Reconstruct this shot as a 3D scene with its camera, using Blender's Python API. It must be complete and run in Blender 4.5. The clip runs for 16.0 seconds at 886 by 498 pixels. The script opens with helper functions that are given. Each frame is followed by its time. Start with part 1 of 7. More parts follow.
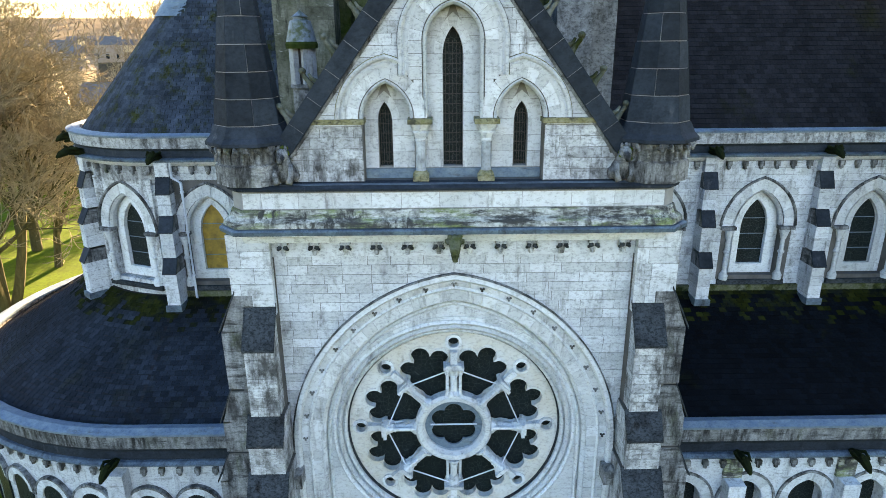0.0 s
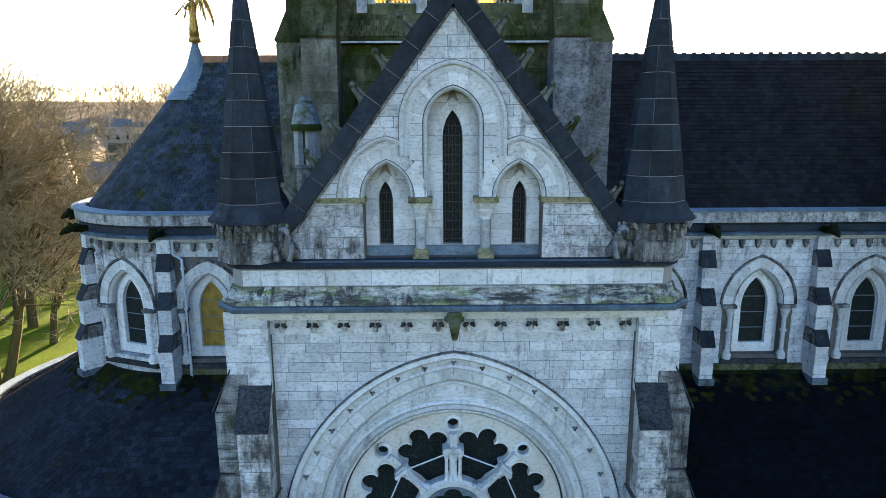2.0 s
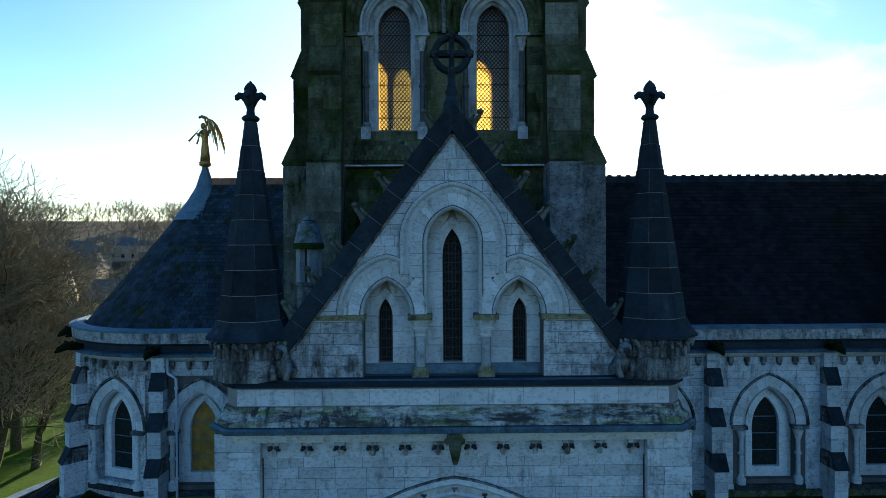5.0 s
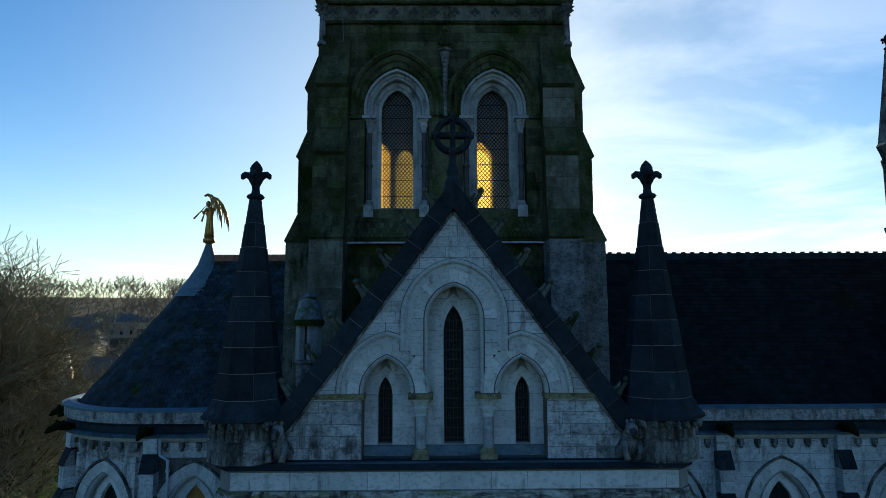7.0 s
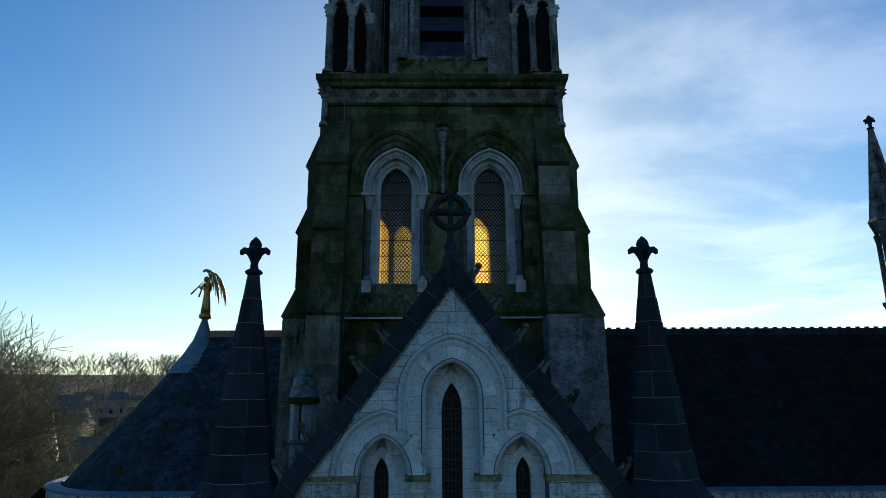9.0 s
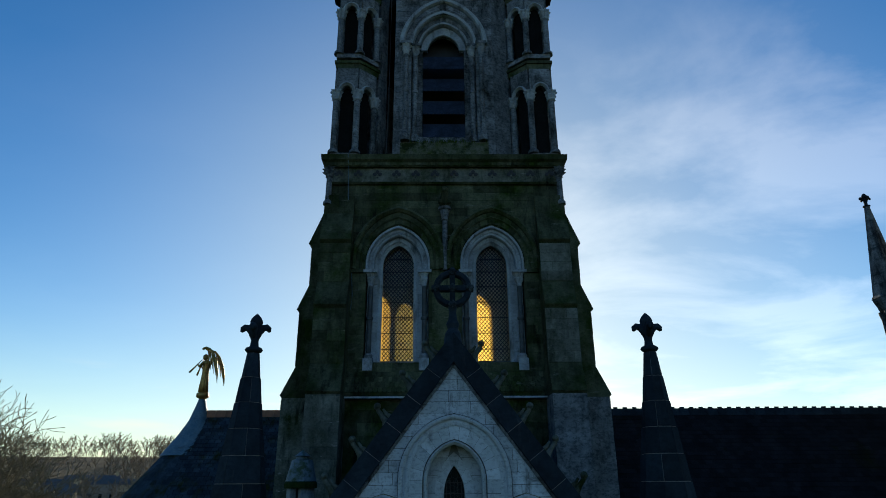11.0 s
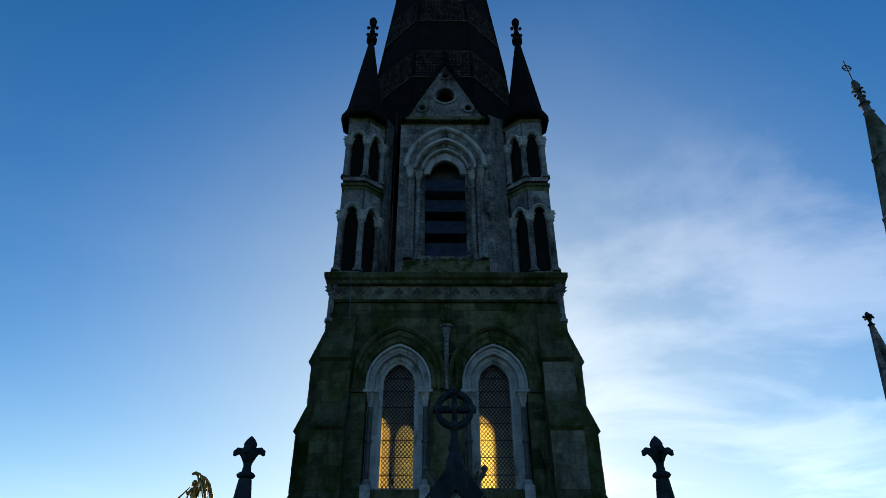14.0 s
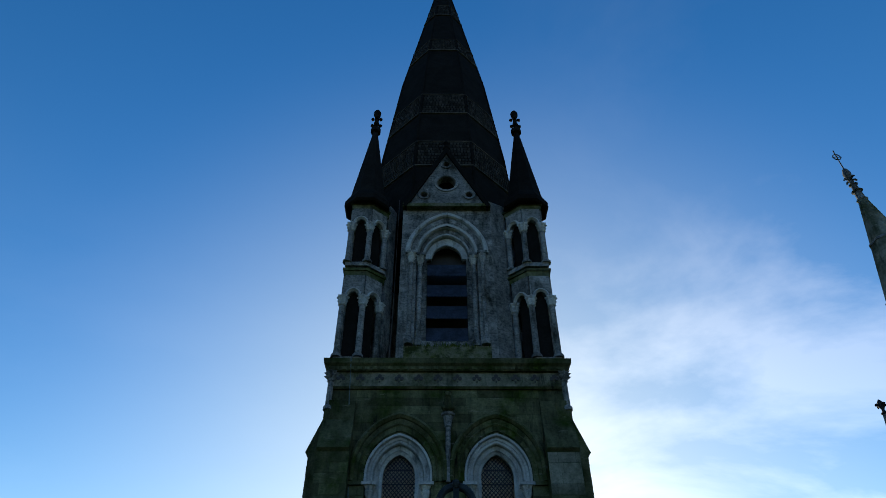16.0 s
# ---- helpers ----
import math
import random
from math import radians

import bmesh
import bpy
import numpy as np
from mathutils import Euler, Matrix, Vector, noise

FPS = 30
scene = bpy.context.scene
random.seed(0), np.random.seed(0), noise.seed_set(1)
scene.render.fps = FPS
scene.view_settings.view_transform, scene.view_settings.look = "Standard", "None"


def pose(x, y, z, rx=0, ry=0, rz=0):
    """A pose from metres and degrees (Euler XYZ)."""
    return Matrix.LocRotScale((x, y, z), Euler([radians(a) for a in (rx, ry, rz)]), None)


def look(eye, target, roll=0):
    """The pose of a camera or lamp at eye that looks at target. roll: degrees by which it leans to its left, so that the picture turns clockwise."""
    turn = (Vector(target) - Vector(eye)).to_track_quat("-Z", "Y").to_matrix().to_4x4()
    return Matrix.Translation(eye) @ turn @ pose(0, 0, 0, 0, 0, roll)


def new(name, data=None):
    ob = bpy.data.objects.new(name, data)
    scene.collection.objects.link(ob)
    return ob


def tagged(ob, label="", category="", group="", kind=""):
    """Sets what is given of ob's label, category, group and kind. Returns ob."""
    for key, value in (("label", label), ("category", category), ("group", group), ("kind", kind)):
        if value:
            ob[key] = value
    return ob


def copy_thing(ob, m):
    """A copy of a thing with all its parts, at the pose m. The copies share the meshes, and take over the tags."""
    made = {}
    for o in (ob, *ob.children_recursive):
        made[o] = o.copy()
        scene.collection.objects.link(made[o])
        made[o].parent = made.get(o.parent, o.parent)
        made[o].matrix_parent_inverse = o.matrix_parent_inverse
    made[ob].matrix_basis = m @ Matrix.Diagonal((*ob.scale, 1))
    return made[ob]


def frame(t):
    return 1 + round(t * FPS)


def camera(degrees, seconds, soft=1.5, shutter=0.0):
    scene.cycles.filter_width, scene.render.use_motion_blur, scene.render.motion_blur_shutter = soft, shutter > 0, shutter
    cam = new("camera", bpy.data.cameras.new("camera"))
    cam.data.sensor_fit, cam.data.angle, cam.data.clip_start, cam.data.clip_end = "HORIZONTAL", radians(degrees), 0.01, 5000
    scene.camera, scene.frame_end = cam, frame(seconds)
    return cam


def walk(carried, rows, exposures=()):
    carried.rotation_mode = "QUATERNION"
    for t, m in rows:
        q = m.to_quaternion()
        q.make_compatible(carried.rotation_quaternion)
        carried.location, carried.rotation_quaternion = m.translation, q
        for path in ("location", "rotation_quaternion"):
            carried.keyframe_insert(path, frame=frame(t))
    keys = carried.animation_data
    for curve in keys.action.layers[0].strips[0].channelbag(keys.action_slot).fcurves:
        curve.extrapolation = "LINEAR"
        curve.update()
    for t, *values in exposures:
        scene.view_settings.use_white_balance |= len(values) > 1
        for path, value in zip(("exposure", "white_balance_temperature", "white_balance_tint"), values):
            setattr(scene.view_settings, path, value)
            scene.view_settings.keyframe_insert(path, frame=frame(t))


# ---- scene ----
# ---- camera: a drone that hovers and tilts its camera up ----
cam = camera(71.31, 16.0, soft=0.9)
EYE = (-0.38, -15.0, 22.0)
TURNS = [  # seconds, yaw, pitch, roll
    (0.0, -0.71, -18.50, 0.42),
    (0.5, -0.68, -16.66, 0.32),
    (1.0, -0.66, -14.74, 0.31),
    (1.5, -0.65, -12.99, 0.28),
    (2.0, -0.71, -11.33, 0.26),
    (2.5, -0.70, -9.53, 0.31),
    (3.0, -0.71, -7.74, 0.31),
    (3.5, -0.78, -5.92, 0.28),
    (4.0, -0.79, -4.12, 0.32),
    (6.5, -0.60, 4.86, 0.29),
    (7.0, -0.62, 6.61, 0.25),
    (7.5, -0.63, 8.38, 0.26),
    (8.0, -0.67, 10.07, 0.26),
    (8.5, -0.73, 11.82, 0.37),
    (9.0, -0.80, 13.58, 0.33),
    (11.5, -0.55, 22.48, 0.28),
    (12.0, -0.51, 24.25, 0.24),
    (12.5, -0.50, 26.03, 0.21),
    (13.0, -0.53, 27.81, 0.26),
    (13.5, -0.50, 29.65, 0.19),
    (14.0, -0.50, 31.59, 0.16),
    (14.5, -0.52, 33.57, 0.14),
    (15.0, -0.49, 35.45, 0.11),
    (15.5, -0.45, 37.46, 0.09),
    (16.0, -0.41, 39.45, 0.06),
]
EXPOSURES = [  # seconds, stops, kelvin, tint
    (0.0, 3.76, 13800, 25), (1.5, 3.48, 11500, 24), (3.0, 2.47, 7800, 16), (4.2, 1.9, 6700, 8), (6.5, 0.97, 6700, 5),
    (9.0, 0.78, 6750, 5), (12.5, 0.56, 6700, 5), (16.0, 1.0, 7000, 7)]
walk(cam, [(t, pose(*EYE, 90 + pitch, roll, yaw)) for t, yaw, pitch, roll in TURNS], EXPOSURES)
# ---- sky and sun: low winter sun behind the tower ----
SUN_AZ, SUN_EL = 4.5, 13.6  # degrees to the right of the church's cross axis, and above the horizon
world = bpy.data.worlds.new("world")
scene.world = world
world.use_nodes = True
wn, wl = world.node_tree.nodes, world.node_tree.links
wn.clear()
w_out = wn.new("ShaderNodeOutputWorld")
w_bg = wn.new("ShaderNodeBackground")
w_sky = wn.new("ShaderNodeTexSky")
w_sky.sky_type = "NISHITA"
w_sky.sun_disc = False
w_sky.sun_elevation, w_sky.sun_rotation = radians(SUN_EL), radians(SUN_AZ)
w_sky.altitude, w_sky.air_density, w_sky.dust_density, w_sky.ozone_density = 50, 1.0, 0.18, 2.5
w_bg.inputs["Strength"].default_value = 0.1
w_tc = wn.new("ShaderNodeTexCoord")
w_sep = wn.new("ShaderNodeSeparateXYZ")   # the cloud sheet lies flat overhead
w_up = wn.new("ShaderNodeMath")
w_up.operation = "ADD"
w_up.inputs[1].default_value = 0.12
w_top = wn.new("ShaderNodeMath")
w_top.operation = "MAXIMUM"
w_top.inputs[1].default_value = 0.05
w_div = wn.new("ShaderNodeVectorMath")
w_div.operation = "DIVIDE"
w_com = wn.new("ShaderNodeCombineXYZ")
w_map = wn.new("ShaderNodeMapping")
w_map.inputs["Scale"].default_value = (1.5, 1.9, 1.0)
w_map.inputs["Rotation"].default_value = (0.0, 0.0, 0.5)
w_map.inputs["Location"].default_value = (3.0, 1.0, 0.0)
w_noise = wn.new("ShaderNodeTexNoise")
w_noise.inputs["Scale"].default_value, w_noise.inputs["Detail"].default_value = 0.8, 8.0
w_noise.inputs["Roughness"].default_value, w_noise.inputs["Distortion"].default_value = 0.58, 0.35
w_ramp = wn.new("ShaderNodeValToRGB")
w_ramp.color_ramp.elements[0].position, w_ramp.color_ramp.elements[1].position = 0.45, 0.63
w_ramp.color_ramp.elements[1].color = (0.8, 0.8, 0.8, 1)
wl.new(w_tc.outputs["Generated"], w_sep.inputs["Vector"])
wl.new(w_sep.outputs["Z"], w_top.inputs[0])
wl.new(w_top.outputs[0], w_up.inputs[0])
for axis in "XYZ":
    wl.new(w_up.outputs[0], w_com.inputs[axis])
wl.new(w_tc.outputs["Generated"], w_div.inputs[0])
wl.new(w_com.outputs["Vector"], w_div.inputs[1])
wl.new(w_div.outputs["Vector"], w_map.inputs["Vector"])
w_mix = wn.new("ShaderNodeMix")
w_mix.data_type = "RGBA"
w_cloud = wn.new("ShaderNodeMix")  # thin cloud: the sky's own light, whitened
w_cloud.data_type, w_cloud.blend_type = "RGBA", "ADD"
w_cloud.inputs["Factor"].default_value = 1.0
w_cloud.inputs["B"].default_value = (1.8, 1.6, 1.35, 1)
wl.new(w_map.outputs["Vector"], w_noise.inputs["Vector"])
wl.new(w_noise.outputs["Fac"], w_ramp.inputs["Fac"])
w_side = wn.new("ShaderNodeMapRange")   # the thin cloud lies over the western half of the sky
w_side.interpolation_type = "SMOOTHSTEP"
w_side.inputs["From Min"].default_value, w_side.inputs["From Max"].default_value = 0.02, 0.28
w_side.inputs["To Min"].default_value = 0.05
w_cover = wn.new("ShaderNodeMath")
w_cover.operation = "MULTIPLY"
wl.new(w_sep.outputs["X"], w_side.inputs["Value"])
wl.new(w_ramp.outputs["Color"], w_cover.inputs[0])
wl.new(w_side.outputs["Result"], w_cover.inputs[1])
w_high = wn.new("ShaderNodeMapRange")   # it thins out towards the zenith
w_high.interpolation_type = "SMOOTHSTEP"
w_high.inputs["From Min"].default_value, w_high.inputs["From Max"].default_value = 0.42, 0.72
w_high.inputs["To Min"].default_value, w_high.inputs["To Max"].default_value = 1.0, 0.1
w_thin = wn.new("ShaderNodeMath")
w_thin.operation = "MULTIPLY"
wl.new(w_sep.outputs["Z"], w_high.inputs["Value"])
wl.new(w_cover.outputs[0], w_thin.inputs[0])
wl.new(w_high.outputs["Result"], w_thin.inputs[1])
wl.new(w_thin.outputs[0], w_mix.inputs["Factor"])
w_sat = wn.new("ShaderNodeHueSaturation")
w_sat.inputs["Hue"].default_value = 0.509
wl.new(w_sky.outputs["Color"], w_sat.inputs["Color"])
w_deep = wn.new("ShaderNodeMapRange")   # the blue deepens towards the zenith
w_deep.interpolation_type = "SMOOTHSTEP"
w_deep.inputs["From Min"].default_value, w_deep.inputs["From Max"].default_value = 0.15, 0.8
w_deep.inputs["To Min"].default_value, w_deep.inputs["To Max"].default_value = 1.3, 1.34
wl.new(w_sep.outputs["Z"], w_deep.inputs["Value"])
wl.new(w_deep.outputs["Result"], w_sat.inputs["Saturation"])
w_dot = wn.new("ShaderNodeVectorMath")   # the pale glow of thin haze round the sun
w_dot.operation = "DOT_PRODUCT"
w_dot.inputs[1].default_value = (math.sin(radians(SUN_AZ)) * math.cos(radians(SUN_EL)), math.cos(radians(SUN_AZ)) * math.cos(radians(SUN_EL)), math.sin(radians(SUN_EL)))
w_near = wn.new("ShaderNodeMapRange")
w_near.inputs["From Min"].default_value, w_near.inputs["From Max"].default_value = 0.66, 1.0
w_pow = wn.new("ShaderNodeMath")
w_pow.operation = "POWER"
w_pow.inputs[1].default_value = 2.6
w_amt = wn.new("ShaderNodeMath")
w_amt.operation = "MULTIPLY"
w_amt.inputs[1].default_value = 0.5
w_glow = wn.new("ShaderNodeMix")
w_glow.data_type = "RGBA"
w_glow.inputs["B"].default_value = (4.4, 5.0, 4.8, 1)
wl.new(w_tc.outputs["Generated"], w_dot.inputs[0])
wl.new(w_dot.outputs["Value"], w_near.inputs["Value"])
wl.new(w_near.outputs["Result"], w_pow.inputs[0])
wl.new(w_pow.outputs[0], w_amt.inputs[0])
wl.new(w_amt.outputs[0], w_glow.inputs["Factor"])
w_low = wn.new("ShaderNodeMapRange")   # pale winter haze along the horizon
w_low.interpolation_type = "SMOOTHSTEP"
w_low.inputs["From Min"].default_value, w_low.inputs["From Max"].default_value = -0.02, 0.26
w_low.inputs["To Min"].default_value, w_low.inputs["To Max"].default_value = 0.4, 0.0
w_haze = wn.new("ShaderNodeMix")
w_haze.data_type = "RGBA"
w_haze.inputs["B"].default_value = (4.2, 5.2, 5.3, 1)
wl.new(w_sep.outputs["Z"], w_low.inputs["Value"])
wl.new(w_low.outputs["Result"], w_haze.inputs["Factor"])
wl.new(w_sat.outputs["Color"], w_haze.inputs["A"])
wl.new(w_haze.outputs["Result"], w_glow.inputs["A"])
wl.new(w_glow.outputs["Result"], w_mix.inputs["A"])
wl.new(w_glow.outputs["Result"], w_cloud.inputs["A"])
wl.new(w_cloud.outputs["Result"], w_mix.inputs["B"])
w_flat = wn.new("ShaderNodeMapping")   # thin flat wisps low over the horizon
w_flat.inputs["Scale"].default_value, w_flat.inputs["Location"].default_value = (4.2, 4.2, 30.0), (3.9, 2.4, 2.0)
w_wisp = wn.new("ShaderNodeTexNoise")
w_wisp.inputs["Scale"].default_value, w_wisp.inputs["Detail"].default_value = 1.0, 6.0
w_edge = wn.new("ShaderNodeMapRange")
w_edge.inputs["From Min"].default_value, w_edge.inputs["From Max"].default_value = 0.57, 0.72
w_band = wn.new("ShaderNodeMapRange")
w_band.interpolation_type = "SMOOTHSTEP"
w_band.inputs["From Min"].default_value, w_band.inputs["From Max"].default_value = 0.12, 0.17
w_band.inputs["To Min"].default_value, w_band.inputs["To Max"].default_value = 0.65, 0.0
w_both = wn.new("ShaderNodeMath")
w_both.operation = "MULTIPLY"
w_last = wn.new("ShaderNodeMix")
w_last.data_type = "RGBA"
w_last.inputs["B"].default_value = (6.6, 6.5, 5.9, 1)
wl.new(w_tc.outputs["Generated"], w_flat.inputs["Vector"])
wl.new(w_flat.outputs["Vector"], w_wisp.inputs["Vector"])
wl.new(w_wisp.outputs["Fac"], w_edge.inputs["Value"])
wl.new(w_sep.outputs["Z"], w_band.inputs["Value"])
wl.new(w_edge.outputs["Result"], w_both.inputs[0])
wl.new(w_band.outputs["Result"], w_both.inputs[1])
wl.new(w_both.outputs[0], w_last.inputs["Factor"])
wl.new(w_mix.outputs["Result"], w_last.inputs["A"])
w_core = wn.new("ShaderNodeMapRange")   # the glare close round the sun
w_core.inputs["From Min"].default_value, w_core.inputs["From Max"].default_value = 0.9895, 1.0
w_sq = wn.new("ShaderNodeMath")
w_sq.operation = "POWER"
w_sq.inputs[1].default_value = 2.0
w_hot = wn.new("ShaderNodeMix")
w_hot.data_type, w_hot.blend_type = "RGBA", "ADD"
w_hot.inputs["B"].default_value = (30.0, 27.0, 21.0, 1)
wl.new(w_dot.outputs["Value"], w_core.inputs["Value"])
wl.new(w_core.outputs["Result"], w_sq.inputs[0])
wl.new(w_sq.outputs[0], w_hot.inputs["Factor"])
wl.new(w_last.outputs["Result"], w_hot.inputs["A"])
wl.new(w_hot.outputs["Result"], w_bg.inputs["Color"])
wl.new(w_bg.outputs["Background"], w_out.inputs["Surface"])

sun = new("sun", bpy.data.lights.new("sun", "SUN"))
sun.data.energy, sun.data.angle, sun.data.color = 5.0, radians(0.5), (1.0, 0.9, 0.74)
az, el = radians(SUN_AZ), radians(SUN_EL)
sun.matrix_world = look((60 * math.sin(az) * math.cos(el), 13 + 60 * math.cos(az) * math.cos(el), 20 + 60 * math.sin(el)), (0, 13, 20))


# ---- materials ----
def material(name, base, rough=0.8, metal=0.0, second=None, scale=3.0, stretch=(1, 1, 1), third=None, third_at=(0.55, 0.7), third_scale=0.7, third_stretch=(1, 1, 1), bump=0.15, bump_scale=30.0, vary=0.0, spec=0.5, grain=0.0, grain_scale=14.0, streak=None, streak_at=(0.54, 0.66), patch_at=(0.45, 0.6), smear=None, smear_at=(0.56, 0.66), speck=(0.46, 0.66)):
    """Two scales of colour variation, stains with a shape of their own, fine relief, and a shade for each piece."""
    m = bpy.data.materials.new(name)
    m.use_nodes = True
    nodes, links = m.node_tree.nodes, m.node_tree.links
    p = nodes["Principled BSDF"]
    p.inputs["Roughness"].default_value, p.inputs["Metallic"].default_value = rough, metal
    p.inputs["Specular IOR Level"].default_value = spec
    geo = nodes.new("ShaderNodeNewGeometry")

    def noise_at(sc, detail, st):
        mp = nodes.new("ShaderNodeMapping")
        mp.inputs["Scale"].default_value = st
        n = nodes.new("ShaderNodeTexNoise")
        n.inputs["Scale"].default_value, n.inputs["Detail"].default_value, n.inputs["Roughness"].default_value = sc, detail, 0.7
        links.new(geo.outputs["Position"], mp.inputs["Vector"])
        links.new(mp.outputs["Vector"], n.inputs["Vector"])
        return n.outputs["Fac"]

    def ramp_of(fac, lo, hi):
        r = nodes.new("ShaderNodeMapRange")
        r.inputs["From Min"].default_value, r.inputs["From Max"].default_value = lo, hi
        links.new(fac, r.inputs["Value"])
        return r.outputs["Result"]

    def mixed(fac, a, b):
        x = nodes.new("ShaderNodeMix")
        x.data_type = "RGBA"
        for v, s in ((fac, "Factor"), (a, "A"), (b, "B")):
            if isinstance(v, tuple):
                x.inputs[s].default_value = (*v, 1)
            else:
                links.new(v, x.inputs[s])
        return x.outputs["Result"]

    col = mixed(ramp_of(noise_at(scale, 6, stretch), 0.35, 0.68), base, second or tuple(c * 0.75 for c in base))
    if third:
        col = mixed(ramp_of(noise_at(third_scale, 7, third_stretch), *third_at), col, third)
    if streak:  # run-down grime: fine vertical streaks inside broad patches
        both = nodes.new("ShaderNodeMath")
        both.operation = "MULTIPLY"
        links.new(ramp_of(noise_at(1.0, 9, (3.4, 3.4, 0.7)), *streak_at), both.inputs[0])
        links.new(ramp_of(noise_at(0.45, 5, (1, 1, 0.8)), *patch_at), both.inputs[1])
        col = mixed(both.outputs[0], col, streak)
    if smear:  # soot that lies along the beds of the courses
        col = mixed(ramp_of(noise_at(1.2, 10, (1.0, 1.0, 4.5)), *smear_at), col, smear)
    if vary:
        oi = nodes.new("ShaderNodeObjectInfo")
        isl = geo.outputs["Random Per Island"]
        add = nodes.new("ShaderNodeMath")
        add.operation = "ADD"
        links.new(oi.outputs["Random"], add.inputs[0])
        links.new(isl, add.inputs[1])
        fr = nodes.new("ShaderNodeMath")
        fr.operation = "FRACT"
        links.new(add.outputs[0], fr.inputs[0])
        mr = nodes.new("ShaderNodeMapRange")
        mr.inputs["To Min"].default_value, mr.inputs["To Max"].default_value = 1 - vary, 1 + vary * 0.5
        links.new(fr.outputs[0], mr.inputs["Value"])
        hs = nodes.new("ShaderNodeHueSaturation")
        links.new(mr.outputs["Result"], hs.inputs["Value"])
        links.new(col, hs.inputs["Color"])
        col = hs.outputs["Color"]
    if grain:
        x = nodes.new("ShaderNodeMix")
        x.data_type, x.blend_type = "RGBA", "MULTIPLY"
        links.new(ramp_of(noise_at(grain_scale, 10, (1, 1, 1.6)), *speck), x.inputs["Factor"])
        links.new(col, x.inputs["A"])
        x.inputs["B"].default_value = (1 - grain, 1 - grain, 1 - grain, 1)
        col = x.outputs["Result"]
    links.new(col, p.inputs["Base Color"])
    if bump:
        b = nodes.new("ShaderNodeBump")
        b.inputs["Strength"].default_value, b.inputs["Distance"].default_value = bump, 0.03
        links.new(noise_at(bump_scale, 5, (1, 1, 1)), b.inputs["Height"])
        links.new(b.outputs["Normal"], p.inputs["Normal"])
    return m


STONE = material("limestone", (0.50, 0.565, 0.61), 0.85, second=(0.38, 0.43, 0.47), scale=1.6, third=(0.12, 0.132, 0.14), third_at=(0.56, 0.74), third_scale=1.2, third_stretch=(1.6, 1.6, 0.8), vary=0.22, bump=0.35, bump_scale=14, grain=0.42, grain_scale=9.0, speck=(0.49, 0.64), streak=(0.045, 0.05, 0.053), streak_at=(0.52, 0.68), patch_at=(0.43, 0.6), smear=(0.13, 0.14, 0.145), smear_at=(0.57, 0.72))
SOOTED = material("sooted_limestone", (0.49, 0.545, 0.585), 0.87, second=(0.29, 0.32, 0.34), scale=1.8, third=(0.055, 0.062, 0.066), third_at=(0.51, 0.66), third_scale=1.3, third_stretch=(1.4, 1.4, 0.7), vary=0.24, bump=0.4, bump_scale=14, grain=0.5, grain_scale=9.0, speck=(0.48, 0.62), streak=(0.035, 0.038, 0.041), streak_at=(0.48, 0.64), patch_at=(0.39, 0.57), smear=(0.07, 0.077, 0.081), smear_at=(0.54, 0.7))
CARVED = material("dressed_limestone", (0.51, 0.57, 0.605), 0.8, second=(0.41, 0.46, 0.49), scale=1.6, third=(0.17, 0.18, 0.185), third_at=(0.58, 0.76), third_scale=1.4, third_stretch=(2, 2, 0.6), vary=0.22, bump=0.3, bump_scale=14, grain=0.36, grain_scale=9.0, speck=(0.5, 0.64), streak=(0.06, 0.065, 0.068), streak_at=(0.53, 0.69), patch_at=(0.45, 0.62), smear=(0.18, 0.185, 0.18), smear_at=(0.59, 0.74))
ROSESTONE = material("tan_weathered_limestone", (0.50, 0.55, 0.57), 0.82, second=(0.42, 0.385, 0.33), scale=0.45, third=(0.20, 0.19, 0.17), third_at=(0.6, 0.78), third_scale=1.4, bump=0.3, bump_scale=14, grain=0.3, grain_scale=9.0, speck=(0.5, 0.64), streak=(0.06, 0.062, 0.06), streak_at=(0.56, 0.72), patch_at=(0.45, 0.62))
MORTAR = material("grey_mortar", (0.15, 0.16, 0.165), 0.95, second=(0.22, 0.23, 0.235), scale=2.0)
JOINT = material("mortar", (0.05, 0.05, 0.048), 0.95, second=(0.10, 0.10, 0.098), scale=1.5)
STAINED = material("sooty_limestone", (0.31, 0.34, 0.36), 0.88, spec=0.2, grain=0.4, speck=(0.46, 0.62), second=(0.11, 0.12, 0.125), scale=1.7, stretch=(1, 1, 0.5), third=(0.05, 0.065, 0.03), third_at=(0.55, 0.7), third_scale=1.2, third_stretch=(1, 1, 0.5), vary=0.2, streak=(0.022, 0.024, 0.026), streak_at=(0.43, 0.6), patch_at=(0.3, 0.5), smear=(0.04, 0.044, 0.047), smear_at=(0.5, 0.66))
WEATHERED = material("weathered_ledge_stone", (0.46, 0.49, 0.48), 0.88, second=(0.25, 0.27, 0.24), scale=2.0, stretch=(0.5, 1, 1.8), third=(0.13, 0.185, 0.075), third_at=(0.47, 0.58), third_scale=1.2, third_stretch=(0.45, 1, 2.6), grain=0.4, grain_scale=12, speck=(0.46, 0.62), streak=(0.025, 0.028, 0.028), streak_at=(0.47, 0.58), patch_at=(0.4, 0.55), smear=(0.028, 0.031, 0.03), smear_at=(0.47, 0.6))
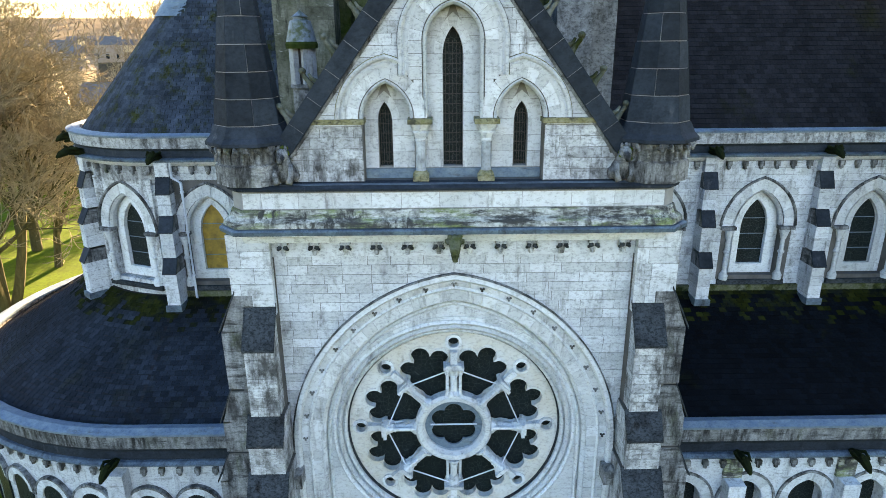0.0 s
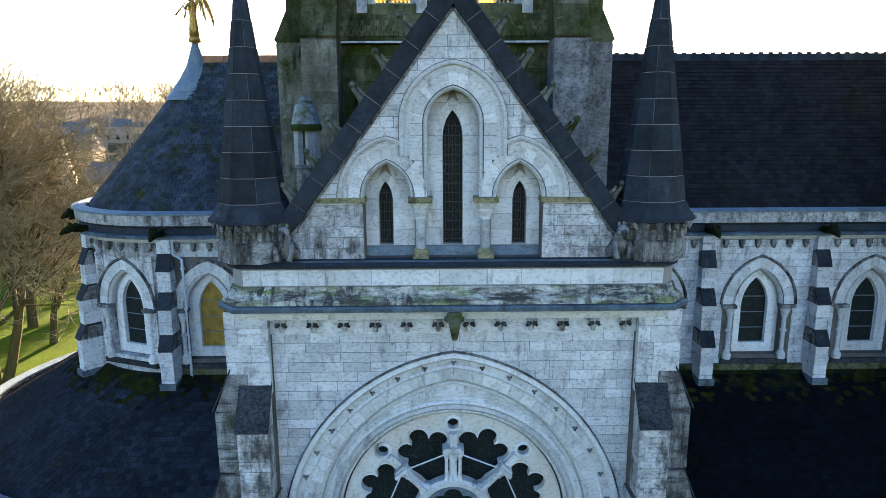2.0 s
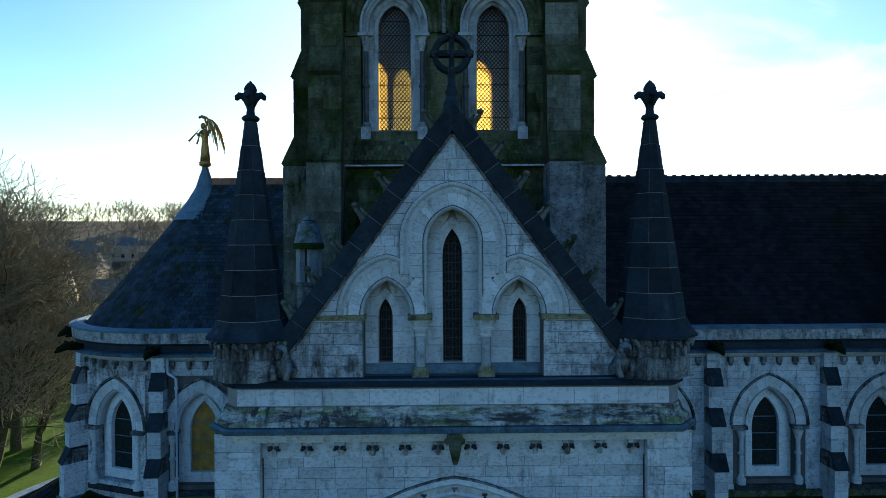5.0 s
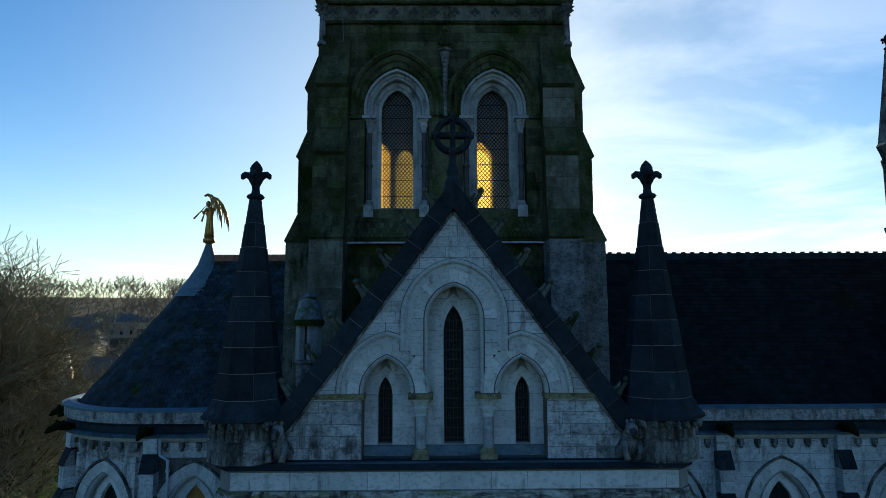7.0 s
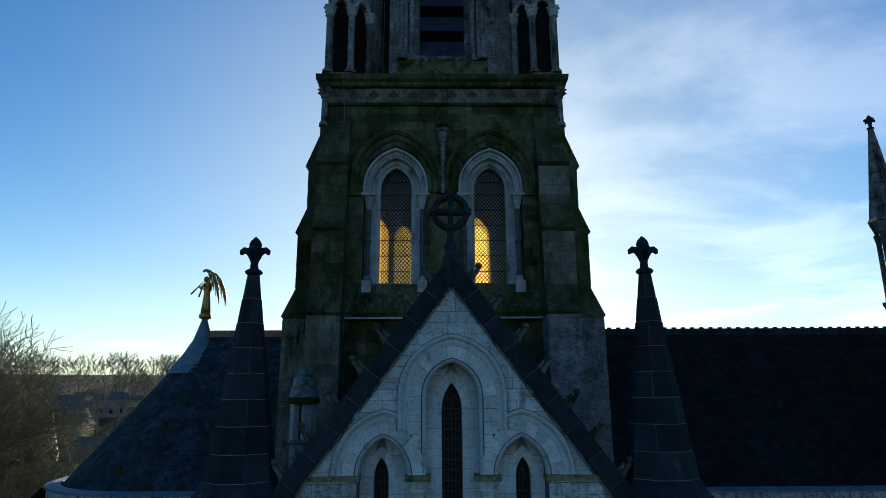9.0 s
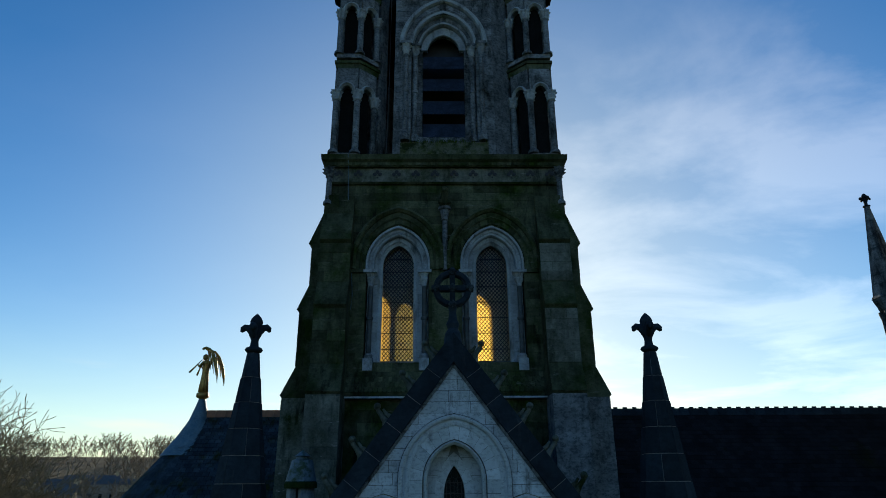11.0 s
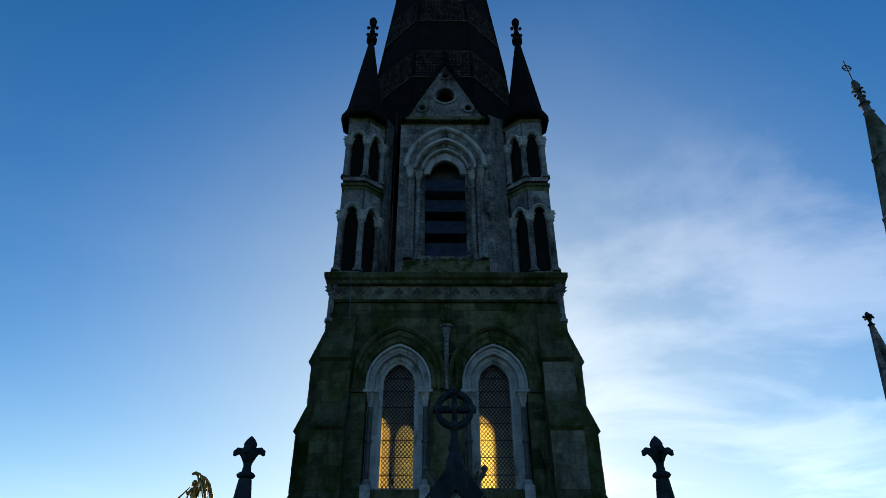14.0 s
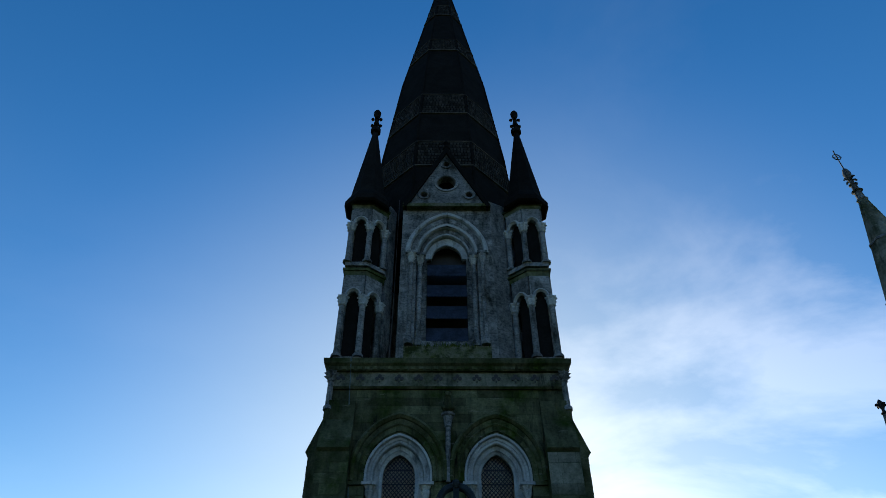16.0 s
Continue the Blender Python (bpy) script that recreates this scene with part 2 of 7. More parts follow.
MOSSY = material("mossy_stone", (0.050, 0.066, 0.018), 0.95, spec=0.05, second=(0.132, 0.139, 0.119), scale=2.4, third=(0.02, 0.028, 0.010), third_at=(0.5, 0.6), third_scale=1.5, bump=0.5, grain=0.4)
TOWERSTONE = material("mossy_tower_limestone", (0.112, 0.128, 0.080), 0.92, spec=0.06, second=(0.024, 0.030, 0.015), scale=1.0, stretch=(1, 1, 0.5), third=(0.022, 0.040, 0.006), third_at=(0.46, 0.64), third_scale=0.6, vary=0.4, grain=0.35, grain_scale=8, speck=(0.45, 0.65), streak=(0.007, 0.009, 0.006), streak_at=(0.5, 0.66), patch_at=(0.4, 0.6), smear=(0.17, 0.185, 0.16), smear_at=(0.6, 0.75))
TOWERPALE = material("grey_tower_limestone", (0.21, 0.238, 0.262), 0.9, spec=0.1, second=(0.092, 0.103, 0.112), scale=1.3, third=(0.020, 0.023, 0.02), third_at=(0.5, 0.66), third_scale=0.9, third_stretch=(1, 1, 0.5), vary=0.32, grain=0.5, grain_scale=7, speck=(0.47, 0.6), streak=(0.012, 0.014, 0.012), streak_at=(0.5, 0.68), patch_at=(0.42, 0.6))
TOWERJAMB = material("pale_blue_grey_dressed_stone", (0.35, 0.405, 0.44), 0.88, spec=0.1, second=(0.21, 0.24, 0.265), scale=1.4, third=(0.06, 0.065, 0.06), third_at=(0.55, 0.72), third_scale=1.2, third_stretch=(1.5, 1.5, 0.5), vary=0.2, grain=0.28, grain_scale=9, speck=(0.48, 0.66), streak=(0.025, 0.027, 0.025), streak_at=(0.54, 0.7), patch_at=(0.44, 0.62))
DARKSHAFT = material("dark_marble_shaft", (0.085, 0.10, 0.11), 0.6, spec=0.2, second=(0.030, 0.036, 0.036), scale=2.0, vary=0.15, grain=0.3)
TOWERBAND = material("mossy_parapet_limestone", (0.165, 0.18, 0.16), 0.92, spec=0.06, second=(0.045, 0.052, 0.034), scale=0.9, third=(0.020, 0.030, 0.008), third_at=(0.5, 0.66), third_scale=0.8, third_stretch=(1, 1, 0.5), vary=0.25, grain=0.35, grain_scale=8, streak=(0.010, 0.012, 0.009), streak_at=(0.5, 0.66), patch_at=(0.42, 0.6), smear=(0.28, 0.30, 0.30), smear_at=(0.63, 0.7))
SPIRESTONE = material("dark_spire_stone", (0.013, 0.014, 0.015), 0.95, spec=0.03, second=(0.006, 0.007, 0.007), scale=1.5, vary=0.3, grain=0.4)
SPIREBAND = material("scalloped_spire_stone", (0.050, 0.050, 0.048), 0.95, spec=0.03, second=(0.016, 0.017, 0.017), scale=2.0, vary=0.5, grain=0.4)
SPIREEDGE = material("pale_spire_string", (0.10, 0.096, 0.085), 0.95, spec=0.03, second=(0.020, 0.020, 0.018), scale=1.2, vary=0.3, grain=0.4)
SLATE = material("slate", (0.020, 0.0205, 0.025), 0.7, spec=0.05, second=(0.010, 0.011, 0.0135), scale=0.8, third=(0.014, 0.017, 0.004), third_at=(0.57, 0.72), third_scale=0.5, third_stretch=(1, 1, 0.5), vary=0.4, bump_scale=18, grain=0.35, speck=(0.45, 0.62))
APSESLATE = material("pale_blue_slate", (0.042, 0.069, 0.098), 0.7, spec=0.05, second=(0.018, 0.026, 0.034), scale=0.6, stretch=(1.8, 1.8, 0.22), third=(0.026, 0.031, 0.009), third_at=(0.50, 0.64), third_scale=0.8, third_stretch=(2.2, 2.2, 0.07), vary=0.36, bump_scale=18, grain=0.3, speck=(0.45, 0.62))
BLUESLATE = material("blue_slate", (0.0175, 0.030, 0.043), 0.7, spec=0.05, second=(0.007, 0.012, 0.0175), scale=0.3, stretch=(1.5, 1.5, 0.4), third=(0.015, 0.017, 0.010), third_at=(0.56, 0.76), third_scale=0.4, third_stretch=(1.6, 1.6, 0.3), vary=0.45, bump_scale=18, grain=0.35, speck=(0.45, 0.62))
# darker copy of the slate: the aisle roof's shade is in its colour
SHADEDSLATE = material("shaded_damp_slate", (0.0030, 0.0062, 0.0092), 0.75, spec=0.04, second=(0.0018, 0.0036, 0.0054), scale=0.8, third=(0.006, 0.008, 0.003), third_at=(0.62, 0.74), third_scale=0.5, vary=0.45, bump_scale=18, grain=0.5, speck=(0.45, 0.62))
COPING = material("dark_coping_slab", (0.024, 0.038, 0.052), 0.8, spec=0.1, second=(0.010, 0.017, 0.024), scale=1.6, vary=0.35, streak=(0.10, 0.115, 0.13), streak_at=(0.56, 0.74), patch_at=(0.46, 0.66), grain=0.3, grain_scale=8, speck=(0.46, 0.64))
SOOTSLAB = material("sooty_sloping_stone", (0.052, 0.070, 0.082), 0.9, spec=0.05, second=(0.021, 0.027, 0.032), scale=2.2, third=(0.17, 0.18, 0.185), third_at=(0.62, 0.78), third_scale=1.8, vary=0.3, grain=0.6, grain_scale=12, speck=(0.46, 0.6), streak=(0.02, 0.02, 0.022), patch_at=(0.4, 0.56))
LEAD = material("lead_sheet", (0.09, 0.165, 0.215), 0.6, 0.1, spec=0.2, second=(0.03, 0.05, 0.07), scale=2.5, stretch=(1, 1, 1), streak=(0.02, 0.025, 0.03), patch_at=(0.4, 0.6), grain=0.4)
LEADPALE = material("pale_lead_capping", (0.135, 0.21, 0.25), 0.6, 0.1, spec=0.15, second=(0.06, 0.125, 0.19), scale=3.0, grain=0.3, smear=(0.08, 0.10, 0.12))
PIPE = material("pale_blue_painted_pipe", (0.46, 0.55, 0.62), 0.5, 0.0, second=(0.36, 0.43, 0.5), scale=5.0, bump=0.05)
MOSSBRIGHT = material("bright_moss", (0.055, 0.085, 0.014), 0.95, spec=0.05, second=(0.03, 0.045, 0.012), scale=6.0, bump=0.6)
MOSS = material("moss", (0.012, 0.028, 0.006), 0.95, spec=0.05, second=(0.034, 0.046, 0.014), scale=5.0, bump=0.6)
LICHEN = material("lichened_stone", (0.25, 0.24, 0.16), 0.92, second=(0.12, 0.11, 0.035), scale=5.0, third=(0.05, 0.05, 0.03), third_at=(0.52, 0.62), third_scale=3.0, grain=0.5, bump=0.3)
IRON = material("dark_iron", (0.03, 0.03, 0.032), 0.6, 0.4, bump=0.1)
GARGOYLE = material("dark_weathered_bronze", (0.006, 0.008, 0.005), 0.9, spec=0.05, second=(0.012, 0.020, 0.005), scale=6.0)
GOLD = material("gilded_copper", (0.46, 0.29, 0.08), 0.5, 0.7, second=(0.16, 0.10, 0.04), scale=9.0, bump=0.1)
VERDIGRIS = material("weathered_lead_cowl", (0.13, 0.19, 0.23), 0.55, 0.2, second=(0.07, 0.10, 0.12), scale=3.0, third=(0.03, 0.05, 0.012), third_at=(0.5, 0.62), third_scale=2.2)
MOSSLATE = material("mossy_slate", (0.011, 0.015, 0.004), 0.95, spec=0.03, second=(0.022, 0.026, 0.006), scale=3.0, third=(0.006, 0.009, 0.010), third_at=(0.45, 0.6), third_scale=1.1, third_stretch=(1, 1, 0.6), bump=0.6, bump_scale=9, vary=0.4)
TERRACOTTA = material("terracotta_ridge_tile", (0.30, 0.12, 0.06), 0.85, second=(0.16, 0.08, 0.05), scale=4.0, vary=0.3)
LOUVRE = material("slate_louvre", (0.026, 0.040, 0.072), 0.7, spec=0.1, second=(0.010, 0.014, 0.022), scale=2.0, third=(0.26, 0.28, 0.30), third_at=(0.71, 0.75), third_scale=3.0, grain=0.4)
GLASS = material("dark_leaded_glass", (0.008, 0.015, 0.017), 0.45, spec=0.08, second=(0.004, 0.008, 0.009), scale=8.0, bump=0.4, bump_scale=12)
GRASS = material("lawn_grass", (0.052, 0.105, 0.003), 0.95, spec=0.05, second=(0.034, 0.066, 0.003), scale=0.6, third=(0.045, 0.045, 0.018), third_at=(0.58, 0.72), third_scale=0.03, bump=0.5, bump_scale=6, grain=0.4, grain_scale=3)
BARK = material("bark", (0.075, 0.07, 0.036), 0.95, spec=0.05, second=(0.032, 0.032, 0.014), scale=3.0, stretch=(1, 1, 0.3), bump=0.4)
TWIG = material("bare_twigs", (0.28, 0.24, 0.165), 0.9, spec=0.05, second=(0.17, 0.147, 0.095), scale=0.5, bump=0)
LITTER = material("woodland_leaf_litter", (0.075, 0.062, 0.038), 0.95, spec=0.05, second=(0.11, 0.088, 0.055), scale=0.05, third=(0.045, 0.05, 0.022), third_at=(0.55, 0.7), third_scale=0.02, bump=0.5, bump_scale=3, grain=0.4, grain_scale=1.0)
NEARTWIG = material("dark_bare_twigs", (0.19, 0.165, 0.11), 0.9, spec=0.05, second=(0.10, 0.086, 0.056), scale=0.5, bump=0)
FARWOOD = material("bare_distant_wood", (0.27, 0.21, 0.145), 0.95, spec=0.05, second=(0.14, 0.11, 0.075), scale=0.08, bump=0, third=(0.30, 0.25, 0.19), third_at=(0.5, 0.6), third_scale=0.3)
RENDERED = material("pale_rendered_wall", (0.25, 0.22, 0.18), 0.9, second=(0.3, 0.265, 0.22), scale=0.5)
SANDSTONE = material("tan_stone", (0.48, 0.37, 0.22), 0.9, second=(0.48, 0.37, 0.22), scale=0.8)
ROOFGREY = material("grey_roof_slate", (0.105, 0.108, 0.112), 0.7, second=(0.06, 0.06, 0.06), scale=0.6)


def stained_glass(name, tint, rough, clear):
    """Amber glass that lets light through and scatters some of it."""
    m = bpy.data.materials.new(name)
    m.use_nodes = True
    nodes, links = m.node_tree.nodes, m.node_tree.links
    nodes.remove(nodes["Principled BSDF"])
    out = nodes["Material Output"]
    tr = nodes.new("ShaderNodeBsdfTranslucent")
    tp = nodes.new("ShaderNodeBsdfTransparent")
    gl = nodes.new("ShaderNodeBsdfGlossy")
    gl.inputs["Roughness"].default_value = rough
    n = nodes.new("ShaderNodeTexNoise")
    geo = nodes.new("ShaderNodeNewGeometry")
    n.inputs["Scale"].default_value, n.inputs["Detail"].default_value = 2.2, 3.0
    links.new(geo.outputs["Position"], n.inputs["Vector"])
    c = nodes.new("ShaderNodeMix")
    c.data_type = "RGBA"
    links.new(n.outputs["Fac"], c.inputs["Factor"])
    c.inputs["A"].default_value, c.inputs["B"].default_value = (*tint, 1), (*(v * 0.6 for v in tint), 1)
    for s in (tr, tp):
        links.new(c.outputs["Result"], s.inputs["Color"])
    a, b = nodes.new("ShaderNodeMixShader"), nodes.new("ShaderNodeMixShader")
    a.inputs["Fac"].default_value, b.inputs["Fac"].default_value = clear, 0.09
    links.new(tr.outputs[0], a.inputs[1])
    links.new(tp.outputs[0], a.inputs[2])
    links.new(a.outputs[0], b.inputs[1])
    links.new(gl.outputs[0], b.inputs[2])
    links.new(b.outputs[0], out.inputs["Surface"])
    return m


# irregular lead lines between the small dark panes
gn, gk = GLASS.node_tree.nodes, GLASS.node_tree.links
g_cell = gn.new("ShaderNodeTexVoronoi")
g_cell.feature = "DISTANCE_TO_EDGE"
g_cell.inputs["Scale"].default_value = 8.0
g_geo = gn.new("ShaderNodeNewGeometry")
g_line = gn.new("ShaderNodeMapRange")
g_line.inputs["From Min"].default_value, g_line.inputs["From Max"].default_value = 0.012, 0.034
g_line.inputs["To Min"].default_value, g_line.inputs["To Max"].default_value = 1.0, 0.0
g_mix = gn.new("ShaderNodeMix")
g_mix.data_type = "RGBA"
g_bsdf = gn["Principled BSDF"]
gk.new(g_geo.outputs["Position"], g_cell.inputs["Vector"])
gk.new(g_cell.outputs["Distance"], g_line.inputs["Value"])
gk.new(g_line.outputs["Result"], g_mix.inputs["Factor"])
gk.new(g_bsdf.inputs["Base Color"].links[0].from_socket, g_mix.inputs["A"])
g_mix.inputs["B"].default_value = (0.030, 0.046, 0.046, 1)
gk.new(g_mix.outputs["Result"], g_bsdf.inputs["Base Color"])
AMBER = stained_glass("amber_glass", (1.0, 0.68, 0.16), 0.3, 0.97)
PALEGLASS = stained_glass("dusty_clear_glass", (1.0, 0.9, 0.66), 0.25, 0.5)
# opaque pane: the light that shines through it is put into the amber colour
GLOWAMBER = material("glow_toned_amber_glass", (0.30, 0.17, 0.025), 0.4, second=(0.13, 0.075, 0.015), scale=3.0, bump=0.3, bump_scale=14)


# ---- shapes ----
def thing(name, label="", category="", group="", kind="", at=(0, 0, 0)):
    ob = new(name)
    ob.location = at
    return tagged(ob, label, category, group, kind)


def part(name, bm, mat, parent=None, label="", smooth=False):
    """One bmesh as one mesh object, under its thing; coordinates are the world's."""
    bmesh.ops.recalc_face_normals(bm, faces=bm.faces)
    me = bpy.data.meshes.new(name)
    bm.to_mesh(me)
    bm.free()
    me.materials.append(mat)
    if smooth:
        for p in me.polygons:
            p.use_smooth = True
    ob = new(name, me)
    if parent:
        ob.parent = parent
        off = Vector(parent.location)
        up = parent.parent
        while up:
            off += Vector(up.location)
            up = up.parent
        ob.location = -off if parent.type == "EMPTY" else (0, 0, 0)
    return tagged(ob, label)


def raw(name, verts, faces, mat, parent=None, label="", kind="", local=False):
    me = bpy.data.meshes.new(name)
    me.from_pydata(verts, [], faces)
    me.materials.append(mat)
    ob = new(name, me)
    ob.parent = parent
    if parent and not local:
        ob.location = -Vector(parent.location)
    return tagged(ob, label, kind=kind)


def face(x=0.0, y=0.0, z=0.0, turn=0.0):
    """A wall's own axes: u along it, v up, w out of it. turn 0 looks to -y."""
    return Matrix.Translation((x, y, z)) @ Matrix.Rotation(radians(turn), 4, "Z") @ Matrix(((1, 0, 0, 0), (0, 0, -1, 0), (0, 1, 0, 0), (0, 0, 0, 1)))


FLAT = Matrix.Identity(4)


def plate(bm, m, outer, holes=(), w0=0.0, w1=0.1):
    """A slab with the outline outer and the holes, from w0 to w1."""
    tmp = bmesh.new()
    loops, index = [], []
    for loop in (outer, *holes):
        vs = [tmp.verts.new((u, v, 0)) for u, v in loop]
        loops.append(vs)
    tmp.verts.index_update()
    edges = [tmp.edges.new((a, b)) for vs in loops for a, b in zip(vs, vs[1:] + vs[:1])]
    if holes or len(outer) > 4:
        bmesh.ops.triangle_fill(tmp, edges=edges, use_beauty=True, use_dissolve=False, normal=(0, 0, 1))
    else:
        tmp.faces.new(loops[0])
    tmp.verts.index_update()
    fronts = [bm.verts.new(m @ Vector((v.co.x, v.co.y, w1))) for v in tmp.verts]
    backs = [bm.verts.new(m @ Vector((v.co.x, v.co.y, w0))) for v in tmp.verts]
    for f in tmp.faces:
        ids = [v.index for v in f.verts]
        bm.faces.new([fronts[i] for i in ids])
        bm.faces.new([backs[i] for i in reversed(ids)])
    for vs in loops:
        for a, b in zip(vs, vs[1:] + vs[:1]):
            bm.faces.new((fronts[a.index], fronts[b.index], backs[b.index], backs[a.index]))
    tmp.free()
    return bm


def pane(bm, m, outline, w):
    """A sheet of glass in one surface."""
    bm.faces.new([bm.verts.new(m @ Vector((u, v, w))) for u, v in outline])
    return bm


def box(bm, x0, x1, y0, y1, z0, z1, m=FLAT):
    v = [bm.verts.new(m @ Vector(p)) for p in ((x0, y0, z0), (x1, y0, z0), (x1, y1, z0), (x0, y1, z0), (x0, y0, z1), (x1, y0, z1), (x1, y1, z1), (x0, y1, z1))]
    for q in ((3, 2, 1, 0), (4, 5, 6, 7), (0, 1, 5, 4), (1, 2, 6, 5), (2, 3, 7, 6), (3, 0, 4, 7)):
        bm.faces.new([v[i] for i in q])
    return bm


def rect(u0, u1, v0, v1):
    return [(u0, v0), (u1, v0), (u1, v1), (u0, v1)]


def sweep(bm, m, path, profile, closed=False):
    """A moulding: the profile (r to the left of the path, w out of the plane) along a path in the plane."""
    n = len(path)
    rings = []
    for i, p in enumerate(path):
        p = Vector(p)
        a = Vector(path[i - 1]) if i or closed else None
        b = Vector(path[(i + 1) % n]) if i < n - 1 or closed else None
        d0 = (p - a).normalized() if a is not None else (b - p).normalized()
        d1 = (b - p).normalized() if b is not None else d0
        n0, n1 = Vector((-d0.y, d0.x)), Vector((-d1.y, d1.x))
        mid = (n0 + n1)
        mid = mid.normalized() if mid.length > 1e-6 else n0
        k = 1 / max(0.35, mid.dot(n0))
        rings.append([bm.verts.new(m @ Vector((p.x + mid.x * r * k, p.y + mid.y * r * k, w))) for r, w in profile])
    for i in range(n if closed else n - 1):
        a, b = rings[i], rings[(i + 1) % n]
        for j in range(len(profile)):
            k = (j + 1) % len(profile)
            bm.faces.new((a[j], a[k], b[k], b[j]))
    if not closed:
        bm.faces.new(rings[0])
        bm.faces.new(list(reversed(rings[-1])))
    return bm


def lathe(bm, m, prof, n=16, turn=0.0):
    """Turned shape: prof is (radius, height) from the bottom up, about the m's v axis when m is a face, else z."""
    rings = []
    for r, h in prof:
        rings.append([bm.verts.new(m @ Vector((r * math.cos(turn + 2 * math.pi * i / n), r * math.sin(turn + 2 * math.pi * i / n), h))) for i in range(n)])
    for a, b in zip(rings, rings[1:]):
        for i in range(n):
            bm.faces.new((a[i], a[(i + 1) % n], b[(i + 1) % n], b[i]))
    bm.faces.new(list(reversed(rings[0])))
    bm.faces.new(rings[-1])
    return bm


def at(x, y, z):
    return Matrix.Translation((x, y, z))


def rod(bm, a, b, r0, r1=None, n=8):
    """A straight tapered bar from a to b."""
    a, b = Vector(a), Vector(b)
    q = (b - a).to_track_quat("Z", "Y").to_matrix().to_4x4()
    return lathe(bm, Matrix.Translation(a) @ q, [(r0, 0), (r1 if r1 is not None else r0, (b - a).length)], n)


def bent(bm, pts, radii, n=8):
    """A tapered tube along points."""
    pts = [Vector(p) for p in pts]
    rings = []
    for i, p in enumerate(pts):
        d = (pts[min(i + 1, len(pts) - 1)] - pts[max(i - 1, 0)]).normalized()
        q = d.to_track_quat("Z", "Y").to_matrix()
        rings.append([bm.verts.new(p + q @ Vector((radii[i] * math.cos(2 * math.pi * k / n), radii[i] * math.sin(2 * math.pi * k / n), 0))) for k in range(n)])
    for a, b in zip(rings, rings[1:]):
        for k in range(n):
            bm.faces.new((a[k], a[(k + 1) % n], b[(k + 1) % n], b[k]))
    bm.faces.new(list(reversed(rings[0])))
    bm.faces.new(rings[-1])
    return bm


def blob(bm, c, r, sx=1.0, sy=1.0, sz=1.0, n=1, m=FLAT):
    bmesh.ops.create_icosphere(bm, subdivisions=n, radius=r, matrix=Matrix.Translation(m @ Vector(c)) @ m.to_3x3().to_4x4() @ Matrix.Diagonal((sx, sy, sz, 1)))
    return bm


def arch(cx, spring, hw, rise, n=10):
    """A pointed arch's points, from its left springing over the apex to the right."""
    r = (hw * hw + rise * rise) / (2 * hw)
    top = math.asin(min(1.0, rise / r)) if rise <= r else math.pi / 2
    left = [(cx - hw + r - r * math.cos(top * i / n), spring + r * math.sin(top * i / n)) for i in range(n + 1)]
    return left + [(2 * cx - u, v) for u, v in reversed(left[:-1])]


def circle(cx, cy, r, n=24, start=0.0):
    return [(cx + r * math.cos(start + 2 * math.pi * i / n), cy + r * math.sin(start + 2 * math.pi * i / n)) for i in range(n)]


def foil(cx, cy, ring, lobe, count, turn=0.0, n=6):
    """The outline of a figure of that many round lobes."""
    pts = []
    for k in range(72):
        a = 2 * math.pi * k / 72
        best = ring * 0.5
        for j in range(count):
            b = turn + 2 * math.pi * j / count
            px, py = ring * math.cos(b), ring * math.sin(b)
            d = px * math.cos(a) + py * math.sin(a)
            q = d * d - (ring * ring - lobe * lobe)
            if q > 0:
                best = max(best, d + math.sqrt(q))
        pts.append((cx + best * math.cos(a), cy + best * math.sin(a)))
    return pts


def opening(cx, sill, spring, hw, rise, n=10):
    """An arched opening's outline, sill to apex."""
    return [(cx - hw, sill)] + arch(cx, spring, hw, rise, n) + [(cx + hw, sill)]


def stilted(cx, base, spring, hw, rise, n=10):
    """An arch on short uprights."""
    return [(cx - hw, base)] + arch(cx, spring, hw, rise, n) + [(cx + hw, base)]


def between(path, t):
    """The point at the share t of a path's length."""
    lens = [math.dist(a, b) for a, b in zip(path, path[1:])]
    left = t * sum(lens)
    for (a, b), l in zip(zip(path, path[1:]), lens):
        if left <= l:
            return (a[0] + (b[0] - a[0]) * left / l, a[1] + (b[1] - a[1]) * left / l)
        left -= l
    return path[-1]


def voussoirs(parent, m, inner, outer, count, w0, w1, mat, gap=0.024, joined=False, name="voussoir"):
    """The wedge stones of an arch between two curves, each a stone of its own."""
    bm = bmesh.new()
    for i in range(count):
        t0, t1 = (i + gap / 2) / count, (i + 1 - gap / 2) / count
        tm = (t0 + t1) / 2
        pts = [between(inner, t0), between(inner, tm), between(inner, t1), between(outer, t1), between(outer, tm), between(outer, t0)]
        plate(bm, m, pts, (), w0, w1 + random.uniform(-0.004, 0.004))
        if not joined:
            part(name, bm, mat, parent)
            bm = bmesh.new()
    if joined:
        tagged(part(name + "s", bm, mat, parent), kind="stuff")
    else:
        bm.free()


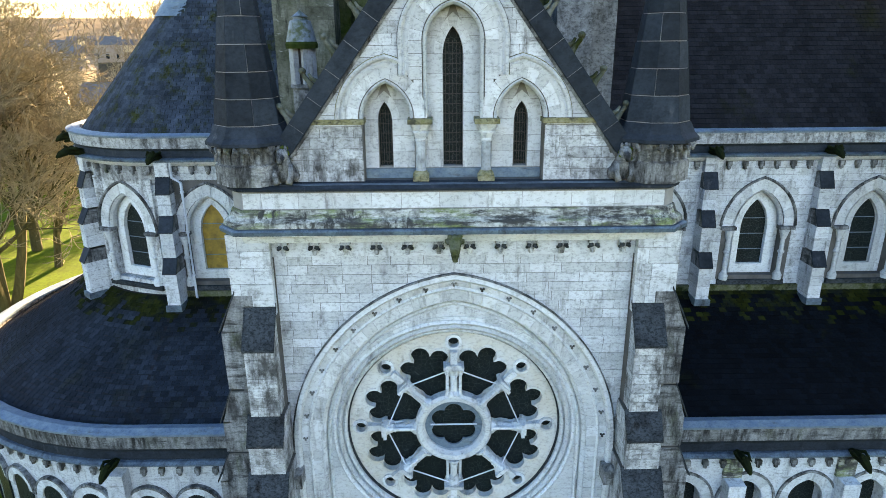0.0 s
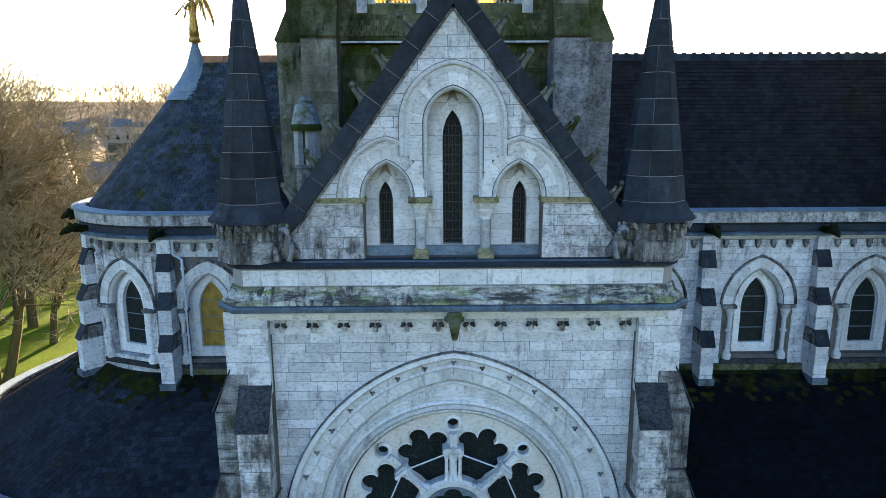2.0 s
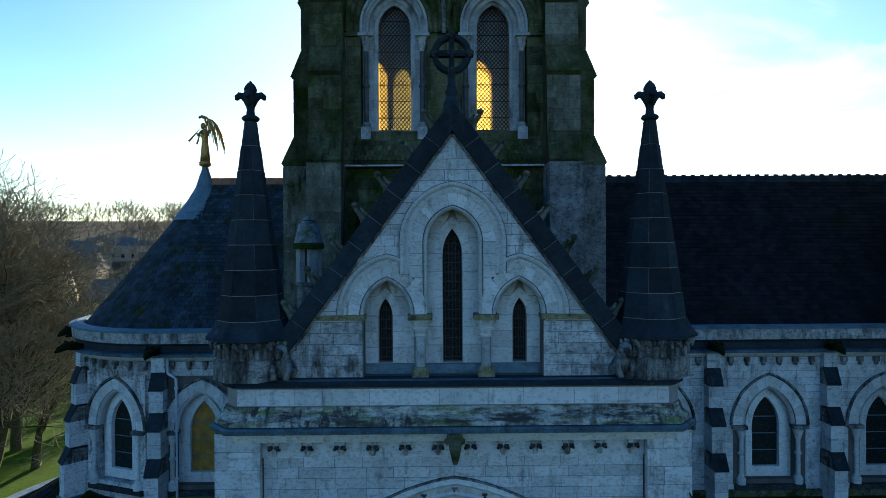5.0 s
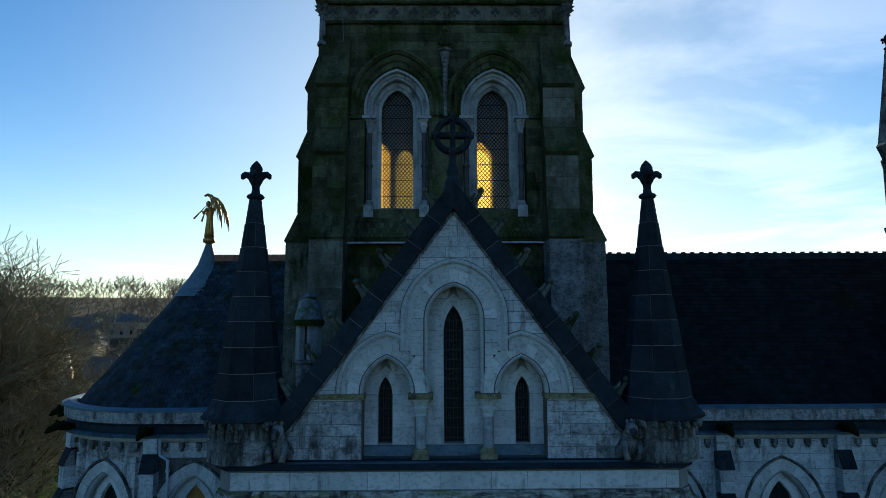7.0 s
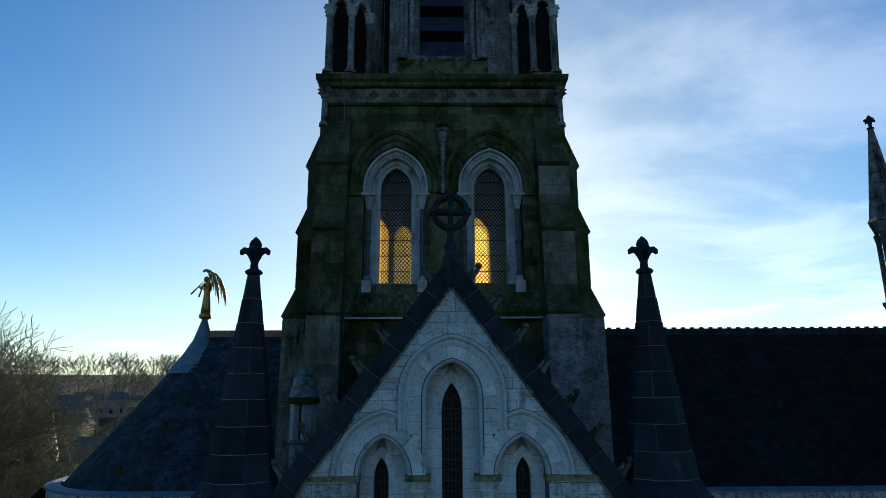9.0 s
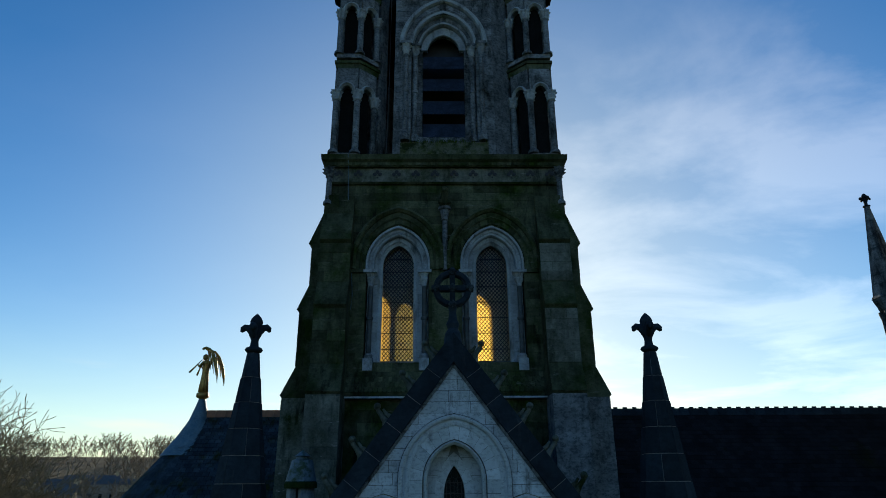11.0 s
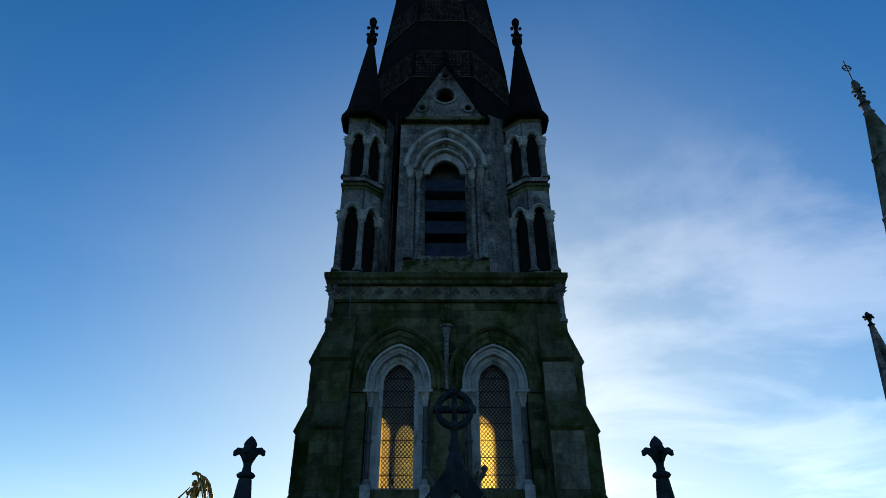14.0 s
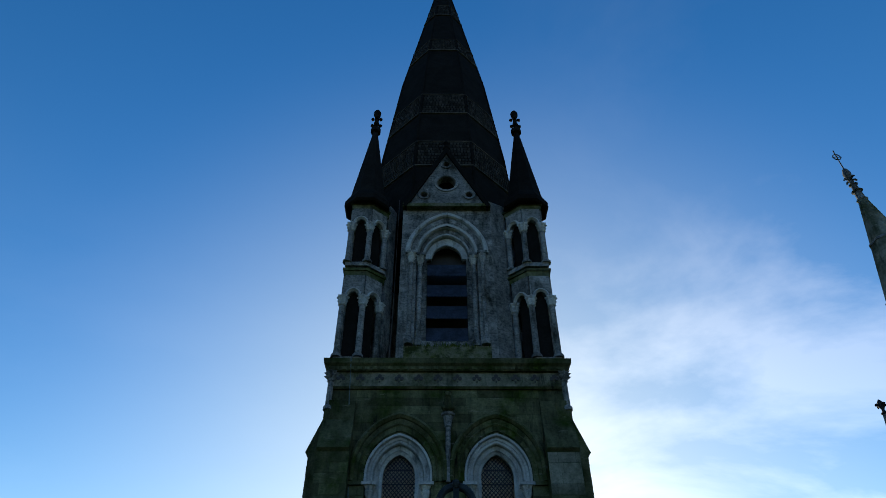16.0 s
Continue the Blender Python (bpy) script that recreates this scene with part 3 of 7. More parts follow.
def ashlar(parent, m, v0, v1, spans, w0, w1, mat, course=0.27, length=0.75, joint=0.011, joined=False, name="stone", seed=1):
    """Coursed stone blocks. spans(v) gives the stretches of wall, left to right, at a height."""
    rnd = random.Random(seed)
    bm = bmesh.new()
    n = max(1, round((v1 - v0) / course))
    h = (v1 - v0) / n
    for k in range(n):
        a, b = v0 + k * h, v0 + (k + 1) * h
        low, high = spans(a + joint), spans(b - joint)
        if len(low) != len(high):
            low = high = spans((a + b) / 2)
        for (l0, r0), (l1, r1) in zip(low, high):
            if min(r0 - l0, r1 - l1) < 0.06:
                continue
            cuts, u = [], max(l0, l1) + rnd.uniform(0.3, 1.0) * length
            while u < min(r0, r1) - 0.25 * length:
                cuts.append(u)
                u += length * rnd.uniform(0.6, 1.3)
            left = [(l0, l1)] + [(c + joint / 2, c + joint / 2) for c in cuts]
            right = [(c - joint / 2, c - joint / 2) for c in cuts] + [(r0, r1)]
            for (p0, p1), (q0, q1) in zip(left, right):
                plate(bm, m, [(p0, a + joint / 2), (q0, a + joint / 2), (q1, b - joint / 2), (p1, b - joint / 2)], (), w0, w1 + rnd.uniform(-0.005, 0.005))
                if not joined:
                    part(name, bm, mat, parent)
                    bm = bmesh.new()
    if joined:
        return tagged(part(name + "work", bm, mat, parent), kind="stuff")
    bm.free()


def carved_lathe(bm, m, prof, lobes=8, depth=0.16, n=24):
    """A turned shape whose wider upper part is cut into leaves."""
    lo, hi = prof[0][0], max(r for r, _ in prof)
    rings = []
    for r, h in prof:
        f = depth * (r - lo) / max(1e-6, hi - lo)
        rings.append([bm.verts.new(m @ Vector((r * (1 + f * math.cos(lobes * t)) * math.cos(t), r * (1 + f * math.cos(lobes * t)) * math.sin(t), h))) for t in (2 * math.pi * i / n for i in range(n))])
    for a, b in zip(rings, rings[1:]):
        for i in range(n):
            bm.faces.new((a[i], a[(i + 1) % n], b[(i + 1) % n], b[i]))
    bm.faces.new(list(reversed(rings[0])))
    bm.faces.new(rings[-1])
    return bm
# ---- the church: plan ----
FX = 0.05            # the transept front's middle
AXIS = 13.5          # the nave's middle line
APSE_X = -10.9       # the apse's centre
GROUND = 2.0
N_FRONT = face(FX, 0, 0)


def ring_path(r, x_end, n=28):
    """The line of the choir wall and its round east end, from the crossing round to the far side."""
    arc = [(APSE_X + r * math.cos(math.radians(a)), AXIS + r * math.sin(math.radians(a))) for a in np.linspace(-90, -270, n)]
    return [(x_end, AXIS - r)] + arc + [(x_end, AXIS + r)]


# ---- transept front ----
front = thing("wall_transept_north", "pale limestone transept front with a rose window and stepped buttresses", "church wall", kind="structure", at=(FX, 0, GROUND))


def big_arch(hw, e, n=18):
    """The arch round the rose window: hw at its springing, e the shift of the arcs' centres."""
    r = hw + e
    top = math.acos(e / r)
    left = [(-(r * math.cos(top * i / n) - e), 11.12 + r * math.sin(top * i / n)) for i in range(n + 1)]
    return left + [(-u, v) for u, v in reversed(left[:-1])]


HOOD, ORDER = big_arch(4.38, 0.7), big_arch(3.78, 0.7)
ROSE_Z, ROSE_R = 11.33, 3.2
bm = bmesh.new()
plate(bm, N_FRONT, [(-5.45, 2.0), (5.45, 2.0), (5.45, 17.55), (-5.45, 17.55)], [[(-4.38, 8.0)] + HOOD + [(4.38, 8.0)]], -0.9, -0.012)
part("backing_wall", bm, JOINT, front)
bm = bmesh.new()
plate(bm, N_FRONT, [(-4.9, 6.0), (4.9, 6.0), (4.9, 16.6), (-4.9, 16.6)], [circle(0, ROSE_Z, 3.34, 64)], -0.85, -0.33)
part("tympanum", bm, CARVED, front)
bm = bmesh.new()
for s in (-1, 1):
    plate(bm, N_FRONT, rect(min(s * 4.64, s * 5.7), max(s * 4.64, s * 5.7), 2.0, 17.5), (), -0.6, 0.28)
part("pilaster_backing", bm, JOINT, front)
# splayed bands of the big arch
bm = bmesh.new()
sweep(bm, N_FRONT, [(-4.38, 8.4)] + HOOD + [(4.38, 8.4)], [(0.16, 0.0), (0.15, 0.10), (0.04, 0.13), (-0.02, 0.04), (-0.02, -0.05)])
part("hood_mould", bm, CARVED, front, "stone hood mould")
bm = bmesh.new()
sweep(bm, N_FRONT, [(-4.38, 10.4)] + HOOD + [(4.38, 10.4)], [(0.195, 0.0), (0.195, 0.11), (0.165, 0.13), (0.163, 0.0)])
part("hood_drip", bm, STAINED, front, "sooty drip edge of the hood")
FLOWERS = [(-4.24, 11.3)] + big_arch(4.24, 0.7) + [(4.24, 11.3)]
for i in range(19):
    u, v = between(FLOWERS, (i + 0.5) / 19)
    bm = bmesh.new()
    for du, dv in ((0, 0), (0.06, 0.03), (-0.06, 0.03), (0, -0.06)):
        blob(bm, (u + du * 0.7, v + dv * 0.7, -0.01), 0.036, m=N_FRONT)
    part("ball_flower", bm, STAINED, front, "small carved ball flower")
for hw, e, w in ((4.12, 0.7, -0.05), (3.6, 0.7, -0.27)):
    bm = bmesh.new()
    sweep(bm, N_FRONT, [(-hw, 8.4)] + big_arch(hw, e) + [(hw, 8.4)], [(0.05, w - 0.05), (0.05, w), (0.0, w + 0.05), (-0.05, w), (-0.05, w - 0.05)])
    part("arch_roll", bm, CARVED, front)
bm = bmesh.new()
sweep(bm, N_FRONT, [(-3.78, 8.4)] + ORDER + [(3.78, 8.4)], [(0.10, -0.30), (0.10, -0.14), (0.0, -0.12), (-0.09, -0.2), (-0.10, -0.34)])
part("arch_roll", bm, CARVED, front)
bm = bmesh.new()
for k, (r, w, s) in enumerate(((3.46, -0.26, 0.06), (3.3, -0.3, 0.07), (3.16, -0.4, 0.06))):
    sweep(bm, N_FRONT, list(reversed(circle(0, ROSE_Z, r, 72))), [(s, w - 0.2), (s, w), (0, w + s), (-s, w), (-s, w - 0.2)], True)
part("rose_rim", bm, CARVED, front, "rounded stone rim of the rose window")
# the recess's shadow line inside the rim, put in as a thin dark ring
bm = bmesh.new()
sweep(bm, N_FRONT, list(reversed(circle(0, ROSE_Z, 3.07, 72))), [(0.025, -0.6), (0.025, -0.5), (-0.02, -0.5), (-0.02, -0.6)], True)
part("rose_quirk", bm, SOOTSLAB, front, "dark ring that draws the rim's inner shadow")
for s in (-1, 1):  # carved stops of the hood
    bm = bmesh.new()
    box(bm, s * 4.5 - 0.22, s * 4.5 + 0.22, -0.5, 0.0, 10.0, 10.45)
    blob(bm, (s * 4.5, -0.35, 10.35), 0.24)
    part("hood_stop", bm, STAINED, front, "sooty carved stop of the hood")


# rose window
rose = thing("rose_window", "round stone rose window with eight cusped petals and spoke columns", "window", at=(FX, 0.4, ROSE_Z - 3.2))
bm = bmesh.new()
PETALS = []
for k in range(8):
    mid = math.radians(22.5 + 45 * k)
    px, py = 1.95 * math.cos(mid), ROSE_Z + 1.95 * math.sin(mid)
    discs = [(1.95, 0, 0.4), (1.68, 0, 0.47), (1.45, 0, 0.36), (1.3, 7, 0.25), (1.3, -7, 0.25), (1.58, 9, 0.28), (1.58, -9, 0.28)]
    for turn in (0, 62, -62, 118, -118):  # five small lobes round the petal's middle
        lx = px + 0.52 * math.cos(mid + math.radians(turn))
        ly = py - ROSE_Z + 0.52 * math.sin(mid + math.radians(turn))
        discs.append((math.hypot(lx, ly), math.degrees(math.atan2(ly, lx) - mid), 0.265 if abs(turn) < 100 else 0.22))
    pts = []
    for j in range(80):
        a = 2 * math.pi * j / 80
        best = 0.05
        for r, da, rad in discs:
            ca = mid + math.radians(da)
            cx, cy = r * math.cos(ca) - px, ROSE_Z + r * math.sin(ca) - py
            d = cx * math.cos(a) + cy * math.sin(a)
            q = d * d - (cx * cx + cy * cy - rad * rad)
            if q > 0:
                best = max(best, d + math.sqrt(q))
        pts.append((px + best * math.cos(a), py + best * math.sin(a)))
    PETALS.append(pts)
STUDS = [circle(2.72 * math.cos(math.radians(45 * k)), ROSE_Z + 2.72 * math.sin(math.radians(45 * k)), 0.16, 14) for k in range(8)]
plate(bm, N_FRONT, circle(0, ROSE_Z, 3.3, 72), PETALS + STUDS + [circle(0, ROSE_Z, 0.86, 40)], -0.75, -0.58)
part("tracery", bm, ROSESTONE, rose, "pale stone tracery plate with tan weathering")
bm = bmesh.new()
for pts in PETALS:
    sweep(bm, N_FRONT, list(reversed(pts)), [(0.05, -0.60), (0.05, -0.55), (0.0, -0.53), (-0.0, -0.60)], True)
part("petal_edges", bm, ROSESTONE, rose)
bm = bmesh.new()
for pts in STUDS:
    sweep(bm, N_FRONT, list(reversed(pts)), [(0.08, -0.60), (0.08, -0.53), (0.0, -0.51), (0.0, -0.60)], True)
part("roundel_rims", bm, CARVED, rose)
bm = bmesh.new()
sweep(bm, N_FRONT, list(reversed(circle(0, ROSE_Z, 0.98, 48))), [(0.14, -0.7), (0.14, -0.42), (0.06, -0.34), (-0.06, -0.36), (-0.14, -0.5), (-0.14, -0.7)], True)
part("hub_ring", bm, CARVED, rose)
bm = bmesh.new()
plate(bm, N_FRONT, circle(0, ROSE_Z, 0.87, 40), [foil(0, ROSE_Z, 0.42, 0.28, 6, math.pi / 6)], -0.68, -0.6)
part("hub_tracery", bm, LEADPALE, rose)
for k in range(8):
    a = math.radians(45 * k)
    d = Vector((math.cos(a), 0, math.sin(a)))
    o = Vector((FX, 0.48, ROSE_Z))
    q = d.to_track_quat("Z", "Y").to_matrix().to_4x4()
    bm = bmesh.new()
    mo = Matrix.Translation(o) @ q
    lathe(bm, mo, [(0.2, 1.08), (0.2, 1.14), (0.15, 1.2), (0.11, 1.26), (0.105, 1.68), (0.14, 1.71), (0.12, 1.75), (0.17, 1.88), (0.21, 1.95)], 12)
    for e in (-1, 1):  # two slim shafts beside the thick one
        lathe(bm, mo @ Matrix.Translation((e * 0.185, 0.06, 0)), [(0.07, 1.1), (0.05, 1.2), (0.045, 1.74), (0.075, 1.78), (0.06, 1.84), (0.09, 1.95)], 8)
    box(bm, -0.29, 0.29, -0.22, 0.2, 1.95, 2.04, mo)
    box(bm, -0.22, 0.22, -0.18, 0.2, 2.04, 2.1, mo)
    box(bm, -0.10, 0.10, -0.04, 0.14, 2.12, 2.5, mo)
    part("spoke_column", bm, CARVED, rose)
    b = a + math.radians(45)
    bm = bmesh.new()
    rod(bm, (FX + 1.95 * math.cos(a), 0.42, ROSE_Z + 1.95 * math.sin(a)), (FX + 1.95 * math.cos(b), 0.42, ROSE_Z + 1.95 * math.sin(b)), 0.02, n=6)
    part("tie_rod", bm, PIPE, rose, "thin pale iron tie rod")
bm = bmesh.new()
rod(bm, (FX - 0.68, 0.58, ROSE_Z + 0.02), (FX + 0.68, 0.58, ROSE_Z + 0.02), 0.024, n=6)
part("glazing_bar", bm, PIPE, rose)
bm = bmesh.new()
plate(bm, N_FRONT, circle(0, ROSE_Z, 3.25, 48), (), -0.86, -0.8)
part("glass", bm, GLASS, rose, "dark leaded stained glass seen from outside")


# cornice and parapet over the front
LEDGE = [(5.5, 7.8), (5.5, 0.05), (5.2, -0.28), (-5.2, -0.28), (-5.5, 0.05), (-5.5, 7.8)]
LEDGE = [(x + FX, y) for x, y in LEDGE]
bm = bmesh.new()
sweep(bm, FLAT, LEDGE, [(-0.5, 17.28), (0.02, 17.28), (0.10, 17.45), (0.24, 17.5), (0.24, 17.56), (-0.5, 17.56)])
part("cornice", bm, CARVED, front)
bm = bmesh.new()
sweep(bm, FLAT, LEDGE, [(-0.5, 17.563), (0.37, 17.563), (0.39, 17.66), (0.33, 17.7), (-0.5, 17.72)])
part("lead_drip", bm, LEAD, front, "blue-grey lead drip of the cornice")
bm = bmesh.new()
sweep(bm, FLAT, LEDGE, [(-0.5, 17.723), (0.29, 17.723), (0.25, 17.85), (0.12, 17.95), (0.05, 18.13), (-0.5, 18.13)])
part("weathering", bm, WEATHERED, front, "stained mossy sloping band")
bm = bmesh.new()
sweep(bm, FLAT, LEDGE, [(-0.5, 18.133), (0.0, 18.133), (0.0, 18.56), (0.08, 18.6), (-0.5, 18.6)])
part("parapet_band", bm, MORTAR, front)
bm = bmesh.new()
sweep(bm, FLAT, LEDGE, [(-0.5, 18.603), (0.1, 18.603), (0.12, 18.66), (0.02, 18.72), (-0.5, 18.74)])
part("lead_capping", bm, COPING, front, "dark weathered capping of the ledge")
bm = bmesh.new()
box(bm, FX - 4.7, FX + 4.7, -0.24, 0.5, 18.60, 18.73)
part("ledge_floor", bm, LEAD, front)
# corbel table
bm = bmesh.new()
plate(bm, N_FRONT, rect(-4.64, 4.64, 16.83, 17.3), (), -0.3, 0.05)
part("corbel_band", bm, STONE, front)
for i in range(12):
    u = FX - 4.32 + 8.64 * i / 11
    bm = bmesh.new()
    box(bm, u - 0.13, u + 0.13, -0.26, -0.03, 17.19, 17.29)
    lathe(bm, at(u, -0.13, 0), [(0.05, 16.9), (0.07, 17.0), (0.11, 17.19)], 8)
    cb = part("corbel", bm, SOOTED, front, "small carved corbel with dark curled leaves")
    # leaves coloured dark, so that the carving's shadows lie in their tone
    bm = bmesh.new()
    for q in (-1, 1):
        blob(bm, (u + q * 0.075, -0.23, 17.13), 0.07)
        blob(bm, (u + q * 0.12, -0.19, 17.07), 0.045)
    part("curled_leaves", bm, SOOTSLAB, cb, "sooty curled leaves darkened for their shadows")
# buttresses
def buttress(parent, m, steps, foot, mat=STONE, slope=SOOTSLAB, back=-0.3):
    """A stepped buttress on a wall: steps are (half width, top of slope, foot of slope, reach above, reach below)."""
    for i, (half, z1, z0, r0, r1) in enumerate(steps):
        lo = steps[i + 1][1] if i + 1 < len(steps) else foot
        side = m @ Matrix(((0, 0, 1, 0), (0, 1, 0, 0), (1, 0, 0, 0), (0, 0, 0, 1)))
        bm = bmesh.new()
        plate(bm, side, [(back, lo - 0.02), (r1 - 0.014, lo - 0.02), (r1 - 0.014, z0 - 0.02), (r0 - 0.014, z1 - 0.06), (back, z1 - 0.06)], (), -half + 0.014, half - 0.014)
        part("core", bm, JOINT, parent)
        bm = bmesh.new()
        plate(bm, side, [(back, z0 - 0.03), (r1, z0 - 0.03), (r1, z0 - 0.07), (r0, z1 - 0.09), (back, z1 - 0.09)], (), -half, half)
        part("shoulder", bm, mat, parent)
        bm = bmesh.new()
        plate(bm, side, [(r0 - 0.06, z1 + 0.06), (r1 + 0.07, z0), (r1 + 0.07, z0 - 0.08), (r0 - 0.06, z1 - 0.03)], (), -half - 0.03, half + 0.03)
        part("weathering", bm, slope, parent, "dark sooty sloping offset")
        ashlar(parent, m, lo + 0.002, z0 - 0.03, lambda v: [(-half, half)], back + 0.2, r1, mat, 0.29, half * 1.3, seed=int(z0 * 10) + i)
        for q in (-1, 1):  # flank stones
            ms = m @ Matrix(((0, 0, q, 0), (0, 1, 0, 0), (-q, 0, 0, 0), (0, 0, 0, 1)))
            ashlar(parent, ms, lo + 0.002, z0 - 0.03, lambda v: [tuple(sorted((-q * 0.0, -q * (r1 - 0.03))))], half - 0.1, half - 0.002, mat, 0.29, 0.5, name="flank_stone", seed=int(z0 * 7) + i)


for s in (-1, 1):
    b = thing("buttress", "stepped pale stone buttress with dark sloping offsets on the transept front", "buttress", "front buttresses", at=(FX + s * 5.03, -0.6, GROUND))
    buttress(b, face(FX + s * 5.03, 0, 0), [(0.385, 15.58, 14.6, 0.3, 0.8), (0.46, 12.6, 11.95, 0.82, 1.1), (0.52, 11.0, 10.2, 1.12, 1.55)], 2.0, SOOTED)
    b = thing("buttress", "stepped stained stone corner buttress facing sideways", "buttress", "front buttresses", at=(FX + s * 5.9, 0.3, GROUND))
    buttress(b, face(FX + s * 5.5, 0.3, 0, 90 * s), [(0.6, 15.95, 14.88, 0.2, 0.6), (0.6, 13.15, 12.15, 0.6, 0.88), (0.6, 11.15, 10.2, 0.88, 1.18)], 2.0, STAINED)

# transept body behind the front
body = thing("wall_transept_sides", "transept side walls and steep slate roof behind the gable", "church wall", kind="structure", at=(FX, 5, GROUND))
bm = bmesh.new()
for s in (-1, 1):
    box(bm, min(FX + s * 4.9, FX + s * 5.4), max(FX + s * 4.9, FX + s * 5.4), 0.6, 8.7, GROUND, 18.6)
part("side_wall", bm, STONE, body)
bm = bmesh.new()
for s in (-1, 1):
    vs = [(FX, 0.72, 24.3), (FX, 8.9, 24.3), (FX + s * 4.6, 8.9, 18.7), (FX + s * 4.6, 0.72, 18.7)]
    a = [bm.verts.new(v) for v in vs]
    c = [bm.verts.new((x, y, z - 0.15)) for x, y, z in vs]
    bm.faces.new(a), bm.faces.new(list(reversed(c)))
    for j in range(4):
        bm.faces.new((a[j], a[(j + 1) % 4], c[(j + 1) % 4], c[j]))
part("roof", bm, SLATE, body)

# ---- gable with its triple niche ----
gable = thing("wall_gable", "pale limestone gable with a triple niche of lancet windows and dark coping", "gable", kind="structure", at=(FX, 0.3, 18.7))
G = face(FX, 0.1, 0)
IMP = 20.27
L_ARCH, C_ARCH, R_ARCH = arch(-1.62, IMP, 0.58, 0.84), arch(0.0, 22.05, 0.645, 0.8), arch(1.62, IMP, 0.58, 0.84)
NICHE = [(-2.2, 18.735), (2.2, 18.735), (2.2, IMP)] + list(reversed(R_ARCH)) + [(0.645, IMP)] + list(reversed(C_ARCH)) + [(-0.645, IMP)] + list(reversed(L_ARCH))
NICHE = [p for i, p in enumerate(NICHE) if i == 0 or math.dist(p, NICHE[i - 1]) > 1e-4]


def gable_half(v):
    """Half the gable wall's width at a height."""
    return min(4.25, (24.85 - v) * 0.745)


bm = bmesh.new()
plate(bm, G, [(-4.2, 18.735), (4.2, 18.735), (4.2, 19.2), (0, 24.8), (-4.2, 19.2)], [[(u, v + 0.001) for u, v in NICHE]], -0.5, -0.012)
part("backing_wall", bm, JOINT, gable)
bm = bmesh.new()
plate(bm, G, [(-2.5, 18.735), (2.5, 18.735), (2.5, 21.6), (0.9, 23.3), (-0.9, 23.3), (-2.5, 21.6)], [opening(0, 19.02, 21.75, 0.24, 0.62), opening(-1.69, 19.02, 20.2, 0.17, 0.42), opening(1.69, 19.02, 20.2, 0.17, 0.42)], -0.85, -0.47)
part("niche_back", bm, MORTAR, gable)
bm = bmesh.new()
plate(bm, G, rect(-2.2, 2.2, 18.74, 18.98), (), -0.46, -0.38)
part("niche_plinth", bm, LEADPALE, gable, "teal washed stone plinth")
for u, hw, top in ((0, 0.25, 22.45), (-1.69, 0.18, 20.7), (1.69, 0.18, 20.7)):
    w = thing("lancet_window", "narrow lancet window of dark leaded glass with iron guards", "window", "gable lancets", at=(FX + u, 0.7, 19.02))
    bm = bmesh.new()
    plate(bm, G, opening(u, 19.0, top - hw * 2.4, hw, hw * 2.5), (), -0.72, -0.7)
    part("glass", bm, GLASS, w)
    bm = bmesh.new()
    v = 19.1
    while v < top - 0.3:
        box(bm, FX + u - hw, FX + u + hw, 0.775, 0.79, v, v + 0.02)
        v += 0.24
    for k in range(-2, 3):
        box(bm, FX + u + k * hw * 0.36 - 0.007, FX + u + k * hw * 0.36 + 0.007, 0.772, 0.786, 19.02, top - hw * 1.6)
    part("guard_bars", bm, IRON, w)
# orders of the arches: rolled edge, wedge stones, hood
for c, spring, hw, rise, out, cnt in ((-1.62, IMP, 0.58, 0.84, 0.40, 11), (1.62, IMP, 0.58, 0.84, 0.40, 11), (0.0, 22.05, 0.645, 0.8, 0.42, 13)):
    inner = arch(c, spring, hw + 0.1, rise + 0.1)
    outer = arch(c, spring, hw + out, rise + out)
    voussoirs(gable, G, inner, outer, cnt, -0.1, 0.012 if c else 0.016, CARVED)
    if not c:
        for s in (-1, 1):
            ashlar(gable, G, IMP + 0.9, 22.05, lambda v: [(min(s * (hw + 0.1), s * (hw + out)), max(s * (hw + 0.1), s * (hw + out)))], -0.1, 0.016, CARVED, 0.3, 2.0, name="jamb_stone", seed=5)
            ashlar(gable, G, IMP, IMP + 0.9, lambda v: [(min(s * (hw + 0.1), s * (hw + 0.3)), max(s * (hw + 0.1), s * (hw + 0.3)))], -0.1, 0.008, CARVED, 0.3, 2.0, name="jamb_stone", seed=5)
    bm = bmesh.new()
    lift = [] if c else [(c - hw, IMP + 0.02)]
    sweep(bm, G, lift + arch(c, spring, hw, rise) + [(2 * c - u, v) for u, v in reversed(lift)], [(0.072, -0.2), (0.072, 0.0), (0.04, 0.04), (-0.01, -0.02), (-0.02, -0.2)])
    part("arch_roll", bm, CARVED, gable)
    bm = bmesh.new()
    base = IMP + 0.02 if c else IMP + 1.0
    lift = [(c - hw - out, base)] if not c else []
    line = lift + arch(c, spring, hw + out, rise + out, 16) + [(2 * c - u, v) for u, v in reversed(lift)]
    if c:
        line = [p for p in line if abs(p[0]) > 1.24]
    sweep(bm, G, line, [(0.232, -0.01), (0.232, 0.1), (0.19, 0.125), (0.14, 0.10), (0.125, 0.04), (0.095, 0.035), (0.06, 0.055), (-0.012, 0.045), (-0.012, -0.01)])
    part("hood_mould", bm, CARVED, gable)
    bm = bmesh.new()
    sweep(bm, G, line, [(0.25, -0.01), (0.25, 0.085), (0.234, 0.105), (0.234, -0.01)])
    part("hood_drip", bm, LICHEN if c else STAINED, gable, "grey weathered top edge of the hood")
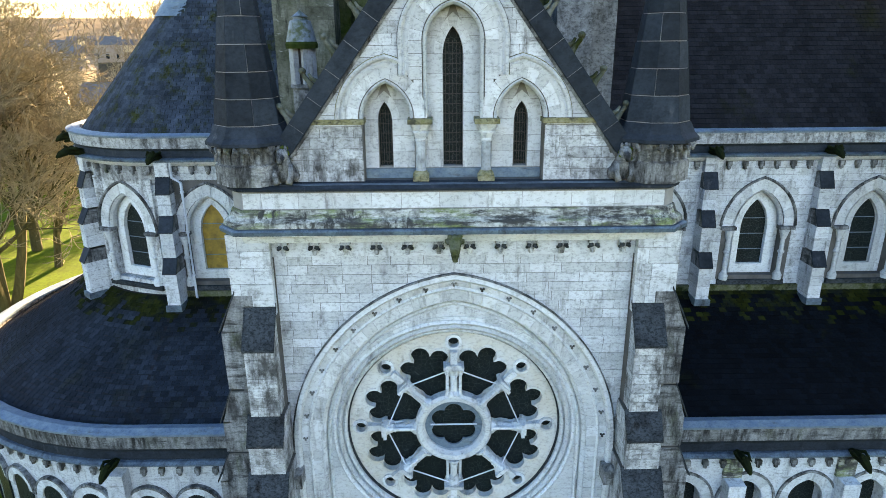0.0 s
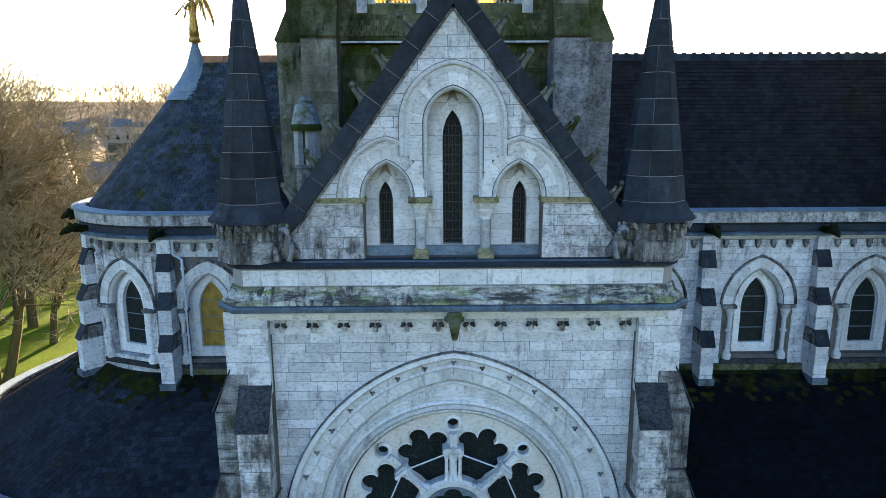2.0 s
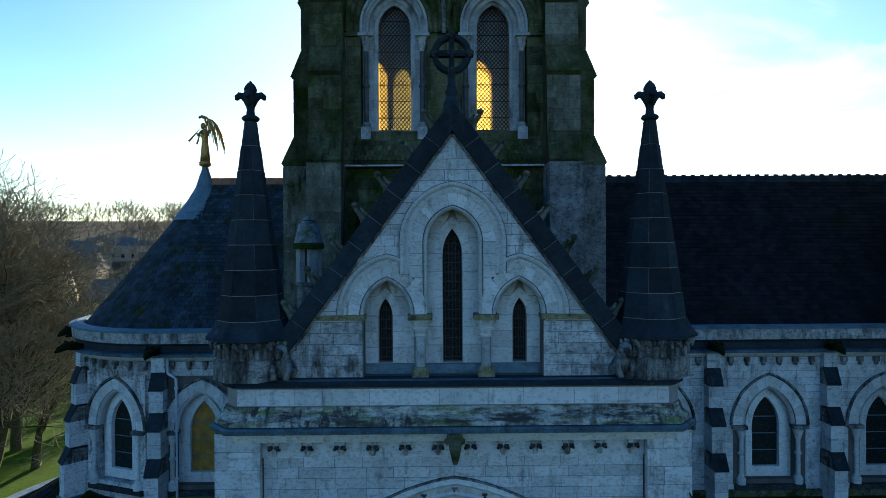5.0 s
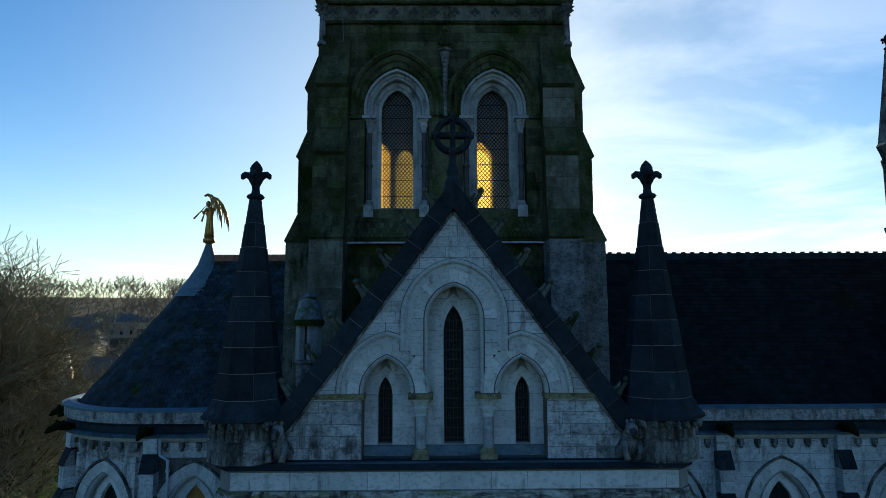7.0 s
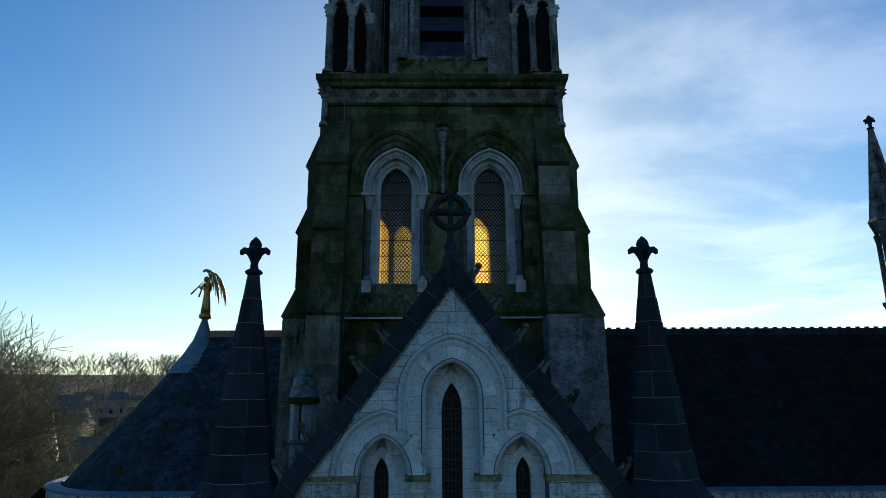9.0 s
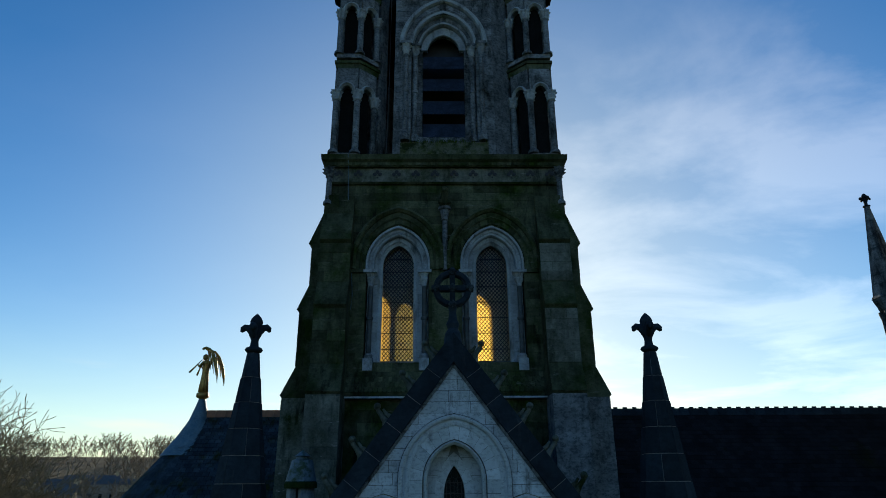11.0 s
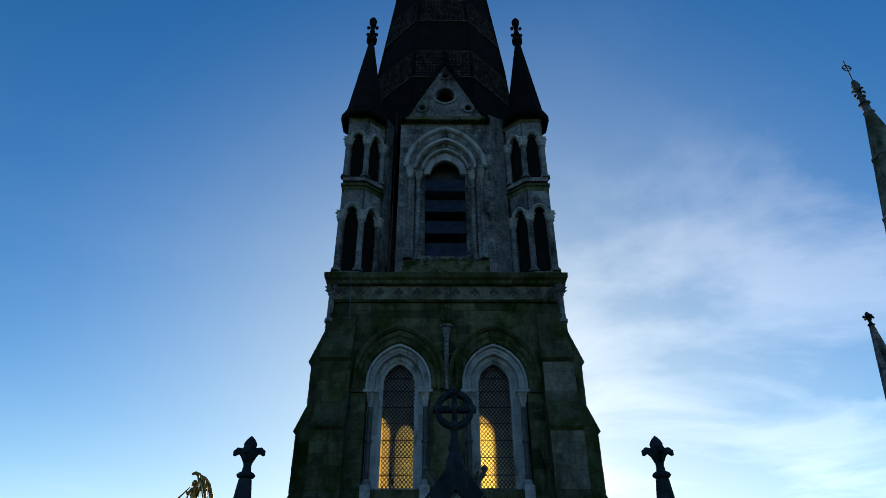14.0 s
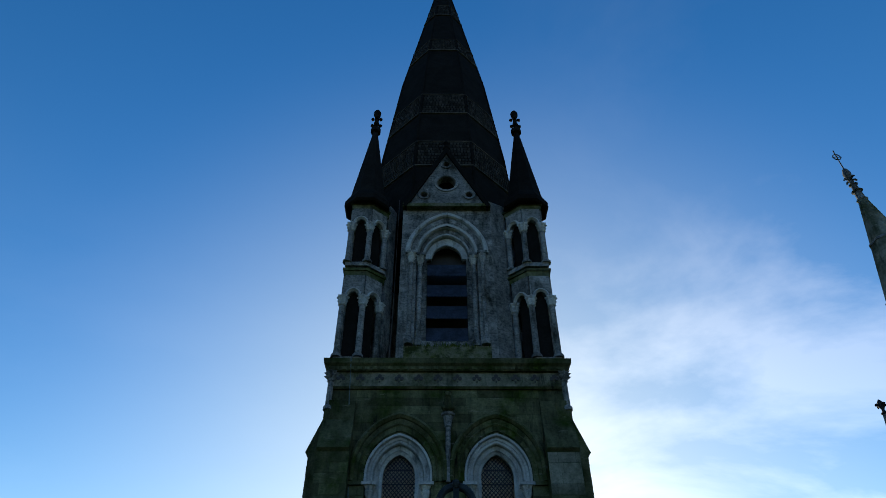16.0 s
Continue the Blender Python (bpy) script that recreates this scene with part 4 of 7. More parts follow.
# imposts and columns
for s in (-1, 1):
    bm = bmesh.new()
    box(bm, min(FX + s * 2.16, FX + s * 3.45), max(FX + s * 2.16, FX + s * 3.45), 0.02, 0.5, 20.14, 20.26)
    part("impost", bm, LICHEN, gable, "lichened impost moulding")
    col = thing("niche_column", "short stone column with a carved capital and lichened abacus", "column", "niche columns", at=(FX + s * 0.81, 0.25, 18.73))
    o = at(FX + s * 0.81, 0.25, 0)
    bm = bmesh.new()
    lathe(bm, o, [(0.125, 18.98), (0.12, 19.7)], 16)
    part("shaft", bm, TOWERJAMB, col, "grey polished shaft")
    bm = bmesh.new()
    carved_lathe(bm, o, [(0.13, 19.7), (0.15, 19.74), (0.13, 19.78), (0.2, 19.92), (0.17, 19.96), (0.25, 20.14)])
    part("capital", bm, CARVED, col)
    bm = bmesh.new()
    box(bm, FX + s * 0.81 - 0.3, FX + s * 0.81 + 0.3, -0.05, 0.55, 20.14, 20.26)
    part("abacus", bm, LICHEN, col, "yellow lichened abacus")
    bm = bmesh.new()
    box(bm, FX + s * 0.81 - 0.2, FX + s * 0.81 + 0.2, 0.05, 0.45, 18.735, 18.86)
    lathe(bm, o, [(0.2, 18.86), (0.19, 18.92), (0.14, 18.98)], 16)
    part("base", bm, LICHEN, col, "mossy column base")
# coping slabs
for s in (-1, 1):
    foot, head = Vector((s * 4.22, 19.42)), Vector((0.0, 25.08))
    d = (head - foot).normalized()
    nrm = Vector((-d.y, d.x)) * (1 if s < 0 else -1)
    length = (head - foot).length
    bm = bmesh.new()
    plate(bm, G, [tuple(q) for q in (foot + nrm * -0.18, foot + d * (length - 0.3) + nrm * -0.18, foot + d * (length - 0.3) + nrm * 0.225, foot + nrm * 0.225)], (), -0.6, 0.146)
    part("coping_core", bm, MORTAR, gable)
    for i in range(9):
        a, b = foot + d * (length * i / 9 + 0.006), foot + d * (length * (i + 1) / 9 - 0.006)
        bm = bmesh.new()
        lo, hi = -0.20, 0.24
        pts = [a + nrm * lo, b + nrm * lo, b + nrm * hi, a + nrm * hi]
        if i == 8:
            pts[1].x = pts[2].x = 0.0
            pts[1].y, pts[2].y = head.y - 0.34, head.y + 0.38
        plate(bm, G, [tuple(p) for p in pts], (), -0.62, 0.16)
        part("coping_stone", bm, COPING, gable, "dark coping slab")
    bm = bmesh.new()
    plate(bm, G, [tuple(p) for p in (foot + nrm * -0.27, foot + d * (length - 0.1) + nrm * -0.27, foot + d * (length - 0.1) + nrm * -0.205, foot + nrm * -0.205)], (), -0.05, 0.05)
    part("coping_bed", bm, STAINED, gable)
    for t in (0.12, 0.265, 0.4, 0.545, 0.68, 0.82, 0.95):
        c = foot + d * (length * t) + nrm * 0.2
        k = thing("crocket", "curled stone hook on the gable coping", "crocket", "gable crockets", at=(FX + c.x, 0.35, c.y))
        bm = bmesh.new()
        out = Vector((nrm.x, nrm.y))
        pts = [c - out * 0.04 - d * 0.16, c + out * 0.10 - d * 0.08, c + out * 0.26 - d * 0.03, c + out * 0.38 - d * 0.0, c + out * 0.47 + d * 0.07]
        bent(bm, [G @ Vector((p.x, p.y, -0.22)) for p in pts], [0.13, 0.085, 0.06, 0.055, 0.055])
        e = pts[-1]
        blob(bm, G @ Vector((e.x, e.y, -0.22)), 0.09, n=2)
        for q in (-1, 1):  # the curl's two cheeks
            blob(bm, G @ Vector((e.x, e.y, -0.22 + q * 0.06)), 0.06)
        leaf = c + out * 0.2 + d * 0.06
        bent(bm, [G @ Vector((p.x, p.y, -0.22)) for p in (c + d * 0.08, leaf, leaf + out * 0.12 + d * 0.05)], [0.07, 0.05, 0.03], 6)
        part("hook", bm, TOWERBAND, k, smooth=True)

# wheel cross on the apex
cross = thing("wheel_cross", "dark carved stone wheel cross on the gable's apex", "cross", at=(FX, 0.3, 25.35))
X = face(FX, 0.3, 0)
bm = bmesh.new()
sweep(bm, X, list(reversed(circle(0, 26.68, 0.42, 32))), [(0.075, -0.1), (0.075, 0.06), (0.04, 0.1), (-0.04, 0.1), (-0.075, 0.06), (-0.075, -0.1)], True)
part("ring", bm, COPING, cross)
bm = bmesh.new()
box(bm, FX - 0.07, FX + 0.07, 0.2, 0.4, 26.2, 27.22)
part("upright", bm, COPING, cross)
for q in (-1, 1):
    bm = bmesh.new()
    box(bm, min(FX + q * 0.071, FX + q * 0.54), max(FX + q * 0.071, FX + q * 0.54), 0.205, 0.395, 26.61, 26.75)
    part("arm", bm, COPING, cross)
for du, dv in ((0, 0), (0.44, 0), (-0.44, 0), (0, 0.44), (0, -0.44)):
    bm = bmesh.new()
    blob(bm, (FX + du, 0.19, 26.68 + dv), 0.10, n=2)
    for q in range(4):
        blob(bm, (FX + du + 0.075 * math.cos(q * math.pi / 2), 0.16, 26.68 + dv + 0.075 * math.sin(q * math.pi / 2)), 0.045)
    part("boss", bm, SOOTSLAB, cross, "carved grey boss")
bm = bmesh.new()
lathe(bm, at(FX, 0.3, 0), [(0.24, 25.2), (0.2, 25.5), (0.13, 25.62), (0.17, 25.75), (0.12, 25.85), (0.09, 26.05), (0.12, 26.24)], 12)
part("stem", bm, COPING, cross)

# corner pinnacles
def fleur(bm, o, s=1.0):
    """A four-leaved cross flower with a bud."""
    lathe(bm, o, [(r * s, h * s) for r, h in ((0.13, 0), (0.19, 0.03), (0.225, 0.08), (0.19, 0.13), (0.11, 0.17), (0.095, 0.3), (0.12, 0.44), (0.155, 0.56), (0.125, 0.66), (0.15, 0.75), (0.16, 0.81), (0.12, 0.9), (0.05, 0.98), (0.008, 1.02))], 16)
    for k in range(4):
        a = math.pi / 2 * k
        c, sn = math.cos(a), math.sin(a)
        pts = [(0.05, 0.4), (0.11, 0.55), (0.19, 0.645), (0.27, 0.655), (0.33, 0.61), (0.355, 0.54)]
        bent(bm, [o @ Vector((c * r * s, sn * r * s, h * s)) for r, h in pts], [q * s for q in (0.07, 0.085, 0.09, 0.088, 0.075, 0.035)], 10)
    return bm


def pinnacle(x, y):
    p = thing("corner_pinnacle", "octagonal stone pinnacle with a dark stone-slab spirelet and flower finial", "pinnacle", "transept pinnacles", at=(x, y, 18.72))
    o = at(x, y, 0)
    t = math.pi / 8
    bm = bmesh.new()
    lathe(bm, o, [(0.93, 18.72), (0.93, 19.2), (0.86, 19.25), (0.86, 19.75)], 8, t)
    part("drum", bm, STAINED, p, "stained octagonal drum")
    for k in range(16):
        a = math.pi / 8 * k
        bm = bmesh.new()
        lathe(bm, at(x + 0.88 * math.cos(a), y + 0.88 * math.sin(a), 0), [(0.07, 19.28), (0.05, 19.33), (0.05, 19.5), (0.1, 19.6), (0.1, 19.7)], 8)
        part("colonnette", bm, STAINED, p)
    bm = bmesh.new()
    lathe(bm, o, [(0.95, 19.66), (1.1, 19.70), (1.1, 19.78), (0.98, 19.9), (0.86, 20.15)], 8, t)
    part("eave_ring", bm, COPING, p)
    for k in range(24):
        a = math.pi / 12 * (k + 0.5)
        r = 1.03 * math.cos(math.pi / 8) / max(0.93, math.cos((a % (math.pi / 4)) - math.pi / 8))
        bm = bmesh.new()
        c = Vector((x + r * math.cos(a), y + r * math.sin(a), 19.6))
        blob(bm, c, 0.085, 1, 1, 0.9)
        blob(bm, c + Vector((-0.05 * math.sin(a), 0.05 * math.cos(a), -0.07)), 0.05)
        blob(bm, c + Vector((0.05 * math.cos(a), 0.05 * math.sin(a), 0.05)), 0.05)
        part("eave_leaf", bm, STAINED, p, "carved leaf under the eave")
    z, n = 20.16, 8
    for i in range(n):
        z1 = 20.16 + (25.05 - 20.16) * (i + 1) / n
        r0, r1 = 0.84 + (0.14 - 0.84) * (z - 20.16) / 4.89, 0.84 + (0.14 - 0.84) * (z1 - 20.16) / 4.89
        for j in range(4):
            bm = bmesh.new()
            a0 = t + math.pi / 2 * j + (math.pi / 4 if i % 2 else 0)
            rows = []
            for ang in (a0 + 0.008 / r0, a0 + math.pi / 4, a0 + math.pi / 2 - 0.008 / r0):
                rows.append([bm.verts.new((x + r * math.cos(ang), y + r * math.sin(ang), h)) for r, h in ((r0, z + 0.008), (r1 + 0.014, z1 - 0.008), (r1 - 0.05, z1 - 0.008), (r0 - 0.05, z + 0.008))])
            for ra, rb in zip(rows, rows[1:]):
                for q in range(4):
                    bm.faces.new((ra[q], ra[(q + 1) % 4], rb[(q + 1) % 4], rb[q]))
            bm.faces.new(rows[0]), bm.faces.new(rows[-1][::-1])
            part("slab", bm, COPING, p)
        z = z1
    bm = bmesh.new()
    lathe(bm, o, [(0.825, 20.14), (0.125, 25.06)], 8, t)
    part("core", bm, MORTAR, p)
    bm = bmesh.new()
    fleur(bm, at(x, y, 25.05))
    part("finial", bm, COPING, p, "dark flower-shaped finial", smooth=True)
    return p


pinnacle(FX - 5.0, 0.45)
pinnacle(FX + 4.97, 0.45)
for s in (-1, 1):
    g = thing("gable_gargoyle", "mossy crouching stone beast at the foot of the coping", "gargoyle", "gable beasts", at=(FX + s * 4.12, -0.1, 18.73))
    bm = bmesh.new()
    x = FX + s * 4.12
    bent(bm, [(x, 0.25, 18.82), (x, 0.05, 18.98), (x, -0.1, 19.22), (x - s * 0.02, -0.16, 19.42)], [0.22, 0.27, 0.2, 0.13], 12)
    for q in (-1, 1):  # haunches, forelegs, folded wings
        blob(bm, (x + q * 0.2, 0.0, 18.93), 0.17, 0.8, 1.2, 1.0, 2)
        bent(bm, [(x + q * 0.16, -0.16, 19.2), (x + q * 0.19, -0.3, 18.98), (x + q * 0.15, -0.4, 18.79)], [0.09, 0.07, 0.08])
        bent(bm, [(x + q * 0.12, 0.02, 19.35), (x + q * 0.24, 0.14, 19.5), (x + q * 0.2, 0.24, 19.1)], [0.06, 0.09, 0.03])
        blob(bm, (x + q * 0.085, -0.2, 19.62), 0.05, 0.8, 0.8, 1.6)
    blob(bm, (x, -0.24, 19.47), 0.155, 1.0, 1.1, 1.0, 2)
    bent(bm, [(x, -0.3, 19.46), (x, -0.46, 19.4), (x, -0.52, 19.3)], [0.11, 0.085, 0.06])
    part("beast", bm, STAINED, g, smooth=True)
    bm = bmesh.new()
    for j in range(16):
        blob(bm, (x + random.uniform(-0.13, 0.13), -0.16 + random.uniform(-0.07, 0.16), 19.3 + 0.34 * random.random()), random.uniform(0.045, 0.075))
    part("moss_patch", bm, MOSSBRIGHT, g, "bright green moss on the beast's back")

g = thing("front_gargoyle", "mossy dark carved spout in the middle of the front cornice", "gargoyle", at=(FX, -0.5, 17.1))
bm = bmesh.new()
bent(bm, [(FX, -0.2, 17.3), (FX, -0.55, 17.42), (FX, -0.8, 17.45), (FX, -0.98, 17.28), (FX, -1.0, 16.98)], [0.13, 0.15, 0.16, 0.13, 0.06])
for q in (-1, 1):
    blob(bm, (FX + q * 0.12, -0.82, 17.55), 0.075)
    blob(bm, (FX + q * 0.17, -0.62, 17.38), 0.09)
part("spout", bm, MOSSY, g, "green moss over grey stone")
# ---- nave, choir and apse: clerestory ----
CL = 8.4                     # clerestory wall's face
CR = AXIS - CL               # its distance from the axis
nave = thing("wall_clerestory", "pale limestone clerestory with corbel table and lead-capped parapet", "church wall", kind="structure", at=(10, CL, 12))
WEST = 24.0
WINDOWS = [8.0, 12.35, 16.8, 21.2]
C_FACE = face(0, CL, 0)


def win_hole(u):
    return opening(u, 12.9, 15.0, 1.02, 1.5)


bm = bmesh.new()
plate(bm, C_FACE, rect(5.0, WEST, 12.0, 18.0), [win_hole(u) for u in WINDOWS], -0.5, -0.012)
part("backing_wall", bm, JOINT, nave)
bm = bmesh.new()
plate(bm, C_FACE, rect(5.0, WEST, 12.0, 18.0), [opening(u, 13.3, 14.9, 0.52, 1.12) for u in WINDOWS], -0.6, -0.35)
part("inner_wall", bm, CARVED, nave)
bm = bmesh.new()
box(bm, -10.9, WEST, AXIS + CR - 0.5, AXIS + CR, GROUND, 18.0)
part("south_wall", bm, STONE, nave)
ring = ring_path(CR, 5.0)
APSE_WINDOWS = (-111, -152)


def arc_wall(a0, a1, z0, z1, mat, name):
    bm = bmesh.new()
    pts = [(APSE_X + (CR - 0.012) * math.cos(radians(a)), AXIS + (CR - 0.012) * math.sin(radians(a))) for a in np.linspace(a0, a1, max(3, int(abs(a1 - a0) / 4)))]
    sweep(bm, FLAT, pts, [(0, z0), (0, z1), (-0.45, z1), (-0.45, z0)])
    part(name, bm, mat, nave)


for a0, a1 in ((-90, -95), (-127, -136), (-168, -270)):
    arc_wall(a0, a1, 11.0, 18.0, SOOTED, "apse_wall")
for deg in APSE_WINDOWS:
    arc_wall(deg + 16, deg - 16, 11.0, 12.7, SOOTED, "apse_wall")
    arc_wall(deg + 16, deg - 16, 17.0, 18.0, SOOTED, "apse_wall")
    m = face(APSE_X + (CR - 0.1) * math.cos(radians(deg)), AXIS + (CR - 0.1) * math.sin(radians(deg)), 0, deg + 90)
    bm = bmesh.new()
    plate(bm, m, rect(-1.46, 1.46, 12.6, 17.1), [opening(0, 12.9, 15.0, 1.02, 1.5)], -0.5, 0.0)
    part("apse_bay", bm, SOOTED, nave)
    bm = bmesh.new()
    plate(bm, m, rect(-1.3, 1.3, 12.65, 17.05), [opening(0, 13.3, 14.9, 0.52, 1.12)], -0.62, -0.36)
    part("inner_wall", bm, CARVED, nave)
bm = bmesh.new()
plate(bm, C_FACE, rect(-10.9, -5.0, 11.0, 18.0), [opening(-9.25, 12.9, 15.0, 1.02, 1.5)], -0.5, -0.012)
part("choir_wall", bm, JOINT, nave)
bm = bmesh.new()
plate(bm, C_FACE, rect(-10.9, -5.0, 11.0, 17.9), [opening(-9.25, 13.3, 14.9, 0.52, 1.12)], -0.62, -0.36)
part("inner_wall", bm, CARVED, nave)


def parapet_run(parent, path):
    for nm, mat, prof in (
        ("string", CARVED, [(-0.3, 17.62), (0.05, 17.62), (0.16, 17.72), (0.2, 17.8), (-0.3, 17.8)]),
        ("lead_drip", LEAD, [(-0.3, 17.803), (0.3, 17.803), (0.31, 17.88), (0.2, 17.93), (-0.3, 17.95)]),
        ("hollow", COPING, [(-0.3, 17.953), (0.1, 17.953), (0.1, 18.2), (0.2, 18.3), (-0.3, 18.3)]),
        ("parapet", SOOTED, [(-0.15, 18.303), (0.22, 18.303), (0.25, 18.7), (-0.15, 18.7)]),
        ("lead_capping", LEADPALE, [(-0.2, 18.703), (0.31, 18.703), (0.32, 18.78), (0.05, 18.86), (-0.2, 18.82)]),
    ):
        bm = bmesh.new()
        sweep(bm, FLAT, path, prof)
        part(nm, bm, mat, parent)


parapet_run(nave, [(WEST, CL), (5.0, CL)])
parapet_run(nave, ring_path(CR, -5.2, 40)[:-1])


def corbel_row(parent, frames, z=17.3):
    for m in frames:
        bm = bmesh.new()
        plate(bm, m, rect(-0.09, 0.09, z + 0.12, z + 0.32), (), -0.05, 0.16)
        blob(bm, m @ Vector((0, z + 0.06, 0.09)), 0.085)
        part("corbel", bm, STAINED, parent)


corbel_row(nave, [face(u, CL, 0) for u in np.arange(6.5, 21.5, 0.62)])
corbel_row(nave, [face(APSE_X + CR * math.cos(radians(a)), AXIS + CR * math.sin(radians(a)), 0, a + 90) for a in np.arange(-165, -88, 7.0)])
corbel_row(nave, [face(u, CL, 0) for u in np.arange(-10.3, -6.5, 0.62)])


def clerestory_window(m, place, amber=False):
    w = thing("clerestory_window", "arched clerestory window with leaded glass, white surround and side columns" if not amber else "arched clerestory window, amber glass with its glow put into the colour", "window", "clerestory windows", at=place)
    bm = bmesh.new()
    plate(bm, m, opening(0, 12.95, 14.9, 0.78, 1.4), [opening(0, 13.32, 14.9, 0.53, 1.14)], -0.42, -0.26)
    part("surround", bm, CARVED, w, "white stone surround")
    bm = bmesh.new()
    plate(bm, m, opening(0, 13.3, 14.9, 0.54, 1.14), (), -0.44, -0.42)
    part("glass", bm, GLOWAMBER if amber else GLASS, w)
    bm = bmesh.new()
    for v in (13.9, 14.55, 15.2):
        plate(bm, m, rect(-0.52, 0.52, v, v + 0.03), (), -0.415, -0.395)
    part("saddle_bars", bm, LEADPALE, w)
    voussoirs(w, m, arch(0, 15.0, 1.04, 1.5), arch(0, 15.0, 1.42, 1.9), 13, -0.2, 0.02, CARVED)
    bm = bmesh.new()
    sweep(bm, m, arch(0, 15.0, 0.98, 1.44), [(0.07, -0.3), (0.07, -0.05), (0.0, -0.02), (-0.07, -0.1), (-0.07, -0.3)])
    part("arch_roll", bm, CARVED, w)
    bm = bmesh.new()
    sweep(bm, m, arch(0, 15.0, 1.42, 1.9), [(0.1, 0.0), (0.1, 0.08), (0.03, 0.1), (0.0, 0.03), (0.0, 0.0)])
    part("hood_mould", bm, STAINED, w)
    for s in (-1, 1):
        bm = bmesh.new()
        o = m @ Matrix.Translation((s * 1.1, 0, 0.02)) @ Matrix.Rotation(radians(-90), 4, "X")
        lathe(bm, o, [(0.17, 12.75), (0.18, 12.95), (0.1, 13.1), (0.085, 13.12), (0.085, 13.85), (0.13, 13.9), (0.13, 13.96), (0.085, 14.0), (0.085, 14.45), (0.11, 14.5), (0.2, 14.85)], 10)
        part("side_column", bm, CARVED, w)
        bm = bmesh.new()
        plate(bm, m, rect(s * 1.17 - 0.29, s * 1.17 + 0.29, 14.86, 14.99), (), -0.2, 0.16)
        part("abacus", bm, STAINED, w)
    bm = bmesh.new()
    plate(bm, m, rect(-1.35, 1.35, 12.55, 12.74), (), -0.3, 0.12)
    part("sill", bm, SOOTSLAB, w, "dark damp sill")
    return w


for u in WINDOWS:
    clerestory_window(face(u, CL, 0), (u, CL, 12.6))
clerestory_window(face(-9.25, CL, 0), (-9.25, CL, 12.6), True)


def apse_face(deg, r=CR):
    return face(APSE_X + r * math.cos(radians(deg)), AXIS + r * math.sin(radians(deg)), 0, deg + 90)


for deg in APSE_WINDOWS:
    m = apse_face(deg, CR - 0.1)
    clerestory_window(m, tuple(m.translation + Vector((0, 0, 12.6))))


def slim_buttress(m, place):
    b = thing("clerestory_buttress", "slim stepped buttress of pale stone with dark offsets", "buttress", "clerestory buttresses", at=place)
    half = 0.25
    for i, (z1, z0, r0, r1, lo) in enumerate(((17.25, 16.65, 0.28, 0.45, 15.78), (15.78, 15.2, 0.45, 0.68, 14.15), (14.15, 13.6, 0.68, 0.9, 12.0))):
        side = m @ Matrix(((0, 0, 1, 0), (0, 1, 0, 0), (1, 0, 0, 0), (0, 0, 0, 1)))
        bm = bmesh.new()
        plate(bm, side, [(-0.2, lo), (r1 - 0.01, lo), (r1 - 0.01, z0 - 0.06), (r0 - 0.01, z1 - 0.08), (-0.2, z1 - 0.08)], (), -half + 0.006, half - 0.006)
        part("core", bm, STAINED, b)
        bm = bmesh.new()
        plate(bm, side, [(r0 - 0.05, z1 + 0.03), (r1 + 0.05, z0), (r1 + 0.05, z0 - 0.06), (r0 - 0.05, z1 - 0.05)], (), -half - 0.02, half + 0.02)
        part("weathering", bm, COPING, b)
        ashlar(b, m, lo, z0 - 0.052, lambda v: [(-half, half)], -0.2, r1, STONE, 0.42, 1.0, name="stone", seed=i)
    bm = bmesh.new()
    plate(bm, m, rect(-half, half, 17.25, 17.78), (), -0.2, 0.28)
    part("head", bm, STONE, b)
    bm = bmesh.new()
    plate(bm, m, rect(-half - 0.06, half + 0.06, 12.0, 12.25), (), -0.2, 1.0)
    part("foot_flashing", bm, LEAD, b)


def gargoyle(m, z, place, reach=0.95):
    g = thing("gargoyle", "dark beaked gargoyle spout jutting from the parapet", "gargoyle", "gargoyles", at=place)
    bm = bmesh.new()
    bent(bm, [m @ Vector((0, z, 0.0)), m @ Vector((0, z + 0.06, 0.4 * reach)), m @ Vector((0, z + 0.12, 0.7 * reach)), m @ Vector((0, z, reach)), m @ Vector((0, z - 0.1, reach + 0.14))], [0.14, 0.15, 0.17, 0.12, 0.04])
    for s in (-1, 1):
        bent(bm, [m @ Vector((s * 0.08, z + 0.1, 0.2)), m @ Vector((s * 0.22, z + 0.22, 0.42)), m @ Vector((s * 0.15, z + 0.18, 0.8 * reach))], [0.05, 0.06, 0.02])
        blob(bm, m @ Vector((s * 0.1, z + 0.28, 0.72 * reach)), 0.06)
    part("spout", bm, GARGOYLE, g)


for u in (10.1, 14.55, 19.0):
    slim_buttress(face(u, CL, 0), (u, CL - 0.4, 12))
    gargoyle(face(u, CL, 0), 17.98, (u, CL - 0.5, 17.8))
slim_buttress(face(-10.75, CL, 0), (-10.75, CL - 0.4, 12))
gargoyle(face(-10.85, CL, 0), 17.98, (-10.85, CL - 0.5, 17.8))
for deg in (-132, -176):
    m = apse_face(deg)
    slim_buttress(m, tuple(apse_face(deg, CR + 0.4).translation + Vector((0, 0, 12))))
    gargoyle(m, 17.98, tuple(apse_face(deg, CR + 0.5).translation + Vector((0, 0, 17.8))))
m = apse_face(-160)
gargoyle(m, 18.25, tuple(apse_face(-160, CR + 0.5).translation + Vector((0, 0, 18))), 0.7)

